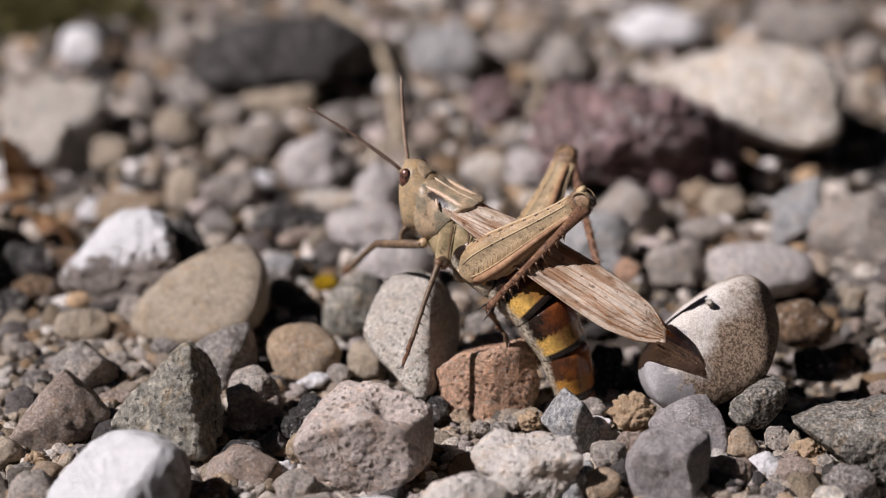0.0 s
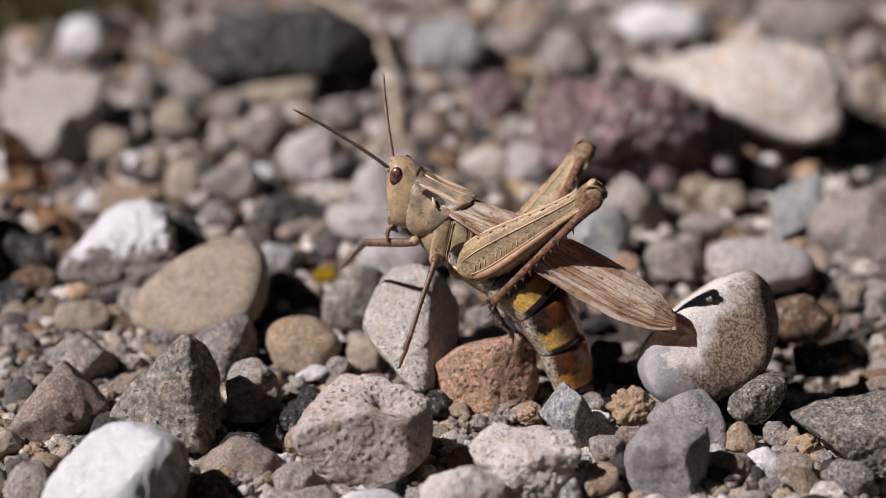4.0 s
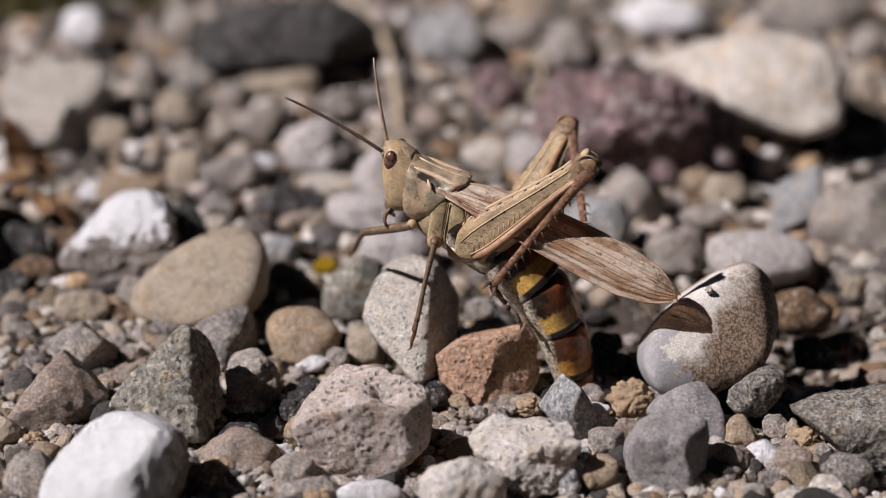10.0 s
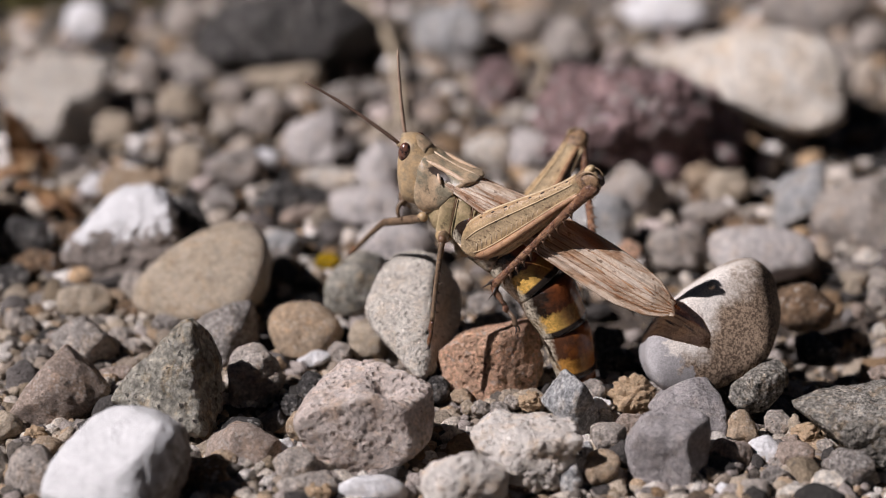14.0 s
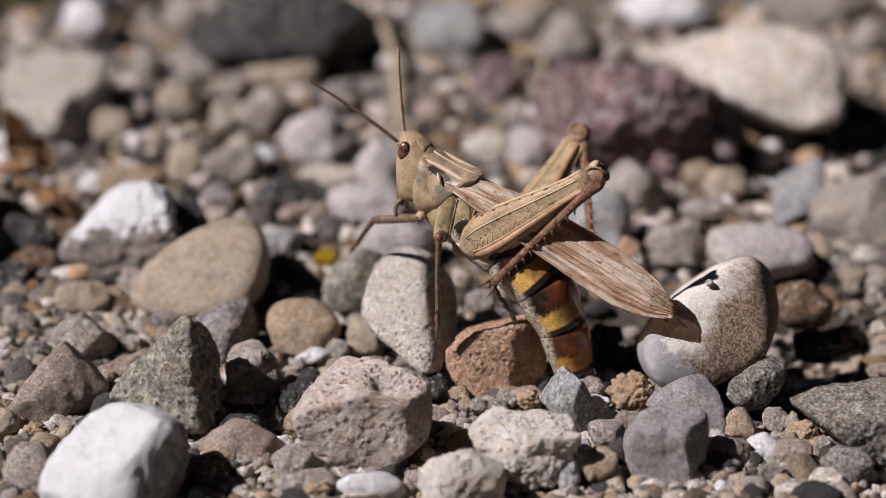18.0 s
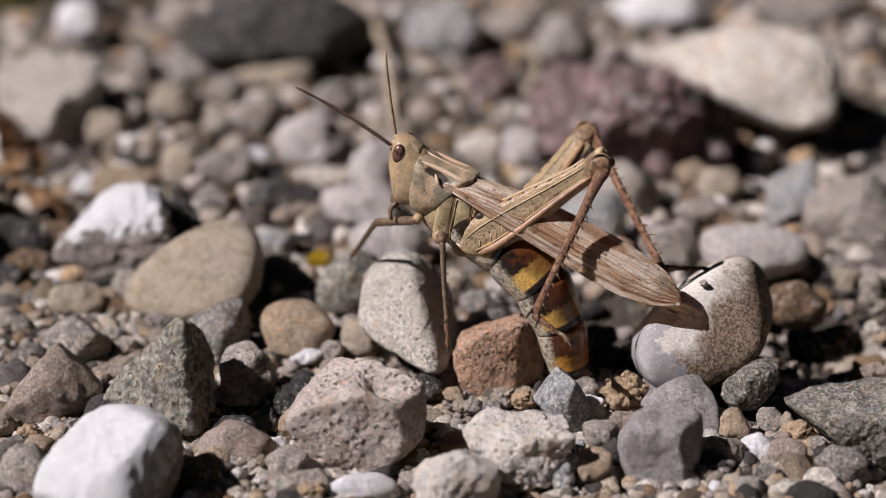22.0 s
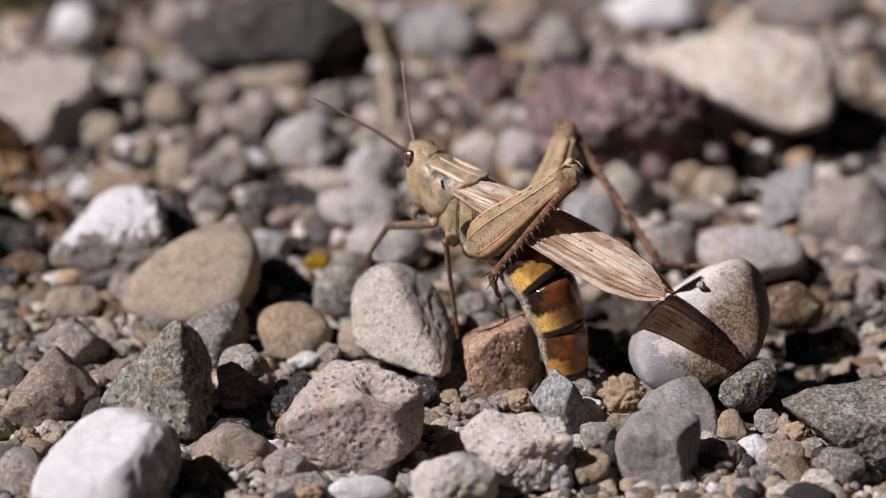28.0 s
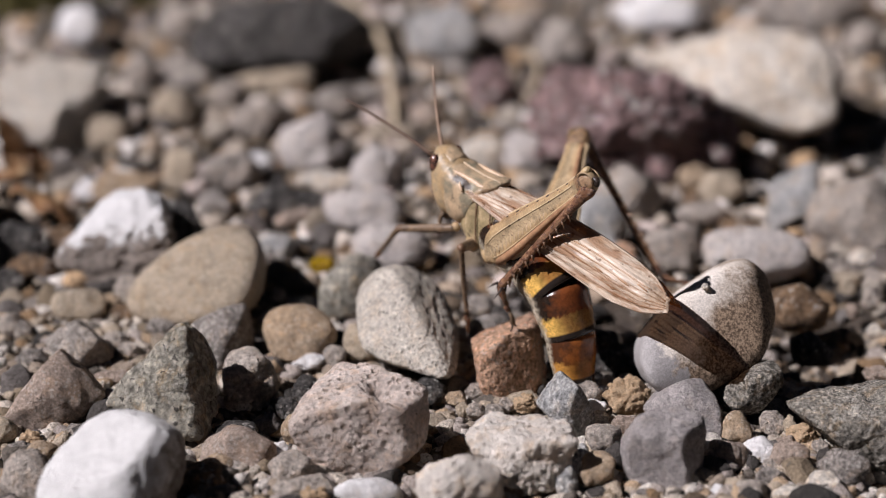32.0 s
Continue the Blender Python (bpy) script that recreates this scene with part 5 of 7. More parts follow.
# ---- the grasshopper: x forward, y to its left, z up; sizes in units of U ----
U = 0.0000405
grasshopper = new("grasshopper")
grasshopper.empty_display_size = 0.003
tagged(grasshopper, "brown mottled grasshopper pushing its banded abdomen into gravel to lay eggs", "grasshopper")


def part(name, bm, material, parent, label=""):
    """One mesh under a thing or a part."""
    me = bpy.data.meshes.new(name)
    bmesh.ops.recalc_face_normals(bm, faces=bm.faces[:])
    bm.to_mesh(me)
    bm.free()
    me.transform(Matrix.Scale(U, 4))
    me.materials.append(MATS[material])
    me.polygons.foreach_set("use_smooth", [True] * len(me.polygons))
    ob = new(name, me)
    ob.parent = parent
    if label:
        tagged(ob, label)
    return ob


def twin(ob, parent, m=None):
    """Another object on the same mesh."""
    c = new(ob.name.split(".")[0], ob.data)
    c.parent = parent
    if m is not None:
        c.matrix_basis = m
    return c


def skin(rings, caps=True):
    """A bmesh over rings of points, all of the same count."""
    bm = bmesh.new()
    rows = [[bm.verts.new(p) for p in ring] for ring in rings]
    k = len(rows[0])
    for a, b in zip(rows, rows[1:]):
        for i in range(k):
            bm.faces.new((a[i], a[(i + 1) % k], b[(i + 1) % k], b[i]))
    if caps:
        bm.faces.new(rows[0][::-1])
        bm.faces.new(rows[-1])
    return bm


def loft(sections, count=28, power=2.3, grow=0.0, seed=3.0):
    """Sections across x: (x, half width, low z, high z, lean of x with height). grow: unevenness."""
    rings = []
    fine = []
    for a, b in zip(sections, sections[1:]):
        for k in range(4):
            t = k / 4
            fine.append([p + (q - p) * t for p, q in zip(a, b)])
    fine.append(list(sections[-1]))
    for _ in range(2):
        fine = [fine[0]] + [[(p + 2 * q + r) / 4 for p, q, r in zip(fine[i - 1], fine[i], fine[i + 1])] for i in range(1, len(fine) - 1)] + [fine[-1]]
    for x, w, lo, hi, lean in fine:
        ring = []
        for i in range(count):
            t = 2 * math.pi * i / count
            c, s = math.cos(t), math.sin(t)
            c, s = math.copysign(abs(c) ** (2 / power), c), math.copysign(abs(s) ** (2 / power), s)
            zz = (lo + hi) / 2 + s * (hi - lo) / 2
            g = 1 + grow * noise.noise(Vector((x * 0.05, c * 2 + seed, s * 2)))
            ring.append((x + lean * s, c * w * g, (lo + hi) / 2 + (zz - (lo + hi) / 2) * g))
        rings.append(ring)
    return skin(rings)


def tube(points, radii, count=10):
    """A round tube along points."""
    pts = [Vector(p) for p in points]
    rings = []
    for i, p in enumerate(pts):
        d = (pts[min(i + 1, len(pts) - 1)] - pts[max(i - 1, 0)]).normalized()
        q = d.to_track_quat("X", "Z").to_matrix()
        r = radii[i] if isinstance(radii, (list, tuple)) else radii
        rings.append([p + q @ Vector((0, math.cos(6.2832 * k / count) * r, math.sin(6.2832 * k / count) * r)) for k in range(count)])
    return skin(rings)


def oval(center, half, m=None, sub=3):
    bm = bmesh.new()
    bmesh.ops.create_icosphere(bm, subdivisions=sub, radius=1.0, matrix=Matrix.Translation(center) @ (m or Matrix()) @ Matrix.Diagonal((*half, 1)))
    return bm


def curve3(a, b, c, steps=10):
    a, b, c = Vector(a), Vector(b), Vector(c)
    return [a.lerp(b, t).lerp(b.lerp(c, t), t) for t in [i / steps for i in range(steps + 1)]]


# head: slanting face, vertex, cheeks
head = part("head", loft([(110, 28, 16, 101, 0), (124, 40, 12, 106, 2), (137, 41, 6, 110, 2), (149, 40, 7, 112, 0), (160, 38, 18, 115, 0), (170, 36, 33, 118, 0), (180, 31, 54, 117, 0), (189, 22, 78, 114, 0), (195, 11, 97, 111, 0)], 40, 2.4, 0.03), "body_tan", grasshopper, "tan slant-faced head")
part("vertex", loft([(146, 20, 100, 112, 0), (168, 19, 104, 118, 0), (186, 14, 98, 116, 0), (200, 5, 100, 108, 0)], 16), "pronotum_brown", head)
part("face_ridge", tube([(197, 0, 104), (190, 0, 80), (182, 0, 56), (168, 0, 32), (156, 0, 16)], [4, 5, 5.5, 5.5, 4], 10), "body_tan", head)
for side in (1, -1):
    eye = part("eye", oval((176, side * 28, 94), (11.0, 10.0, 17.5), Matrix.Rotation(radians(14), 4, "Y")), "eye_brown", head, "glossy dark brown compound eye")
    part("antenna_socket", oval((194, side * 12, 92), (5, 5, 5), None, 2), "body_tan", head)
    part("palp", tube(curve3((146, side * 16, 8), (156, side * 20, -12), (140, side * 22, -22), 5), [4, 4, 4, 3.5, 3, 2.5], 8), "leg_brown", head)
part("labrum", loft([(142, 17, -8, 12, 0), (150, 19, -8, 20, 0), (160, 15, 4, 26, 0)], 18), "leg_brown", head)
part("antenna", tube(curve3((196, 13, 94), (285, 32, 118), (372, 60, 127), 16), [3.2] * 6 + [2.8] * 6 + [2.2] * 4 + [1.4], 8), "antenna_brown", head, "thin dark brown jointed antenna")
part("antenna", tube(curve3((197, -10, 100), (236, -20, 150), (278, -42, 214), 16), [3.2] * 6 + [2.8] * 6 + [2.2] * 4 + [1.4], 8), "antenna_tan", head, "thin pale brown jointed antenna")

# pronotum with side keels, dark patch and pale mark
pronotum = part("pronotum", loft([(142, 37, 60, 108, 2), (133, 43, 24, 109, 2), (118, 45, 10, 108, 0), (102, 45, 10, 107, 0), (88, 44, 18, 109, 0), (77, 45, 30, 110, 0), (68, 43, 66, 112, 0), (58, 37, 90, 114, 0), (47, 18, 104, 114, 0)], 40, 2.6, 0.04), "pronotum_brown", grasshopper, "saddle-shaped brown pronotum")
part("middle_keel", tube([(142, 0, 108), (118, 0, 108), (88, 0, 109), (66, 0, 112), (49, 0, 114)], 1.6, 8), "keel_tan", pronotum)
for side in (1, -1):
    part("side_keel", tube(curve3((137, side * 27, 101.5), (98, side * 23, 104), (53, side * 29, 106), 12), [1.0, 2.2, 3.2, 3.8, 4.2, 4.2, 4.2, 4.2, 4.4, 4.6, 4.4, 3.6, 1.5], 8), "carina_pale", pronotum, "pale pinkish curved keel")
    part("pale_mark", tube(curve3((106, side * 40, 99), (100, side * 45, 95), (92, side * 46, 88), 6), [1.2, 1.8, 2.4, 2.6, 2.6, 2.2, 1.2], 8), "carina_pale", pronotum, "cream bent mark")

# thorax in plates
thorax = part("thorax", loft([(100, 28, 2, 60, 0), (84, 38, -8, 80, 0), (55, 42, -14, 92, 0), (25, 43, -18, 100, 0), (-5, 42, -18, 104, 0), (-35, 38, -14, 104, 0), (-70, 32, -4, 100, 0)], 32, 2.5, 0.03), "thorax_olive", grasshopper, "olive tan thorax")
for side in (1, -1):
    for x0, tilt, w in ((64, 9, 14), (31, 12, 16)):
        part("side_plate", loft([(x0 - w, 2, 4, 74, tilt), (x0 - w * 0.7, 5, -2, 80, tilt), (x0, 6, -6, 84, tilt), (x0 + w * 0.7, 5, -4, 82, tilt), (x0 + w, 2, 4, 76, tilt)], 18, 2.8, 0.08), "thorax_olive", thorax).matrix_basis = Matrix.Translation((0, side * 38.5 * U, 0))
        part("plate_seam", tube(curve3((x0 - w - tilt * 0.8, side * 43, 6), (x0 - w, side * 46, 40), (x0 - w + tilt, side * 43, 80), 8), 1.3, 6), "brown_band", thorax)
    part("fore_coxa", oval((101, side * 33, 9), (9, 8, 9), None, 2), "body_tan", thorax)
    part("mid_coxa", oval((55, side * 36, 2), (14, 12, 15), None, 2), "body_tan", thorax)
    part("hind_coxa", oval((14, side * 38, 2), (17, 13, 15), None, 2), "body_tan", thorax)
    part("ear_opening", oval((8, side * 44, 70), (9, 3.5, 9), Matrix.Rotation(radians(30), 4, "Y"), 2), "dark_spine", thorax, "dark ear opening")
    part("ear_flap", oval((6, side * 46, 58), (5, 4, 12), Matrix.Rotation(radians(35), 4, "Y"), 2), "pale_ridge", thorax)


# fore wings, folded like a roof
def lerp_list(points, t):
    k = min(int(t * (len(points) - 1)), len(points) - 2)
    f = t * (len(points) - 1) - k
    return [p + (q - p) * f for p, q in zip(points[k], points[k + 1])]


TOP = [(84, 12, 98), (20, 5, 118), (-43, 1, 129), (-104, -1, 132), (-183, -2, 134), (-246, -2, 131), (-298, 0, 123), (-334, 6, 105)]
LOW = [(87, 45, 90), (-7, 48, 82), (-62, 48, 78), (-123, 47, 74), (-188, 45, 69), (-244, 42, 66), (-305, 34, 75), (-345, 20, 92)]


def wing_point(t, v, side, out):
    a, b = lerp_list(TOP, t), lerp_list(LOW, t)
    taper = min(1.0, (1 - t) * 6)
    y = a[1] + (b[1] - a[1]) * v ** 0.7 + (9 * math.sin(math.pi * min(v * 1.1, 1)) + (0.14 + 0.16 * t) * math.sin(v * 41 + 2.5 * noise.noise(Vector((v * 4, t * 1.5, 8.1)))) + 1.6 * noise.noise(Vector((t * 14, v * 5, 3.3)))) * taper + out
    frill = 2.6 * noise.noise(Vector((v * 16, 0.5, 1.7))) * (t > 0.97)
    return (a[0] + (b[0] - a[0]) * v + frill, side * y, a[2] + (b[2] - a[2]) * v - (5 if side < 0 else 0))


def wing_sheet(side):
    nu, nv = 60, 80
    rings = []
    for i in range(nu + 1):
        t = i / nu
        ring = [wing_point(t, j / nv, side, 0) for j in range(nv + 1)] + [wing_point(t, j / nv, side, -3.2) for j in range(nv, -1, -1)]
        rings.append(ring)
    return skin(rings)


for side in (1, -1):
    wing = part("forewing", wing_sheet(side), "wing_brown" if side > 0 else "wing_under", grasshopper, "long narrow brown forewing with raised veins, folded along the back")
    for v0, v1, r, t1 in ((0.0, 0.0, 2.0, 0.97), (0.34, 0.22, 1.2, 0.98), (0.47, 0.36, 0.9, 0.98), (0.58, 0.52, 1.1, 0.99), (0.72, 0.64, 0.9, 0.99), (0.84, 0.78, 1.1, 0.97), (1.0, 1.0, 1.8, 0.97)):
        pts = [wing_point(t, v0 + (v1 - v0) * t, side, 0.6) for t in [0.03 + (t1 - 0.03) * k / 24 for k in range(25)]]
        part("vein", tube(pts, r, 6), "wing_brown" if v0 in (0.0, 1.0) else "vein_brown", wing)
    for t, v, s in ((0.2, 0.3, 9), (0.3, 0.52, 12), (0.36, 0.22, 7), (0.45, 0.42, 8), (0.62, 0.5, 12), (0.74, 0.42, 14), (0.83, 0.3, 12), (0.7, 0.68, 9)):
        p = wing_point(t, v, side, 0.2)
        part("wing_spot", oval(p, (s, 0.8, 2.0), Matrix.Rotation(radians(-4), 4, "Y"), 2), "stripe_red", wing, "dark brown wing fleck")

# hind legs: length along x; +z is the lower edge of the thigh
FEMUR = 284.0
PROFILE = [(0.0, 9), (0.03, 20), (0.08, 31), (0.15, 36), (0.22, 37), (0.3, 35.5), (0.4, 32), (0.5, 28), (0.6, 24), (0.7, 20.5), (0.8, 18), (0.87, 18), (0.92, 20.5), (0.96, 21.5), (0.99, 18), (1.01, 9)]


def thigh_height(s):
    for (a, h), (b, k) in zip(PROFILE, PROFILE[1:]):
        if s <= b:
            return h + (k - h) * (s - a) / (b - a)
    return 8


def thigh_side(z):
    """Half width of the thigh at a height, both in parts of its half height."""
    return 0.44 * (1 - abs(z) ** 2.6) ** (1 / 2.6)


def hind_femur(side):
    bm = loft([(s * FEMUR, max(7.0, h * 0.44), -h, h, 0) for s, h in PROFILE], 26, 2.6)
    ob = part("hind_femur", bm, "femur_banded", grasshopper, "stout tan hind thigh with herringbone ridges")
    for sign, mat in ((-1, "pale_ridge"), (1, "pale_ridge")):
        pts = [(s * FEMUR, 0, sign * thigh_height(s)) for s in [0.05 + 0.84 * k / 18 for k in range(19)]]
        part("keel", tube(pts, [4.2 if sign > 0 else 2.4] * 19, 7), mat, ob)
    for face in (1, -1):
        pts = [(s * FEMUR, face * thigh_height(s) * 0.40, thigh_height(s) * 0.60) for s in [0.07 + 0.8 * k / 18 for k in range(19)]]
        part("brown_stripe", tube(pts, [2.0] + [thigh_height(0.07 + 0.8 * k / 18) * 0.17 + 1.2 for k in range(1, 18)] + [1.5], 8), "stripe_red", ob, "red-brown stripe")
        for z in (-0.52, 0.36):
            pts = [(s * FEMUR, face * thigh_height(s) * thigh_side(z), thigh_height(s) * z) for s in [0.07 + 0.78 * k / 18 for k in range(19)]]
            part("side_keel", tube(pts, 1.3, 6), "pale_ridge", ob)
        for k in range(13):
            s = 0.10 + 0.038 * k
            h0, h1 = thigh_height(s), thigh_height(s + 0.03)
            part("herringbone_ridge", tube([((s + 0.03) * FEMUR, face * (h1 * 0.44 - 0.1), -h1 * 0.05), ((s + 0.012) * FEMUR, face * (h1 * 0.438 + 0.1), h1 * 0.14), (s * FEMUR, face * (h0 * 0.428 - 0.1), h0 * 0.33)], [0.5, 0.8, 0.6], 6), "keel_tan", ob)
            part("dark_ridge", tube([((s + 0.03) * FEMUR, face * (h1 * 0.44 - 0.1), -h1 * 0.05), ((s + 0.017) * FEMUR, face * (h1 * 0.437), -h1 * 0.2), ((s + 0.004) * FEMUR, face * (h0 * 0.418 - 0.1), -h0 * 0.42)], [0.6, 0.5, 0.3], 5), "chevron_brown", ob)
        for k in range(8):
            s = 0.2 + 0.085 * k
            part("dark_dot", oval((s * FEMUR, face * (thigh_height(s) * thigh_side(0.46) + 0.3), thigh_height(s) * 0.46), (4.4, 1.3, 1.8), None, 1), "dark_spine", ob)
            s += 0.03
            part("dark_dot", oval((s * FEMUR, face * thigh_height(s) * thigh_side(0.93), -thigh_height(s) * 0.93), (2.2 + 1.4 * (k % 3), 1.2, 1.5), None, 1), "dark_spine", ob)
            if k in (1, 2, 5):
                part("dark_dot", oval((s * FEMUR, face * (thigh_height(s) * thigh_side(0.5) + 1.0), -thigh_height(s) * 0.5), (2.4, 1.0, 1.2), None, 1), "dark_spine", ob)
        part("knee_stain", loft([(0.86 * FEMUR, 5, -12, 12, 0), (0.88 * FEMUR, 8.6, -18.3, 18.3, 0), (0.92 * FEMUR, 9.6, -20.9, 20.9, 0), (0.96 * FEMUR, 10.0, -21.9, 21.9, 0), (0.985 * FEMUR, 8.6, -19, 19, 0), (1.0 * FEMUR, 4, -8, 8, 0)], 16, 2.6), "knee_brown", ob, "brown band before the knee") if face == 1 else None
        part("knee_lobe", oval((0.945 * FEMUR, face * 8, 2), (19, 5, 15), None, 3), "knee_brown", ob, "brown knee lobe")
        part("knee_crescent", tube(curve3((0.93 * FEMUR, face * 10.5, -17), (1.02 * FEMUR, face * 12, -20), (1.02 * FEMUR, face * 8.5, 6), 8), [0.8, 1.2, 1.6, 1.8, 1.8, 1.7, 1.5, 1.2, 0.8], 7), "chevron_brown", ob, "brown knee crescent")
    part("knee_socket", oval((1.0 * FEMUR, 0, 7), (9, 6.5, 10), None, 2), "dark_spine", ob, "dark glossy hollow of the knee")
    part("knee_cap", oval((0.975 * FEMUR, 0, -14), (13, 9, 8), Matrix.Rotation(radians(18), 4, "Y"), 3), "femur_tan", ob, "tan knee cap")
    return ob


def hind_tibia(length):
    k0 = length / 290.0
    sec = [(-6, 5, -8, 8, 0), (0, 9, -13, 12, 0), (10, 11, -14, 13, 0), (24, 9, -10.5, 10, 0), (60, 7, -7.8, 7.5, 0), (150, 6, -6.8, 6.4, 0), (260, 5.8, -6.4, 6, 0), (280, 7.5, -8, 7, 0), (290, 5, -5, 5, 0)]
    sec = [(x * k0, w, lo, hi, lean) for x, w, lo, hi, lean in sec]
    ob = part("hind_tibia", loft(sec, 14), "tibia_red", grasshopper, "reddish brown spiny hind shin")
    first = None
    for row in (1, -1):
        for k in range(11):
            x = (70 + k * 19.5) * k0
            m = pose(x * U, row * 4 * U, -5 * U, row * -28, 0, 0)
            if first is None:
                first = part("spine", tube([(0, 0, 0), (4, 0, -5), (8, 0, -11)], [2.2, 1.6, 0.3], 6), "spine_brown", ob, "black-tipped spine")
                first.matrix_basis = m
            else:
                twin(first, ob, m)
        for z, l in ((-6, 24), (5, 18)):
            part("spur", tube([(284 * k0, row * 5, z), (294 * k0, row * 9, z * 1.6), (284 * k0 + l, row * 12, z * 1.9)], [2.4, 1.8, 0.4], 6), "dark_spine", ob)
    return ob


def tarsus(length, r, name="tarsus"):
    ob = part(name, tube([(0, 0, 0), (length * 0.16, 0, 2), (length * 0.3, 0, 0), (length * 0.36, 0, 1), (length * 0.48, 0, -1)], [r * 1.2, r * 1.4, r * 1.1, r * 0.8, r], 8), "tibia_red", grasshopper, "jointed foot with claws")
    part("foot_joint", tube([(length * 0.46, 0, -1), (length * 0.56, 0, 2), (length * 0.64, 0, 0)], [r * 0.8, r * 1.25, r * 0.8], 8), "tibia_red", ob)
    part("last_joint", tube([(length * 0.62, 0, 0), (length * 0.8, 0, -3), (length * 0.92, 0, 0), (length, 0, 1)], [r * 0.7, r * 0.8, r * 1.1, r * 0.8], 8), "leg_brown", ob)
    for s in (1, -1):
        part("claw", tube(curve3((length * 0.98, s * 2, 1), (length * 1.08, s * 6, -1), (length * 1.12, s * 7, 7), 5), [1.8, 1.7, 1.5, 1.2, 0.8, 0.3], 6), "dark_spine", ob)
    return ob


def slim_leg(name, a, ra, b, rb, label):
    """Thigh and shin of a fore or middle leg."""
    fem = part(name + "_femur", loft([(0, ra * 0.8, -ra * 0.9, ra * 0.9, 0), (a * 0.25, ra, -ra * 1.15, ra * 1.15, 0), (a * 0.7, ra * 0.85, -ra, ra, 0), (a * 0.94, ra * 0.8, -ra, ra, 0), (a, ra * 0.7, -ra * 0.7, ra * 0.7, 0)], 14), "leg_brown", grasshopper, label)
    part("knee", oval((a * 0.97, 0, 0), (ra, ra * 0.86, ra), None, 2), "brown_band", fem)
    shin = b * 0.76
    tib = part(name + "_tibia", tube([(0, 0, 0), (shin * 0.06, 0, 0), (shin * 0.5, 0, 1), (shin * 0.95, 0, 0), (shin, 0, 0)], [rb * 1.2, rb * 1.3, rb, rb, rb * 1.2], 10), "leg_brown", grasshopper)
    for k in range(5):
        for s in (1, -1):
            part("bristle", tube([(shin * (0.4 + 0.12 * k), s * rb * 0.5, -rb * 0.6), (shin * (0.4 + 0.12 * k) + 3, s * rb, -rb * 2.2)], [0.9, 0.3], 5), "dark_spine", tib)
    part("foot", tube([(shin, 0, 0), (shin + b * 0.08, 0, 1), (shin + b * 0.12, 0, -1), (shin + b * 0.19, 0, 1), (b, 0, 0)], [rb * 0.9, rb * 1.2, rb * 0.8, rb * 0.9, rb * 0.6], 8), "tibia_red", tib)
    for s in (1, -1):
        part("claw", tube([(b * 0.99, s, 0), (b * 1.03, s * 4, 0), (b * 1.05, s * 5, 4)], [1.4, 1.1, 0.3], 5), "dark_spine", tib)
    return fem, tib


near_femur, near_tibia, near_tarsus = hind_femur(1), hind_tibia(262.0), tarsus(78.0, 4.6)
far_femur, far_tibia, far_tarsus = hind_femur(-1), hind_tibia(290.0), tarsus(86.0, 4.6)
mid_femur, mid_tibia = slim_leg("mid", 60.0, 8.4, 178.0, 4.0, "short brown middle thigh")
fore_femur, fore_tibia = slim_leg("fore", 118.0, 7.0, 150.0, 4.2, "slim brown fore thigh")
# the far fore and middle legs, tucked under the body
for name, hip, knee, foot in (("mid", (54, -36, 2), (30, -70, 4), (-10, -150, -90)), ("fore", (100, -34, 8), (98, -84, 6), (70, -150, -70))):
    a, b = (Vector(knee) - Vector(hip)).length, (Vector(foot) - Vector(knee)).length
    fem, tib = slim_leg(name, a, 8.0, b, 4.6, "brown leg on the far side")
    fem.matrix_basis = Matrix.Translation(Vector(hip) * U) @ (Vector(knee) - Vector(hip)).to_track_quat("X", "Z").to_matrix().to_4x4()
    tib.matrix_basis = Matrix.Translation(Vector(knee) * U) @ (Vector(foot) - Vector(knee)).to_track_quat("X", "Z").to_matrix().to_4x4()

# abdomen: rings that slide into each other, the hind end in the ground
abdomen = []
WIDTHS = [50, 54, 51, 43, 34, 23]
for k in range(5):
    a, b = WIDTHS[k], WIDTHS[k + 1]
    c = (a + b) / 2 + 2
    sec = [(-5, a * 0.86, -a * 0.86, a * 0.86, 0), (5, a * 0.985, -a * 0.985, a * 0.985, 0), (38, c, -c, c, 0), (68, b + 0.9, -b - 0.9, b + 0.9, 0), (79, b + 0.5, -b - 0.5, b + 0.5, 0), (83, b - 1.5, -b + 1.5, b - 1.5, 0)]
    abdomen.append(part("abdomen_ring", loft(sec, 36, 2.1), "abdomen_dark" if k < 3 else "abdomen_orange", grasshopper, "glossy black, brown and yellow banded abdomen ring" if k < 3 else "glossy orange-brown abdomen ring"))


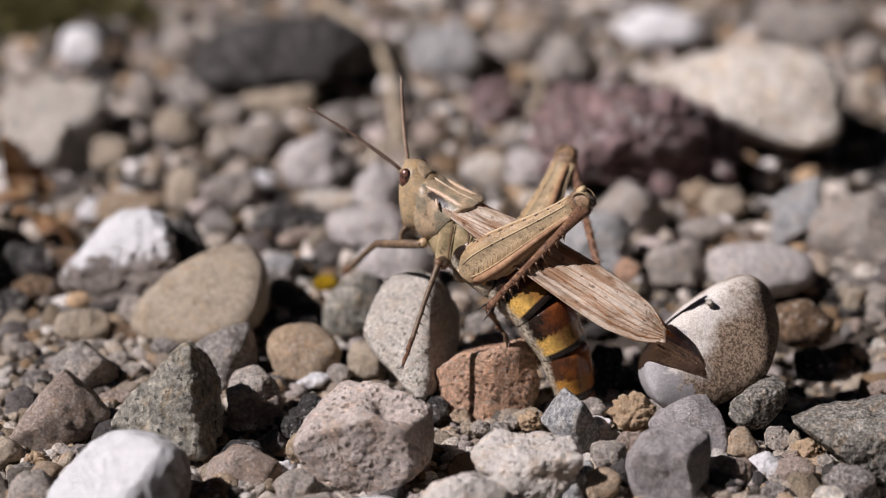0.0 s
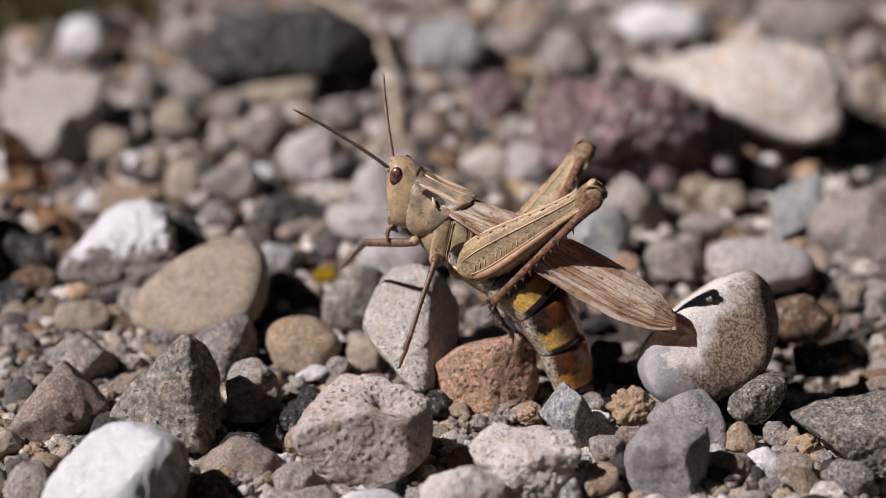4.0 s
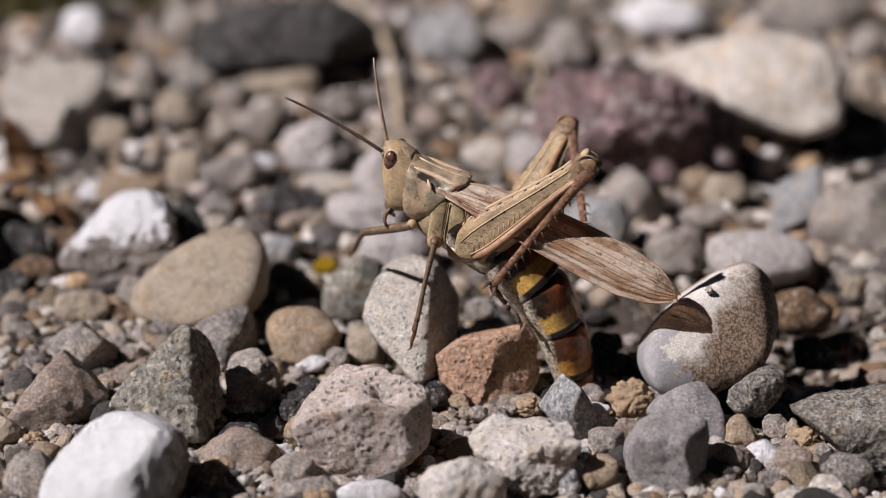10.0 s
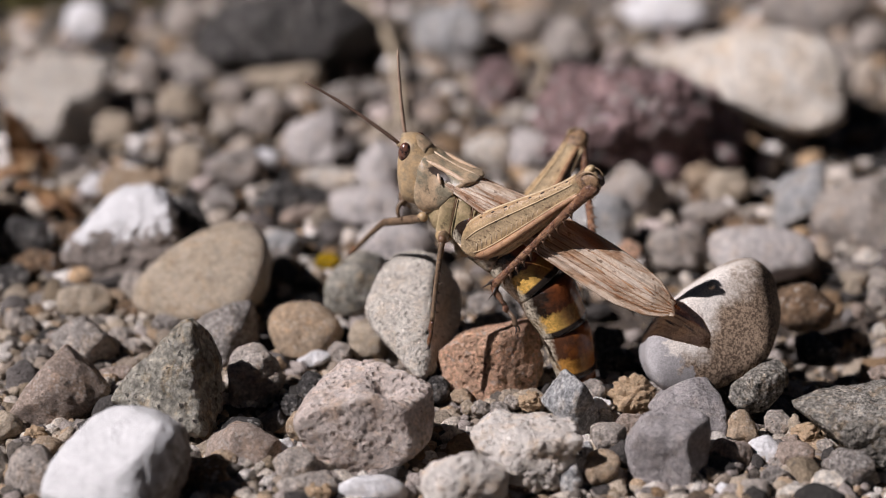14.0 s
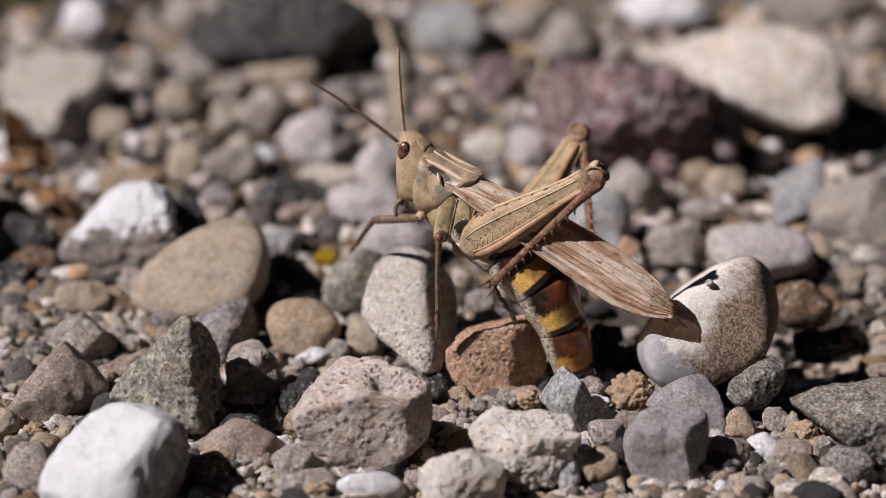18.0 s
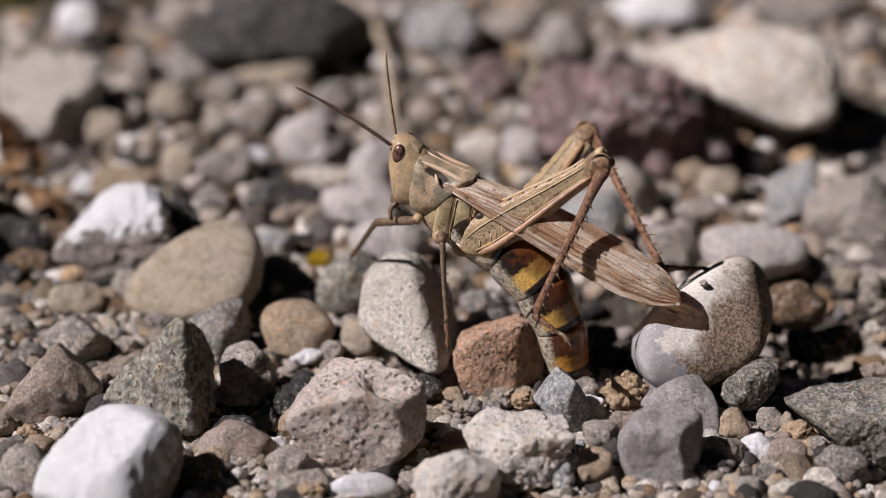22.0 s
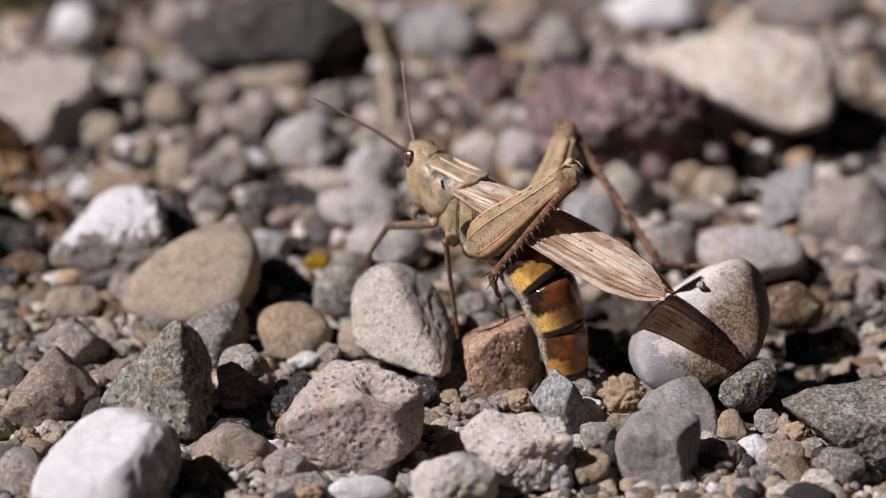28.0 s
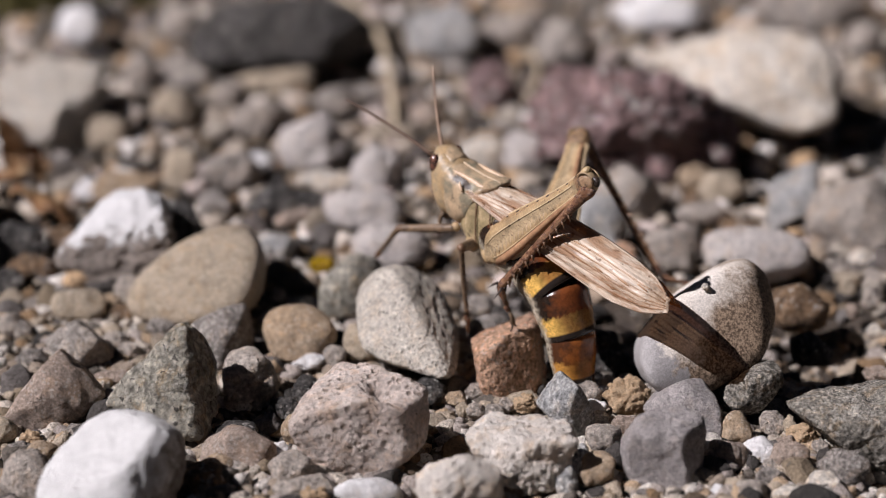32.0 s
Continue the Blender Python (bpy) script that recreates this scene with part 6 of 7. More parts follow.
# ---- what moves ----
def motions():
    walk(grasshopper, [
        (0, pose(0.002621, -0.009034, 0.009321, 1.15, -22.17, 148.85)),
        (1, pose(0.002625, -0.009192, 0.009416, 0.84, -22.97, 151.17)),
        (2, pose(0.002486, -0.010566, 0.009734, -1.10, -24.99, 161.46)),
        (3, pose(0.002339, -0.010664, 0.009791, -1.06, -25.41, 163.43)),
        (6, pose(0.001666, -0.010614, 0.010200, -1.49, -23.92, 164.19)),
        (7, pose(0.001749, -0.010763, 0.010221, -2.34, -24.92, 163.80)),
        (8, pose(0.001909, -0.010597, 0.010170, -2.34, -24.46, 163.51)),
        (9, pose(0.001833, -0.010829, 0.010363, -2.63, -24.20, 164.46)),
        (10, pose(0.001977, -0.010558, 0.010605, -1.90, -22.44, 164.20)),
        (11, pose(0.001894, -0.010322, 0.010042, -1.68, -25.54, 160.91)),
        (12, pose(0.001887, -0.010115, 0.010146, -1.35, -24.94, 159.33)),
        (13, pose(0.002337, -0.009749, 0.009922, -0.79, -24.64, 156.15)),
        (14, pose(0.002448, -0.009700, 0.010077, -0.58, -23.87, 155.48)),
        (17, pose(0.002548, -0.009444, 0.010319, 0.16, -21.30, 154.64)),
        (18, pose(0.002403, -0.009782, 0.009904, 0.36, -24.89, 156.38)),
        (19, pose(0.002504, -0.010053, 0.009917, 0.32, -25.46, 159.10)),
        (20, pose(0.002273, -0.010367, 0.010153, 0.21, -24.63, 162.78)),
        (21, pose(0.002427, -0.010472, 0.010183, -0.34, -24.51, 163.80)),
        (22, pose(0.002663, -0.010548, 0.010352, -0.80, -24.36, 163.77)),
        (23, pose(0.002772, -0.010530, 0.010303, -0.95, -23.62, 163.65)),
        (24, pose(0.002720, -0.010242, 0.010056, -1.06, -24.03, 160.23)),
        (25, pose(0.002954, -0.009358, 0.009900, -0.65, -17.18, 153.80)),
        (28, pose(0.003990, -0.008336, 0.009415, -0.98, -14.49, 142.89)),
        (29, pose(0.004432, -0.008107, 0.009265, -1.30, -13.07, 139.96)),
        (30, pose(0.004758, -0.007910, 0.008861, -0.66, -13.35, 137.46)),
        (31, pose(0.004757, -0.007912, 0.008794, -0.44, -14.75, 137.00)),
        (32, pose(0.005007, -0.007815, 0.008870, -0.76, -14.15, 135.98)),
    ])
    walk(near_femur, [
        (0, pose(0.000405, 0.001862, 0.000243, 175.28, -59.47, -174.52)),
        (1, pose(0.000405, 0.001862, 0.000243, 173.97, -59.35, -173.00)),
        (2, pose(0.000405, 0.001862, 0.000243, 175.72, -58.13, -174.96)),
        (3, pose(0.000405, 0.001862, 0.000243, 177.30, -59.54, -176.87)),
        (6, pose(0.000405, 0.001862, 0.000243, 176.98, -60.89, -176.54)),
        (7, pose(0.000405, 0.001862, 0.000243, 175.11, -59.26, -174.31)),
        (8, pose(0.000405, 0.001862, 0.000243, 175.20, -60.06, -174.46)),
        (9, pose(0.000405, 0.001862, 0.000243, 171.86, -59.59, -170.58)),
        (10, pose(0.000405, 0.001862, 0.000243, 171.46, -61.30, -170.28)),
        (11, pose(0.000405, 0.001862, 0.000243, 178.18, -60.82, -177.92)),
        (12, pose(0.000405, 0.001862, 0.000243, -176.96, -61.50, 176.54)),
        (13, pose(0.000405, 0.001862, 0.000243, -176.96, -60.02, 176.49)),
        (14, pose(0.000405, 0.001862, 0.000243, 179.70, -59.23, -179.65)),
        (17, pose(0.000405, 0.001862, 0.000243, 170.13, -59.54, -168.59)),
        (18, pose(0.000405, 0.001862, 0.000243, 172.11, -59.60, -170.87)),
        (19, pose(0.000405, 0.001862, 0.000243, 169.53, -60.21, -167.97)),
        (20, pose(0.000405, 0.001862, 0.000243, 170.38, -60.31, -168.96)),
        (21, pose(0.000405, 0.001862, 0.000243, 166.61, -59.88, -164.61)),
        (22, pose(0.000405, 0.001862, 0.000243, 162.31, -58.73, -159.53)),
        (23, pose(0.000405, 0.001862, 0.000243, 168.94, -61.04, -167.41)),
        (24, pose(0.000405, 0.001862, 0.000243, 168.95, -61.24, -167.44)),
        (25, pose(0.000405, 0.001862, 0.000243, 165.06, -60.10, -162.89)),
        (28, pose(0.000405, 0.001862, 0.000243, 179.49, -56.78, -179.39)),
        (29, pose(0.000405, 0.001862, 0.000243, 178.01, -56.04, -177.60)),
        (30, pose(0.000405, 0.001862, 0.000243, 176.16, -56.13, -175.38)),
        (31, pose(0.000405, 0.001862, 0.000243, 176.24, -55.02, -175.41)),
        (32, pose(0.000405, 0.001862, 0.000243, 174.22, -55.61, -173.00)),
    ])
    walk(near_tibia, [
        (0, pose(-0.005509, 0.001505, 0.009546, 13.13, 72.03, 13.78)),
        (1, pose(-0.005512, 0.001348, 0.009534, 18.10, 70.55, 19.12)),
        (2, pose(-0.005741, 0.001529, 0.009407, 7.65, 72.03, 8.04)),
        (3, pose(-0.005515, 0.001744, 0.009553, 8.98, 72.77, 9.39)),
        (6, pose(-0.005278, 0.001725, 0.009688, 9.87, 74.88, 10.22)),
        (7, pose(-0.005542, 0.001480, 0.009525, 18.27, 73.48, 19.00)),
        (8, pose(-0.005406, 0.001509, 0.009606, 17.60, 73.95, 18.27)),
        (9, pose(-0.005436, 0.001110, 0.009559, 17.58, 74.44, 18.21)),
        (10, pose(-0.005136, 0.001130, 0.009728, 26.90, 74.07, 27.81)),
        (11, pose(-0.005297, 0.001859, 0.009681, 7.48, 75.35, 7.73)),
        (12, pose(-0.005172, 0.002393, 0.009747, -1.13, 76.53, -1.16)),
        (13, pose(-0.005429, 0.002414, 0.009602, 4.39, 74.25, 4.56)),
        (14, pose(-0.005577, 0.002026, 0.009522, 6.62, 73.20, 6.91)),
        (17, pose(-0.005408, 0.000909, 0.009553, 18.92, 72.38, 19.78)),
        (18, pose(-0.005439, 0.001139, 0.009560, 21.23, 72.57, 22.16)),
        (19, pose(-0.005283, 0.000872, 0.009620, 19.96, 73.44, 20.75)),
        (20, pose(-0.005284, 0.000972, 0.009631, 22.68, 74.17, 23.48)),
        (21, pose(-0.005258, 0.000531, 0.009588, 29.83, 72.93, 30.96)),
        (22, pose(-0.005286, -0.000025, 0.009470, 97.68, 62.28, 96.81)),
        (23, pose(-0.005129, 0.000848, 0.009702, 108.04, 61.49, 105.97)),
        (24, pose(-0.005095, 0.000859, 0.009722, 115.27, 59.41, 112.11)),
        (25, pose(-0.005173, 0.000376, 0.009610, 118.94, 59.84, 115.55)),
        (28, pose(-0.005993, 0.001995, 0.009261, 2.33, 66.68, 2.54)),
        (29, pose(-0.006111, 0.001793, 0.009179, 11.21, 65.30, 12.30)),
        (30, pose(-0.006081, 0.001547, 0.009189, 11.50, 64.93, 12.66)),
        (31, pose(-0.006265, 0.001535, 0.009063, 13.28, 64.40, 14.66)),
        (32, pose(-0.006141, 0.001271, 0.009130, 20.18, 64.69, 22.13)),
    ])
    walk(near_tarsus, [
        (0, pose(-0.002331, 0.002285, -0.000543, -153.45, 45.56, -145.02)),
        (1, pose(-0.002175, 0.002506, -0.000467, -172.66, 41.23, -168.94)),
        (2, pose(-0.002501, 0.001987, -0.000682, -159.16, 43.15, -150.90)),
        (3, pose(-0.002415, 0.002256, -0.000577, -159.68, 40.02, -150.07)),
        (6, pose(-0.002555, 0.002216, -0.000552, -172.19, 35.75, -166.79)),
        (7, pose(-0.002691, 0.002462, -0.000644, -163.00, 37.94, -153.56)),
        (8, pose(-0.002622, 0.002428, -0.000587, -174.53, 29.46, -168.98)),
        (9, pose(-0.002733, 0.001999, -0.000659, 176.38, 20.52, 169.76)),
        (10, pose(-0.002562, 0.002488, -0.000471, -179.05, 29.76, -178.09)),
        (11, pose(-0.002639, 0.002220, -0.000581, -164.29, 37.84, -155.38)),
        (12, pose(-0.002702, 0.002343, -0.000568, -158.29, 37.76, -146.96)),
        (13, pose(-0.002559, 0.002643, -0.000606, -158.53, 38.91, -147.94)),
        (14, pose(-0.002533, 0.002395, -0.000632, 176.28, 27.96, 172.10)),
        (17, pose(-0.002388, 0.001996, -0.000556, 176.73, 30.17, 173.51)),
        (18, pose(-0.002496, 0.002337, -0.000560, -167.77, 36.25, -159.86)),
        (19, pose(-0.002455, 0.001943, -0.000546, -168.24, 38.73, -161.60)),
        (20, pose(-0.002630, 0.002125, -0.000573, -169.21, 39.18, -163.22)),
        (21, pose(-0.002588, 0.002133, -0.000552, 179.34, 28.46, 178.62)),
        (22, pose(-0.005871, 0.004874, 0.000080, -179.72, -0.75, 159.52)),
        (23, pose(-0.006522, 0.005716, 0.000382, -179.78, -1.00, 167.29)),
        (24, pose(-0.007127, 0.005860, 0.000592, 178.41, 5.00, 162.32)),
        (25, pose(-0.007471, 0.005185, 0.000439, 178.09, 4.89, 158.67)),
        (28, pose(-0.001798, 0.002181, -0.000478, -167.41, 57.82, -165.21)),
        (29, pose(-0.001781, 0.002738, -0.000457, -150.81, 62.94, -147.90)),
        (30, pose(-0.001696, 0.002531, -0.000418, -149.51, 62.59, -146.45)),
        (31, pose(-0.001832, 0.002695, -0.000502, -147.79, 64.73, -145.13)),
        (32, pose(-0.001940, 0.002980, -0.000458, -147.57, 62.56, -144.40)),
    ])
    walk(far_femur, [
        (0, pose(-0.001459, -0.002367, 0.000044, 71.17, -24.97, -72.23)),
        (1, pose(-0.001515, -0.002275, 0.000012, 71.98, -26.78, -75.70)),
        (2, pose(-0.001616, -0.001816, -0.000237, 79.58, -36.06, -94.63)),
        (3, pose(-0.001612, -0.001794, -0.000261, 79.61, -40.06, -96.97)),
        (6, pose(-0.001618, -0.001837, -0.000223, 77.26, -37.94, -94.27)),
        (7, pose(-0.001615, -0.001805, -0.000242, 77.47, -34.53, -94.62)),
        (8, pose(-0.001619, -0.001852, -0.000211, 76.29, -35.49, -92.94)),
        (9, pose(-0.001619, -0.001837, -0.000220, 75.93, -34.55, -93.30)),
        (10, pose(-0.001620, -0.001910, -0.000169, 74.28, -35.53, -90.51)),
        (11, pose(-0.001619, -0.001921, -0.000168, 74.50, -30.64, -89.13)),
        (12, pose(-0.001610, -0.002001, -0.000129, 73.07, -27.94, -85.76)),
        (13, pose(-0.001599, -0.002055, -0.000107, 74.21, -26.31, -83.66)),
        (14, pose(-0.001596, -0.002066, -0.000107, 74.86, -25.04, -83.14)),
        (17, pose(-0.001569, -0.002158, -0.000023, 73.55, -30.94, -80.13)),
        (18, pose(-0.001601, -0.002049, -0.000093, 74.12, -30.37, -84.29)),
        (19, pose(-0.001618, -0.001945, -0.000148, 75.59, -33.99, -88.80)),
        (20, pose(-0.001621, -0.001874, -0.000194, 76.45, -38.69, -92.78)),
        (21, pose(-0.001617, -0.001832, -0.000227, 77.32, -38.17, -94.58)),
        (22, pose(-0.001610, -0.001782, -0.000266, 79.43, -37.76, -96.70)),
        (23, pose(-0.001613, -0.001792, -0.000256, 79.33, -37.11, -96.02)),
        (24, pose(-0.001620, -0.001879, -0.000193, 77.35, -30.71, -90.70)),
        (25, pose(-0.001553, -0.002198, -0.000018, 75.44, -28.37, -78.62)),
        (28, pose(-0.001298, -0.002553, 0.000071, 74.81, -19.78, -64.94)),
        (29, pose(-0.001148, -0.002665, 0.000109, 73.27, -18.48, -59.51)),
        (30, pose(-0.001094, -0.002696, 0.000122, 73.84, -18.21, -57.72)),
        (31, pose(-0.001107, -0.002692, 0.000081, 74.35, -16.22, -58.28)),
        (32, pose(-0.001047, -0.002722, 0.000116, 73.69, -17.12, -56.27)),
    ])
    walk(far_tibia, [
        (0, pose(0.001723, -0.012292, 0.004897, 164.10, 22.02, 142.77)),
        (1, pose(0.001021, -0.012221, 0.005193, 161.69, 22.41, 139.04)),
        (2, pose(-0.002366, -0.011080, 0.006531, 100.11, 31.93, 95.39)),
        (3, pose(-0.002680, -0.010529, 0.007139, 98.41, 32.52, 94.54)),
        (6, pose(-0.002292, -0.010879, 0.006846, 110.16, 33.21, 101.37)),
        (7, pose(-0.002377, -0.011247, 0.006274, 142.81, 24.75, 118.90)),
        (8, pose(-0.002099, -0.011201, 0.006464, 145.16, 24.38, 120.67)),
        (9, pose(-0.002163, -0.011291, 0.006300, 146.76, 23.82, 121.64)),
        (10, pose(-0.001702, -0.011266, 0.006513, 148.01, 24.68, 123.76)),
        (11, pose(-0.001469, -0.011811, 0.005692, 150.95, 23.18, 125.32)),
        (12, pose(-0.000857, -0.012131, 0.005257, 154.29, 22.73, 128.74)),
        (13, pose(-0.000460, -0.012298, 0.004989, 156.43, 22.56, 131.33)),
        (14, pose(-0.000351, -0.012408, 0.004759, 156.10, 23.18, 131.62)),
        (17, pose(0.000122, -0.011874, 0.005889, 153.86, 25.42, 131.18)),
        (18, pose(-0.000614, -0.011919, 0.005721, 153.43, 24.07, 129.20)),
        (19, pose(-0.001419, -0.011476, 0.006278, 148.26, 25.21, 124.55)),
        (20, pose(-0.002056, -0.010838, 0.006994, 145.78, 25.94, 122.74)),
        (21, pose(-0.002339, -0.010842, 0.006878, 150.15, 24.14, 125.48)),
        (22, pose(-0.002672, -0.010810, 0.006775, 167.10, 18.01, 143.47)),
        (23, pose(-0.002574, -0.010911, 0.006680, 167.93, 17.30, 144.28)),
        (24, pose(-0.001739, -0.011763, 0.005680, 170.77, 16.22, 149.79)),
        (25, pose(0.000445, -0.012115, 0.005445, 173.45, 23.59, 164.00)),
        (28, pose(0.003284, -0.012354, 0.003961, 177.77, 29.72, 175.51)),
        (29, pose(0.004386, -0.012061, 0.003753, -177.38, 35.99, -175.54)),
        (30, pose(0.004740, -0.011929, 0.003714, -177.07, 37.42, -175.19)),
        (31, pose(0.004697, -0.012083, 0.003292, 178.68, 32.90, 177.56)),
        (32, pose(0.005054, -0.011860, 0.003500, -177.58, 38.39, -176.11)),
    ])
    walk(far_tarsus, [
        (0, pose(-0.006943, -0.005708, 0.000495, -168.46, 24.09, -153.43)),
        (1, pose(-0.007176, -0.005107, 0.000718, -168.46, 24.09, -153.43)),
        (2, pose(-0.003302, -0.001160, 0.000322, -168.46, 24.09, -153.43)),
        (3, pose(-0.003464, -0.000661, 0.000827, -168.46, 24.09, -153.43)),
        (6, pose(-0.004228, -0.001249, 0.000417, -168.46, 24.09, -153.43)),
        (7, pose(-0.007529, -0.001913, 0.001358, -168.46, 24.09, -153.43)),
        (8, pose(-0.007554, -0.002004, 0.001618, -168.46, 24.09, -153.43)),
        (9, pose(-0.007797, -0.002148, 0.001558, -168.46, 24.09, -153.43)),
        (10, pose(-0.007631, -0.002397, 0.001611, -168.46, 24.09, -153.43)),
        (11, pose(-0.007708, -0.003005, 0.001071, -168.46, 24.09, -153.43)),
        (12, pose(-0.007633, -0.003685, 0.000721, -168.46, 24.09, -153.43)),
        (13, pose(-0.007620, -0.004158, 0.000485, -168.46, 24.09, -153.43)),
        (14, pose(-0.007518, -0.004340, 0.000137, -168.46, 24.09, -153.43)),
        (17, pose(-0.006860, -0.003893, 0.000849, -168.46, 24.09, -153.43)),
        (18, pose(-0.007389, -0.003612, 0.000933, -168.46, 24.09, -153.43)),
        (19, pose(-0.007444, -0.002728, 0.001278, -168.46, 24.09, -153.43)),
        (20, pose(-0.007765, -0.001957, 0.001859, -168.46, 24.09, -153.43)),
        (21, pose(-0.008558, -0.002119, 0.002076, -168.46, 24.09, -153.43)),
        (22, pose(-0.011644, -0.004164, 0.003145, 175.96, -22.70, -169.62)),
        (23, pose(-0.011674, -0.004366, 0.003188, 174.70, -25.27, -167.74)),
        (24, pose(-0.011481, -0.006092, 0.002401, 176.07, -18.53, -167.80)),
        (25, pose(-0.009897, -0.009149, 0.000747, 171.57, -20.29, -156.85)),
        (28, pose(-0.006880, -0.011556, -0.001859, 176.22, -6.99, -151.51)),
        (29, pose(-0.005084, -0.012799, -0.003146, 178.93, -1.89, -150.51)),
        (30, pose(-0.004552, -0.012711, -0.003419, 178.22, -2.83, -147.87)),
        (31, pose(-0.005152, -0.011664, -0.003085, 179.09, -1.50, -148.83)),
        (32, pose(-0.004127, -0.012484, -0.003791, -179.88, 0.20, -148.40)),
    ])
    walk(mid_femur, [
        (0, pose(0.002186, 0.001457, 0.000162, -122.20, -23.72, 104.22)),
        (1, pose(0.002186, 0.001457, 0.000162, -113.01, -20.83, 98.59)),
        (2, pose(0.002186, 0.001457, 0.000162, -94.52, -20.30, 91.57)),
        (3, pose(0.002186, 0.001457, 0.000162, -97.84, -23.03, 93.08)),
        (6, pose(0.002186, 0.001457, 0.000162, -99.50, -21.45, 93.50)),
        (7, pose(0.002186, 0.001457, 0.000162, -104.24, -24.64, 96.04)),
        (8, pose(0.002186, 0.001457, 0.000162, -99.10, -21.96, 93.43)),
        (9, pose(0.002186, 0.001457, 0.000162, -110.96, -19.73, 97.37)),
        (10, pose(0.002186, 0.001457, 0.000162, -103.84, -24.08, 95.74)),
        (11, pose(0.002186, 0.001457, 0.000162, -114.40, -20.14, 98.88)),
        (12, pose(0.002186, 0.001457, 0.000162, -118.02, -24.52, 102.45)),
        (13, pose(0.002186, 0.001457, 0.000162, -130.94, -20.20, 106.67)),
        (14, pose(0.002186, 0.001457, 0.000162, -124.25, -21.59, 104.07)),
        (17, pose(0.002186, 0.001457, 0.000162, -124.09, -18.89, 102.35)),
        (18, pose(0.002186, 0.001457, 0.000162, -112.77, -22.03, 98.95)),
        (19, pose(0.002186, 0.001457, 0.000162, -112.56, -21.47, 98.65)),
        (20, pose(0.002186, 0.001457, 0.000162, -99.01, -22.22, 93.43)),
        (21, pose(0.002186, 0.001457, 0.000162, -101.56, -22.40, 94.46)),
        (22, pose(0.002186, 0.001457, 0.000162, -116.29, -21.33, 100.19)),
        (23, pose(0.002186, 0.001457, 0.000162, -113.94, -22.79, 99.76)),
        (24, pose(0.002186, 0.001457, 0.000162, -127.04, -20.82, 105.02)),
        (25, pose(0.002186, 0.001457, 0.000162, -131.27, -21.36, 107.72)),
        (28, pose(0.002186, 0.001457, 0.000162, -134.56, -20.81, 109.28)),
        (29, pose(0.002186, 0.001457, 0.000162, -128.50, -20.05, 105.25)),
        (30, pose(0.002186, 0.001457, 0.000162, -128.54, -22.21, 106.76)),
        (31, pose(0.002186, 0.001457, 0.000162, -133.19, -20.65, 108.32)),
        (32, pose(0.002186, 0.001457, 0.000162, -137.29, -18.14, 108.64)),
    ])
    walk(mid_tibia, [
        (0, pose(0.001640, 0.003613, 0.001139, 120.13, 56.58, 115.84)),
        (1, pose(0.001847, 0.003702, 0.001026, 120.68, 56.69, 116.38)),
        (2, pose(0.002124, 0.003735, 0.001005, 114.66, 57.93, 111.26)),
        (3, pose(0.002066, 0.003690, 0.001112, 112.49, 58.69, 109.48)),
        (6, pose(0.002048, 0.003714, 0.001050, 118.64, 58.00, 114.85)),
        (7, pose(0.001954, 0.003653, 0.001175, 118.98, 56.78, 114.86)),
        (8, pose(0.002051, 0.003706, 0.001070, 127.33, 68.86, 125.42)),
        (9, pose(0.001893, 0.003725, 0.000982, 127.67, 71.92, 126.28)),
        (10, pose(0.001964, 0.003664, 0.001153, 133.99, 71.95, 132.54)),
        (11, pose(0.001834, 0.003710, 0.000998, 152.22, 74.76, 151.36)),
        (12, pose(0.001710, 0.003615, 0.001170, 133.75, 62.66, 130.38)),
        (13, pose(0.001532, 0.003641, 0.001001, 152.74, 71.16, 151.43)),
        (14, pose(0.001637, 0.003648, 0.001056, 149.10, 63.68, 146.27)),
        (17, pose(0.001694, 0.003702, 0.000948, 168.24, 66.22, 167.18)),
        (18, pose(0.001836, 0.003682, 0.001073, -176.65, 66.38, -176.35)),
        (19, pose(0.001846, 0.003692, 0.001051, -163.65, 66.10, -162.21)),
        (20, pose(0.002052, 0.003702, 0.001080, -174.20, 63.86, -173.54)),
        (21, pose(0.002012, 0.003696, 0.001087, 179.03, 62.70, 178.90)),
        (22, pose(0.001786, 0.003684, 0.001046, 158.57, 55.64, 154.58)),
        (23, pose(0.001806, 0.003664, 0.001103, -168.04, 64.69, -166.81)),
        (24, pose(0.001598, 0.003650, 0.001025, -174.08, 63.07, -173.36)),
        (25, pose(0.001497, 0.003612, 0.001046, -148.01, 67.63, -145.96)),
        (28, pose(0.001436, 0.003601, 0.001025, -157.90, 71.83, -156.86)),
        (29, pose(0.001586, 0.003659, 0.000995, -148.09, 73.18, -146.95)),
        (30, pose(0.001538, 0.003611, 0.001080, -136.26, 75.75, -135.37)),
        (31, pose(0.001472, 0.003615, 0.001018, -139.26, 74.94, -138.26)),
        (32, pose(0.001448, 0.003644, 0.000918, -125.59, 76.08, -124.79)),
    ])
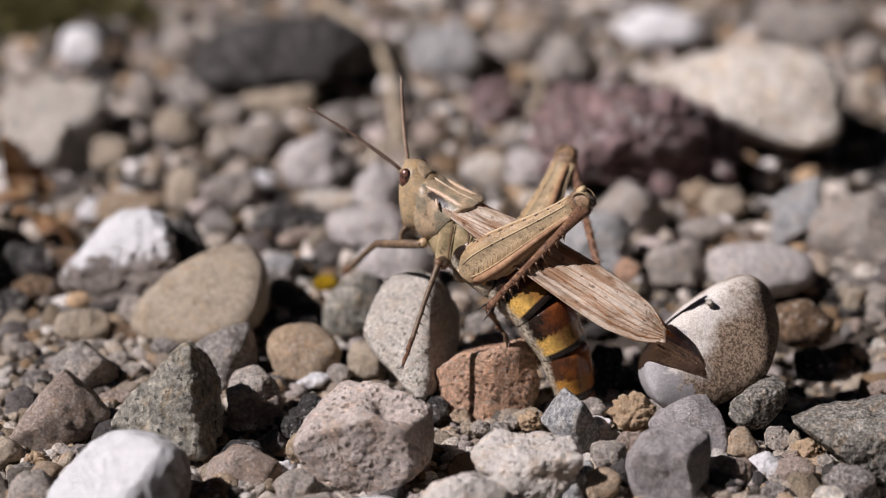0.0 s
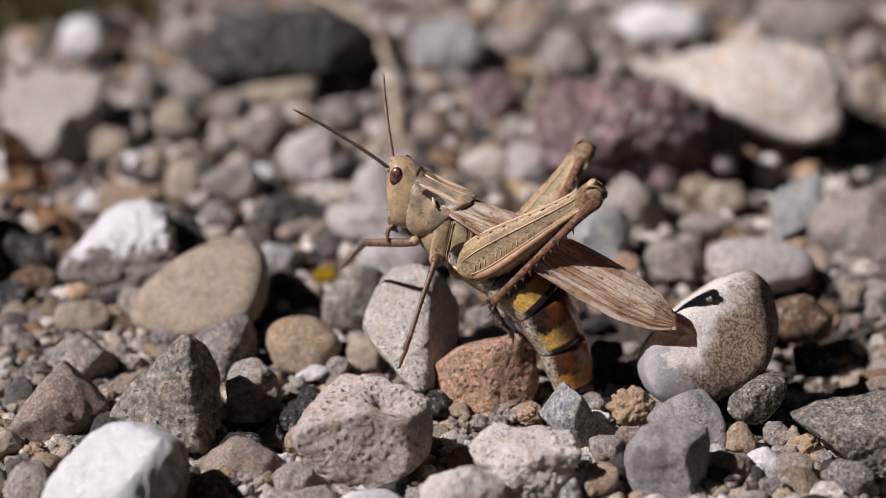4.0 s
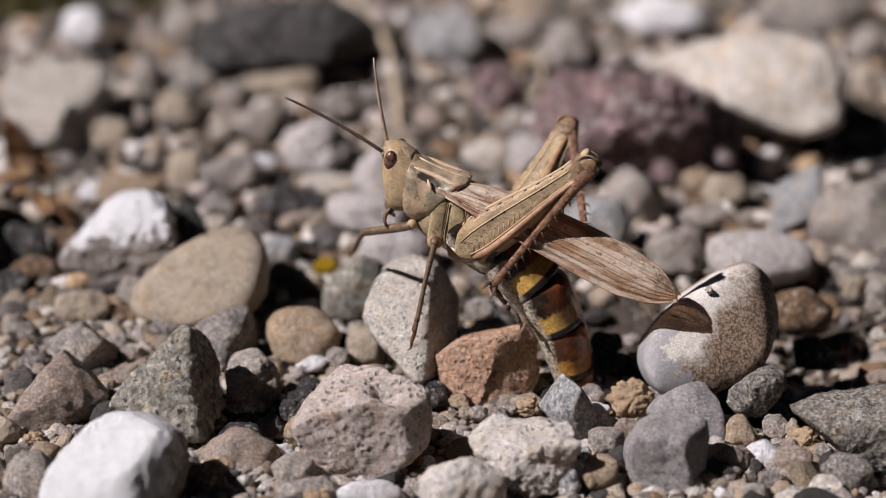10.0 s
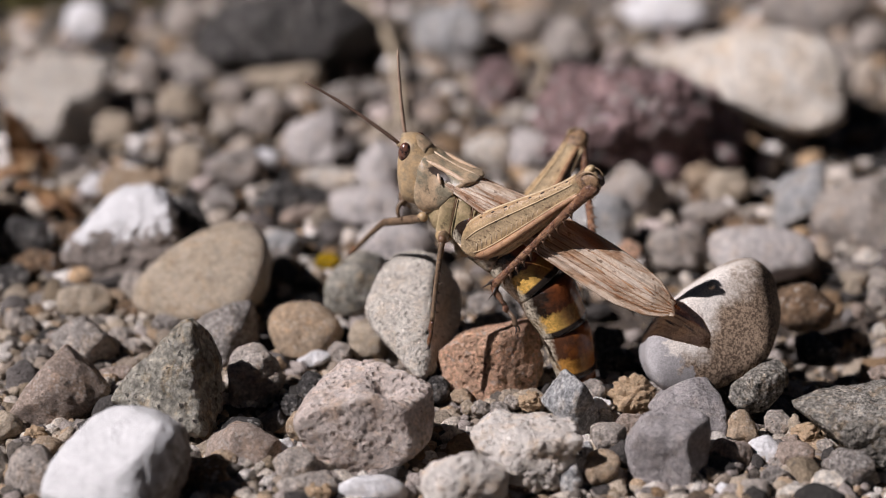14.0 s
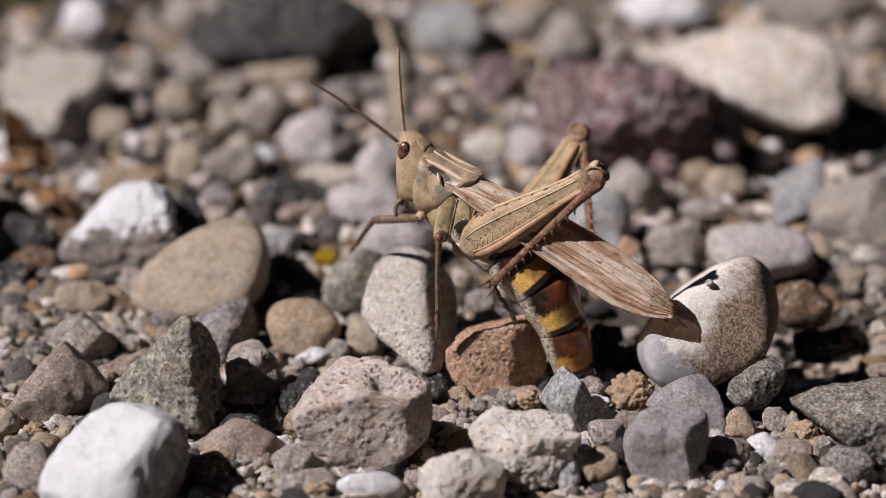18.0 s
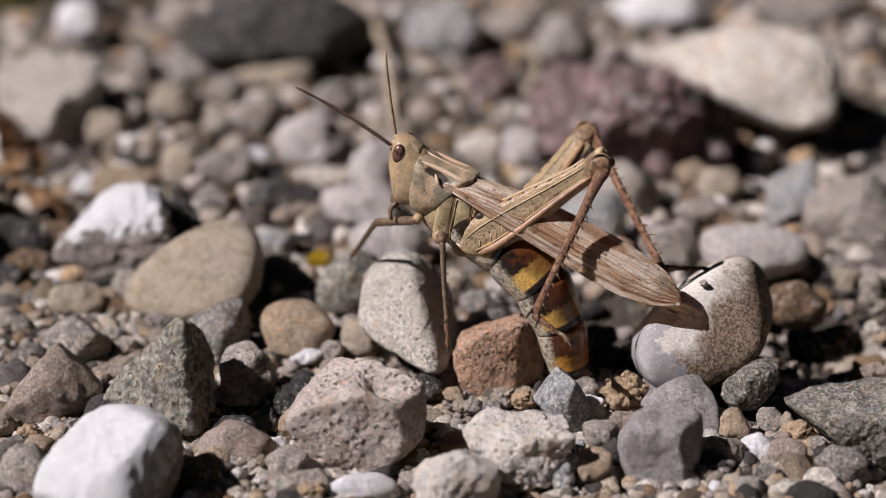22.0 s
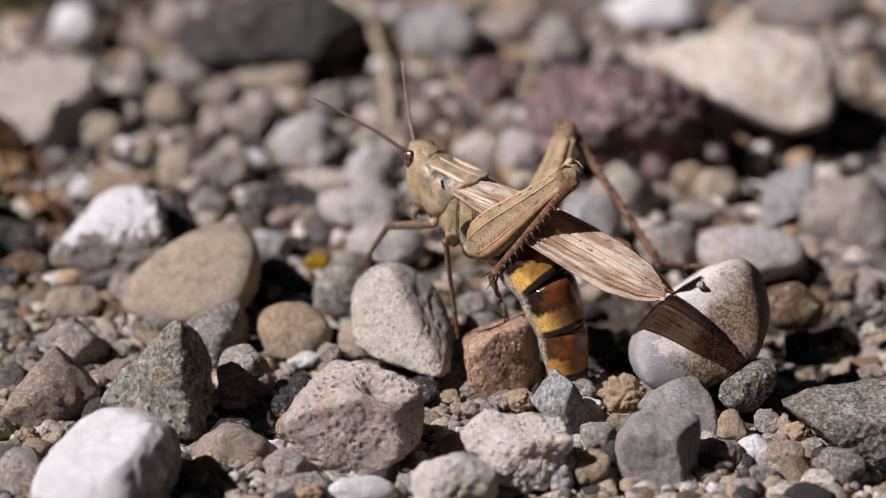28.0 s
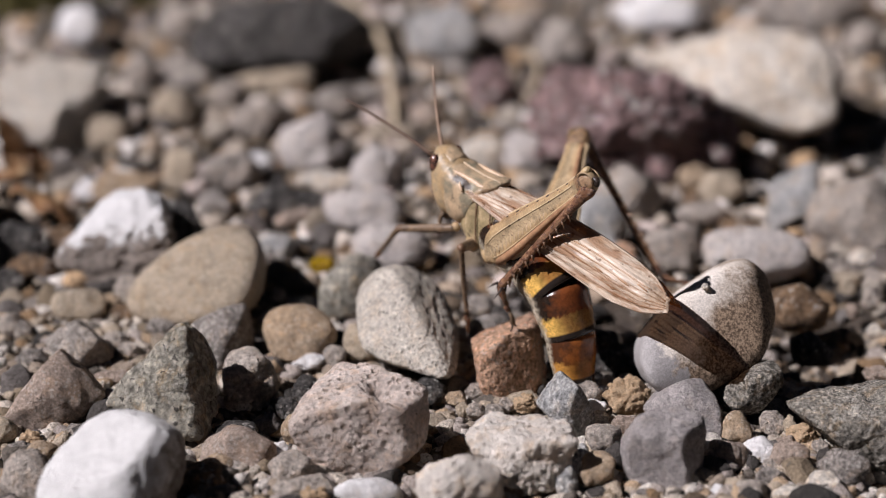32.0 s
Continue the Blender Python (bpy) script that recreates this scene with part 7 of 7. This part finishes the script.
    walk(fore_femur, [
        (0, pose(0.004048, 0.001457, 0.000324, -10.49, 35.69, -17.61)),
        (1, pose(0.004048, 0.001457, 0.000324, -10.68, 36.10, -17.75)),
        (2, pose(0.004048, 0.001457, 0.000324, -15.13, 38.03, -23.70)),
        (3, pose(0.004048, 0.001457, 0.000324, -18.57, 37.79, -28.73)),
        (6, pose(0.004048, 0.001457, 0.000324, -21.06, 37.99, -32.03)),
        (7, pose(0.004048, 0.001457, 0.000324, -19.11, 41.06, -27.81)),
        (8, pose(0.004048, 0.001457, 0.000324, -19.81, 40.62, -28.96)),
        (9, pose(0.004048, 0.001457, 0.000324, -23.26, 41.64, -32.89)),
        (10, pose(0.004048, 0.001457, 0.000324, -21.63, 40.97, -31.17)),
        (11, pose(0.004048, 0.001457, 0.000324, -23.99, 43.78, -32.75)),
        (12, pose(0.004048, 0.001457, 0.000324, -24.52, 43.48, -33.54)),
        (13, pose(0.004048, 0.001457, 0.000324, -28.14, 42.34, -38.46)),
        (14, pose(0.004048, 0.001457, 0.000324, -25.26, 41.39, -35.52)),
        (17, pose(0.004048, 0.001457, 0.000324, -17.61, 39.38, -26.57)),
        (18, pose(0.004048, 0.001457, 0.000324, -18.09, 40.24, -26.83)),
        (19, pose(0.004048, 0.001457, 0.000324, -26.79, 39.52, -38.43)),
        (20, pose(0.004048, 0.001457, 0.000324, -26.18, 38.71, -38.17)),
        (21, pose(0.004048, 0.001457, 0.000324, -31.06, 38.75, -43.90)),
        (22, pose(0.004048, 0.001457, 0.000324, -29.51, 38.76, -42.11)),
        (23, pose(0.004048, 0.001457, 0.000324, -27.94, 37.48, -41.08)),
        (24, pose(0.004048, 0.001457, 0.000324, -28.07, 39.08, -40.23)),
        (25, pose(0.004048, 0.001457, 0.000324, -15.73, 36.13, -25.54)),
        (28, pose(0.004048, 0.001457, 0.000324, -5.46, 32.06, -10.21)),
        (29, pose(0.004048, 0.001457, 0.000324, 0.32, 30.31, 0.64)),
        (30, pose(0.004048, 0.001457, 0.000324, 3.36, 26.14, 7.60)),
        (31, pose(0.004048, 0.001457, 0.000324, 5.14, 26.45, 11.42)),
        (32, pose(0.004048, 0.001457, 0.000324, 5.53, 25.72, 12.58)),
    ])
    walk(fore_tibia, [
        (0, pose(0.007748, 0.000283, -0.002464, -38.62, 57.20, -43.54)),
        (1, pose(0.007726, 0.000280, -0.002492, -41.06, 57.41, -45.95)),
        (2, pose(0.007495, -0.000056, -0.002620, -63.69, 50.00, -69.25)),
        (3, pose(0.007359, -0.000358, -0.002605, -68.37, 48.94, -73.35)),
        (6, pose(0.007241, -0.000541, -0.002618, -75.72, 49.44, -79.06)),
        (7, pose(0.007235, -0.000224, -0.002815, -84.59, 45.81, -86.12)),
        (8, pose(0.007222, -0.000299, -0.002787, -75.58, 44.87, -79.72)),
        (9, pose(0.007047, -0.000483, -0.002852, -75.01, 46.63, -78.99)),
        (10, pose(0.007136, -0.000411, -0.002809, -75.40, 45.32, -79.50)),
        (11, pose(0.006950, -0.000409, -0.002983, -68.10, 49.77, -72.93)),
        (12, pose(0.006938, -0.000459, -0.002965, -64.36, 52.46, -69.17)),
        (13, pose(0.006814, -0.000740, -0.002895, -47.41, 58.94, -51.78)),
        (14, pose(0.006966, -0.000626, -0.002836, -45.83, 59.17, -50.16)),
        (17, pose(0.007352, -0.000196, -0.002708, -57.56, 55.95, -62.23)),
        (18, pose(0.007303, -0.000190, -0.002763, -64.40, 55.27, -68.51)),
        (19, pose(0.006936, -0.000834, -0.002717, -62.49, 55.34, -66.81)),
        (20, pose(0.006980, -0.000847, -0.002665, -68.26, 53.01, -72.33)),
        (21, pose(0.006734, -0.001127, -0.002667, -68.82, 52.41, -72.93)),
        (22, pose(0.006813, -0.001042, -0.002668, -71.16, 56.11, -74.19)),
        (23, pose(0.006907, -0.001035, -0.002584, -67.94, 58.17, -71.00)),
        (24, pose(0.006880, -0.000939, -0.002689, -64.94, 61.17, -67.73)),
        (25, pose(0.007531, -0.000207, -0.002494, -53.22, 62.68, -56.41)),
        (28, pose(0.008034, 0.000739, -0.002212, -25.01, 63.00, -27.63)),
        (29, pose(0.008174, 0.001503, -0.002088, -16.15, 60.20, -18.46)),
        (30, pose(0.008301, 0.002025, -0.001781, -30.20, 48.44, -37.88)),
        (31, pose(0.008242, 0.002304, -0.001805, -29.58, 49.17, -36.88)),
        (32, pose(0.008250, 0.002395, -0.001750, -25.12, 53.42, -30.28)),
    ])
    walk(abdomen[0], [
        (0, pose(0.001454, 0.000026, 0.001357, -179.95, 2.79, -178.87)),
        (1, pose(0.001455, 0.000022, 0.001357, -179.95, 2.78, -179.06)),
        (2, pose(0.001454, 0.000021, 0.001360, -179.95, 2.94, -179.12)),
        (3, pose(0.001455, 0.000018, 0.001358, -179.96, 2.86, -179.23)),
        (6, pose(0.001454, 0.000018, 0.001366, -179.95, 3.40, -179.20)),
        (7, pose(0.001454, 0.000021, 0.001364, -179.95, 3.29, -179.05)),
        (8, pose(0.001454, 0.000017, 0.001366, -179.96, 3.36, -179.24)),
        (9, pose(0.001454, 0.000020, 0.001371, -179.94, 3.66, -179.13)),
        (10, pose(0.001453, 0.000013, 0.001385, -179.95, 4.37, -179.39)),
        (11, pose(0.001455, 0.000020, 0.001358, -179.95, 2.94, -179.10)),
        (12, pose(0.001454, 0.000021, 0.001362, -179.95, 3.17, -179.06)),
        (13, pose(0.001454, 0.000020, 0.001362, -179.95, 3.08, -179.14)),
        (14, pose(0.001454, 0.000020, 0.001369, -179.95, 3.47, -179.13)),
        (17, pose(0.001452, 0.000017, 0.001385, -179.94, 4.30, -179.26)),
        (18, pose(0.001454, 0.000020, 0.001360, -179.95, 3.02, -179.11)),
        (19, pose(0.001454, 0.000017, 0.001360, -179.96, 2.99, -179.26)),
        (20, pose(0.001454, 0.000015, 0.001367, -179.96, 3.39, -179.36)),
        (21, pose(0.001454, 0.000012, 0.001371, -179.97, 3.53, -179.47)),
        (22, pose(0.001453, 0.000012, 0.001378, -179.97, 3.89, -179.49)),
        (23, pose(0.001453, 0.000011, 0.001381, -179.97, 4.02, -179.54)),
        (24, pose(0.001453, 0.000014, 0.001373, -179.96, 3.58, -179.37)),
        (25, pose(0.001451, 0.000011, 0.001396, -179.96, 4.69, -179.49)),
        (28, pose(0.001451, 0.000007, 0.001398, -179.97, 4.64, -179.68)),
        (29, pose(0.001451, 0.000003, 0.001401, -179.99, 4.73, -179.85)),
        (30, pose(0.001452, 0.000002, 0.001391, -179.99, 4.12, -179.90)),
        (31, pose(0.001452, 0.000004, 0.001384, -179.99, 3.79, -179.83)),
        (32, pose(0.001452, 0.000000, 0.001389, -180.00, 4.02, -180.00)),
    ])
    walk(abdomen[1], [
        (0, pose(-0.001803, -0.000038, 0.001199, -178.60, 18.42, -175.56)),
        (1, pose(-0.001807, -0.000031, 0.001199, -178.84, 18.33, -176.33)),
        (2, pose(-0.001821, -0.000030, 0.001192, -178.92, 18.87, -176.65)),
        (3, pose(-0.001837, -0.000026, 0.001193, -179.09, 18.37, -177.12)),
        (6, pose(-0.001976, -0.000030, 0.001162, -179.06, 19.36, -177.18)),
        (7, pose(-0.001963, -0.000035, 0.001168, -178.91, 19.03, -176.67)),
        (8, pose(-0.001946, -0.000028, 0.001166, -179.11, 19.48, -177.34)),
        (9, pose(-0.001984, -0.000033, 0.001151, -178.94, 20.38, -176.96)),
        (10, pose(-0.002028, -0.000023, 0.001119, -179.18, 22.84, -177.90)),
        (11, pose(-0.001923, -0.000032, 0.001184, -179.01, 17.96, -176.80)),
        (12, pose(-0.001950, -0.000034, 0.001173, -178.93, 18.67, -176.65)),
        (13, pose(-0.001885, -0.000030, 0.001182, -178.97, 18.89, -176.82)),
        (14, pose(-0.001909, -0.000031, 0.001166, -178.87, 20.33, -176.76)),
        (17, pose(-0.001968, -0.000028, 0.001128, -178.88, 23.32, -177.18)),
        (18, pose(-0.001873, -0.000031, 0.001185, -178.92, 18.73, -176.63)),
        (19, pose(-0.001856, -0.000026, 0.001187, -179.09, 18.78, -177.17)),
        (20, pose(-0.001915, -0.000023, 0.001168, -179.17, 19.93, -177.58)),
        (21, pose(-0.001906, -0.000019, 0.001164, -179.30, 20.63, -178.01)),
        (22, pose(-0.001916, -0.000019, 0.001149, -179.28, 22.12, -178.08)),
        (23, pose(-0.001906, -0.000017, 0.001145, -179.32, 22.83, -178.26)),
        (24, pose(-0.001870, -0.000022, 0.001165, -179.14, 21.25, -177.64)),
        (25, pose(-0.001901, -0.000018, 0.001120, -179.13, 26.05, -178.01)),
        (28, pose(-0.001806, -0.000011, 0.001134, -179.41, 27.39, -178.71)),
        (29, pose(-0.001775, -0.000005, 0.001134, -179.74, 28.53, -179.46)),
        (30, pose(-0.001696, -0.000003, 0.001164, -179.82, 26.65, -179.61)),
        (31, pose(-0.001674, -0.000005, 0.001177, -179.69, 25.17, -179.26)),
        (32, pose(-0.001682, -0.000000, 0.001169, 179.98, 26.38, 179.95)),
    ])
    walk(abdomen[2], [
        (0, pose(-0.004875, -0.000276, 0.000173, -175.22, 38.16, -172.30)),
        (1, pose(-0.004886, -0.000229, 0.000176, -176.10, 37.91, -173.67)),
        (2, pose(-0.004906, -0.000210, 0.000136, -176.69, 38.24, -174.66)),
        (3, pose(-0.004949, -0.000183, 0.000159, -177.26, 37.23, -175.47)),
        (6, pose(-0.005204, -0.000189, 0.000027, -177.50, 36.90, -175.84)),
        (7, pose(-0.005183, -0.000223, 0.000055, -177.13, 36.47, -175.19)),
        (8, pose(-0.005143, -0.000177, 0.000034, -177.69, 37.39, -176.21)),
        (9, pose(-0.005197, -0.000203, -0.000044, -177.35, 38.16, -175.71)),
        (10, pose(-0.005231, -0.000141, -0.000231, -178.06, 41.13, -177.06)),
        (11, pose(-0.005124, -0.000211, 0.000145, -177.23, 35.41, -175.23)),
        (12, pose(-0.005163, -0.000222, 0.000085, -177.03, 36.14, -174.97)),
        (13, pose(-0.005032, -0.000205, 0.000103, -176.97, 37.37, -175.01)),
        (14, pose(-0.005051, -0.000209, 0.000000, -176.75, 39.15, -174.87)),
        (17, pose(-0.005100, -0.000182, -0.000224, -176.88, 42.73, -175.41)),
        (18, pose(-0.005012, -0.000216, 0.000119, -176.64, 37.28, -174.46)),
        (19, pose(-0.004978, -0.000180, 0.000124, -177.14, 37.53, -175.31)),
        (20, pose(-0.005072, -0.000157, 0.000022, -177.55, 38.44, -176.06)),
        (21, pose(-0.005041, -0.000128, -0.000017, -177.99, 39.56, -176.85)),
        (22, pose(-0.005029, -0.000123, -0.000117, -178.04, 41.49, -177.04)),
        (23, pose(-0.004992, -0.000110, -0.000155, -178.19, 42.72, -177.33)),
        (24, pose(-0.004956, -0.000149, -0.000036, -177.58, 41.02, -176.31)),
        (25, pose(-0.004902, -0.000122, -0.000347, -177.57, 48.00, -176.73)),
        (28, pose(-0.004682, -0.000076, -0.000357, -178.33, 51.98, -177.88)),
        (29, pose(-0.004590, -0.000032, -0.000396, -179.47, 54.40, -179.35)),
        (30, pose(-0.004488, -0.000022, -0.000236, -179.53, 53.58, -179.42)),
        (31, pose(-0.004482, -0.000041, -0.000142, -178.96, 51.80, -178.68)),
        (32, pose(-0.004467, 0.000003, -0.000212, 179.72, 53.42, 179.65)),
    ])
    walk(abdomen[3], [
        (0, pose(-0.007410, -0.000619, -0.001837, -172.97, 52.79, -171.20)),
        (1, pose(-0.007440, -0.000512, -0.001825, -174.34, 52.36, -172.87)),
        (2, pose(-0.007465, -0.000449, -0.001889, -175.98, 51.93, -174.90)),
        (3, pose(-0.007559, -0.000389, -0.001831, -176.68, 50.90, -175.73)),
        (6, pose(-0.007941, -0.000388, -0.002033, -177.10, 50.06, -176.22)),
        (7, pose(-0.007922, -0.000453, -0.001977, -176.88, 49.54, -175.90)),
        (8, pose(-0.007839, -0.000355, -0.002031, -177.67, 50.52, -176.98)),
        (9, pose(-0.007895, -0.000406, -0.002170, -177.34, 50.95, -176.57)),
        (10, pose(-0.007855, -0.000276, -0.002525, -178.14, 53.49, -177.69)),
        (11, pose(-0.007866, -0.000440, -0.001812, -176.76, 48.80, -175.70)),
        (12, pose(-0.007901, -0.000463, -0.001922, -176.42, 49.35, -175.28)),
        (13, pose(-0.007675, -0.000436, -0.001922, -176.20, 50.87, -175.10)),
        (14, pose(-0.007648, -0.000442, -0.002124, -175.92, 52.32, -174.85)),
        (17, pose(-0.007609, -0.000383, -0.002548, -175.90, 55.42, -175.03)),
        (18, pose(-0.007645, -0.000471, -0.001895, -175.39, 50.79, -174.05)),
        (19, pose(-0.007593, -0.000394, -0.001891, -176.10, 50.96, -174.98)),
        (20, pose(-0.007704, -0.000338, -0.002072, -176.71, 51.50, -175.80)),
        (21, pose(-0.007628, -0.000270, -0.002158, -177.50, 52.48, -176.85)),
        (22, pose(-0.007552, -0.000254, -0.002351, -177.78, 53.96, -177.26)),
        (23, pose(-0.007459, -0.000225, -0.002436, -178.06, 55.19, -177.64)),
        (24, pose(-0.007459, -0.000311, -0.002217, -177.25, 54.01, -176.61)),
        (25, pose(-0.007145, -0.000251, -0.002843, -177.13, 61.09, -176.72)),
        (28, pose(-0.006689, -0.000150, -0.002926, -178.37, 65.50, -178.21)),
        (29, pose(-0.006470, -0.000053, -0.003022, 179.78, 67.89, 179.76)),
        (30, pose(-0.006355, -0.000041, -0.002768, -179.85, 67.87, -179.84)),
        (31, pose(-0.006411, -0.000086, -0.002595, -178.88, 66.36, -178.78)),
        (32, pose(-0.006333, 0.000014, -0.002727, 179.05, 67.60, 178.97)),
    ])
    walk(abdomen[4], [
        (0, pose(-0.009359, -0.000921, -0.004434, -173.70, 62.12, -172.89)),
        (1, pose(-0.009417, -0.000760, -0.004409, -175.07, 61.50, -174.39)),
        (2, pose(-0.009479, -0.000629, -0.004471, -177.98, 60.25, -177.67)),
        (3, pose(-0.009632, -0.000544, -0.004388, -178.40, 59.49, -178.14)),
        (6, pose(-0.010142, -0.000534, -0.004668, -178.89, 59.52, -178.71)),
        (7, pose(-0.010137, -0.000612, -0.004581, -179.32, 58.79, -179.21)),
        (8, pose(-0.010002, -0.000469, -0.004660, -180.00, 59.53, -180.00)),
        (9, pose(-0.010062, -0.000535, -0.004845, -179.97, 59.80, -179.96)),
        (10, pose(-0.009932, -0.000360, -0.005333, 179.85, 61.86, 179.83)),
        (11, pose(-0.010087, -0.000607, -0.004355, -178.75, 58.20, -178.53)),
        (12, pose(-0.010114, -0.000646, -0.004508, -178.25, 58.72, -177.96)),
        (13, pose(-0.009777, -0.000616, -0.004516, -177.78, 59.77, -177.44)),
        (14, pose(-0.009700, -0.000627, -0.004790, -177.44, 60.82, -177.07)),
        (17, pose(-0.009550, -0.000552, -0.005375, -176.78, 63.53, -176.40)),
        (18, pose(-0.009740, -0.000689, -0.004477, -176.31, 59.61, -175.73)),
        (19, pose(-0.009672, -0.000577, -0.004466, -176.92, 59.43, -176.43)),
        (20, pose(-0.009800, -0.000492, -0.004713, -177.40, 59.99, -177.00)),
        (21, pose(-0.009676, -0.000383, -0.004828, -178.45, 60.57, -178.21)),
        (22, pose(-0.009538, -0.000349, -0.005084, -179.06, 61.37, -178.93)),
        (23, pose(-0.009380, -0.000305, -0.005202, -179.42, 62.37, -179.35)),
        (24, pose(-0.009413, -0.000427, -0.004913, -178.91, 61.65, -178.76)),
        (25, pose(-0.008771, -0.000344, -0.005791, -178.59, 68.55, -178.49)),
        (28, pose(-0.008045, -0.000192, -0.005903, 179.78, 72.23, 179.77)),
        (29, pose(-0.007689, -0.000048, -0.006024, 177.66, 74.15, 177.57)),
        (30, pose(-0.007545, -0.000045, -0.005694, 178.99, 74.12, 178.95)),
        (31, pose(-0.007668, -0.000113, -0.005467, -179.88, 72.73, -179.87)),
        (32, pose(-0.007531, 0.000036, -0.005634, 178.07, 73.60, 177.99)),
    ])
    walk(pale_pebble, [
        (0, pose(-0.002060, -0.006620, 0.003750, 0.00, -0.00, 0.00)),
        (3, pose(-0.002060, -0.006620, 0.003750, 0.00, -0.00, 0.00)),
        (6, pose(-0.002060, -0.006620, 0.003750, 0.00, -0.00, 0.00)),
        (10, pose(-0.002060, -0.006620, 0.003750, 0.00, -0.00, 0.00)),
        (14, pose(-0.002060, -0.006620, 0.003750, 0.00, -0.00, 0.00)),
        (17, pose(-0.002175, -0.006620, 0.003750, -0.11, -5.56, 2.25)),
        (19, pose(-0.002175, -0.006620, 0.003635, -0.31, -9.27, 3.78)),
        (21, pose(-0.002060, -0.006620, 0.003559, -0.80, -14.81, 6.13)),
        (23, pose(-0.001907, -0.006620, 0.003559, -1.14, -17.57, 7.34)),
        (25, pose(-0.002136, -0.006620, 0.003176, -2.20, -23.99, 10.34)),
        (28, pose(-0.002213, -0.006620, 0.002985, -3.01, -27.62, 12.19)),
        (30, pose(-0.002194, -0.006620, 0.002985, -3.12, -28.08, 12.43)),
        (32, pose(-0.002175, -0.006620, 0.002985, -3.23, -28.53, 12.67)),
    ])
    walk(red_rock, [
        (0, pose(0.003044, -0.010780, 0.002450, -0.00, -1.11, -5.05)),
        (3, pose(0.003068, -0.010772, 0.002449, -0.00, -0.96, -4.38)),
        (6, pose(0.003091, -0.010764, 0.002447, -0.00, -0.82, -3.70)),
        (9, pose(0.003114, -0.010756, 0.002446, -0.00, -0.67, -3.03)),
        (13, pose(0.003220, -0.010720, 0.002440, 0.00, -0.00, 0.00)),
        (14, pose(0.003255, -0.010708, 0.002438, -0.00, 0.22, 1.01)),
        (17, pose(0.003660, -0.010570, 0.002415, -0.03, 2.78, 12.63)),
        (19, pose(0.003836, -0.010510, 0.002405, -0.05, 3.89, 17.68)),
        (21, pose(0.004099, -0.010420, 0.002390, -0.11, 5.56, 25.25)),
        (23, pose(0.004451, -0.010300, 0.002370, -0.22, 7.79, 35.34)),
        (25, pose(0.004627, -0.010240, 0.002360, -0.28, 8.90, 40.38)),
        (28, pose(0.004768, -0.010192, 0.002352, -0.34, 9.78, 44.41)),
        (30, pose(0.004873, -0.010156, 0.002346, -0.39, 10.45, 47.43)),
        (32, pose(0.004979, -0.010120, 0.002340, -0.44, 11.12, 50.45)),
    ])


motions()
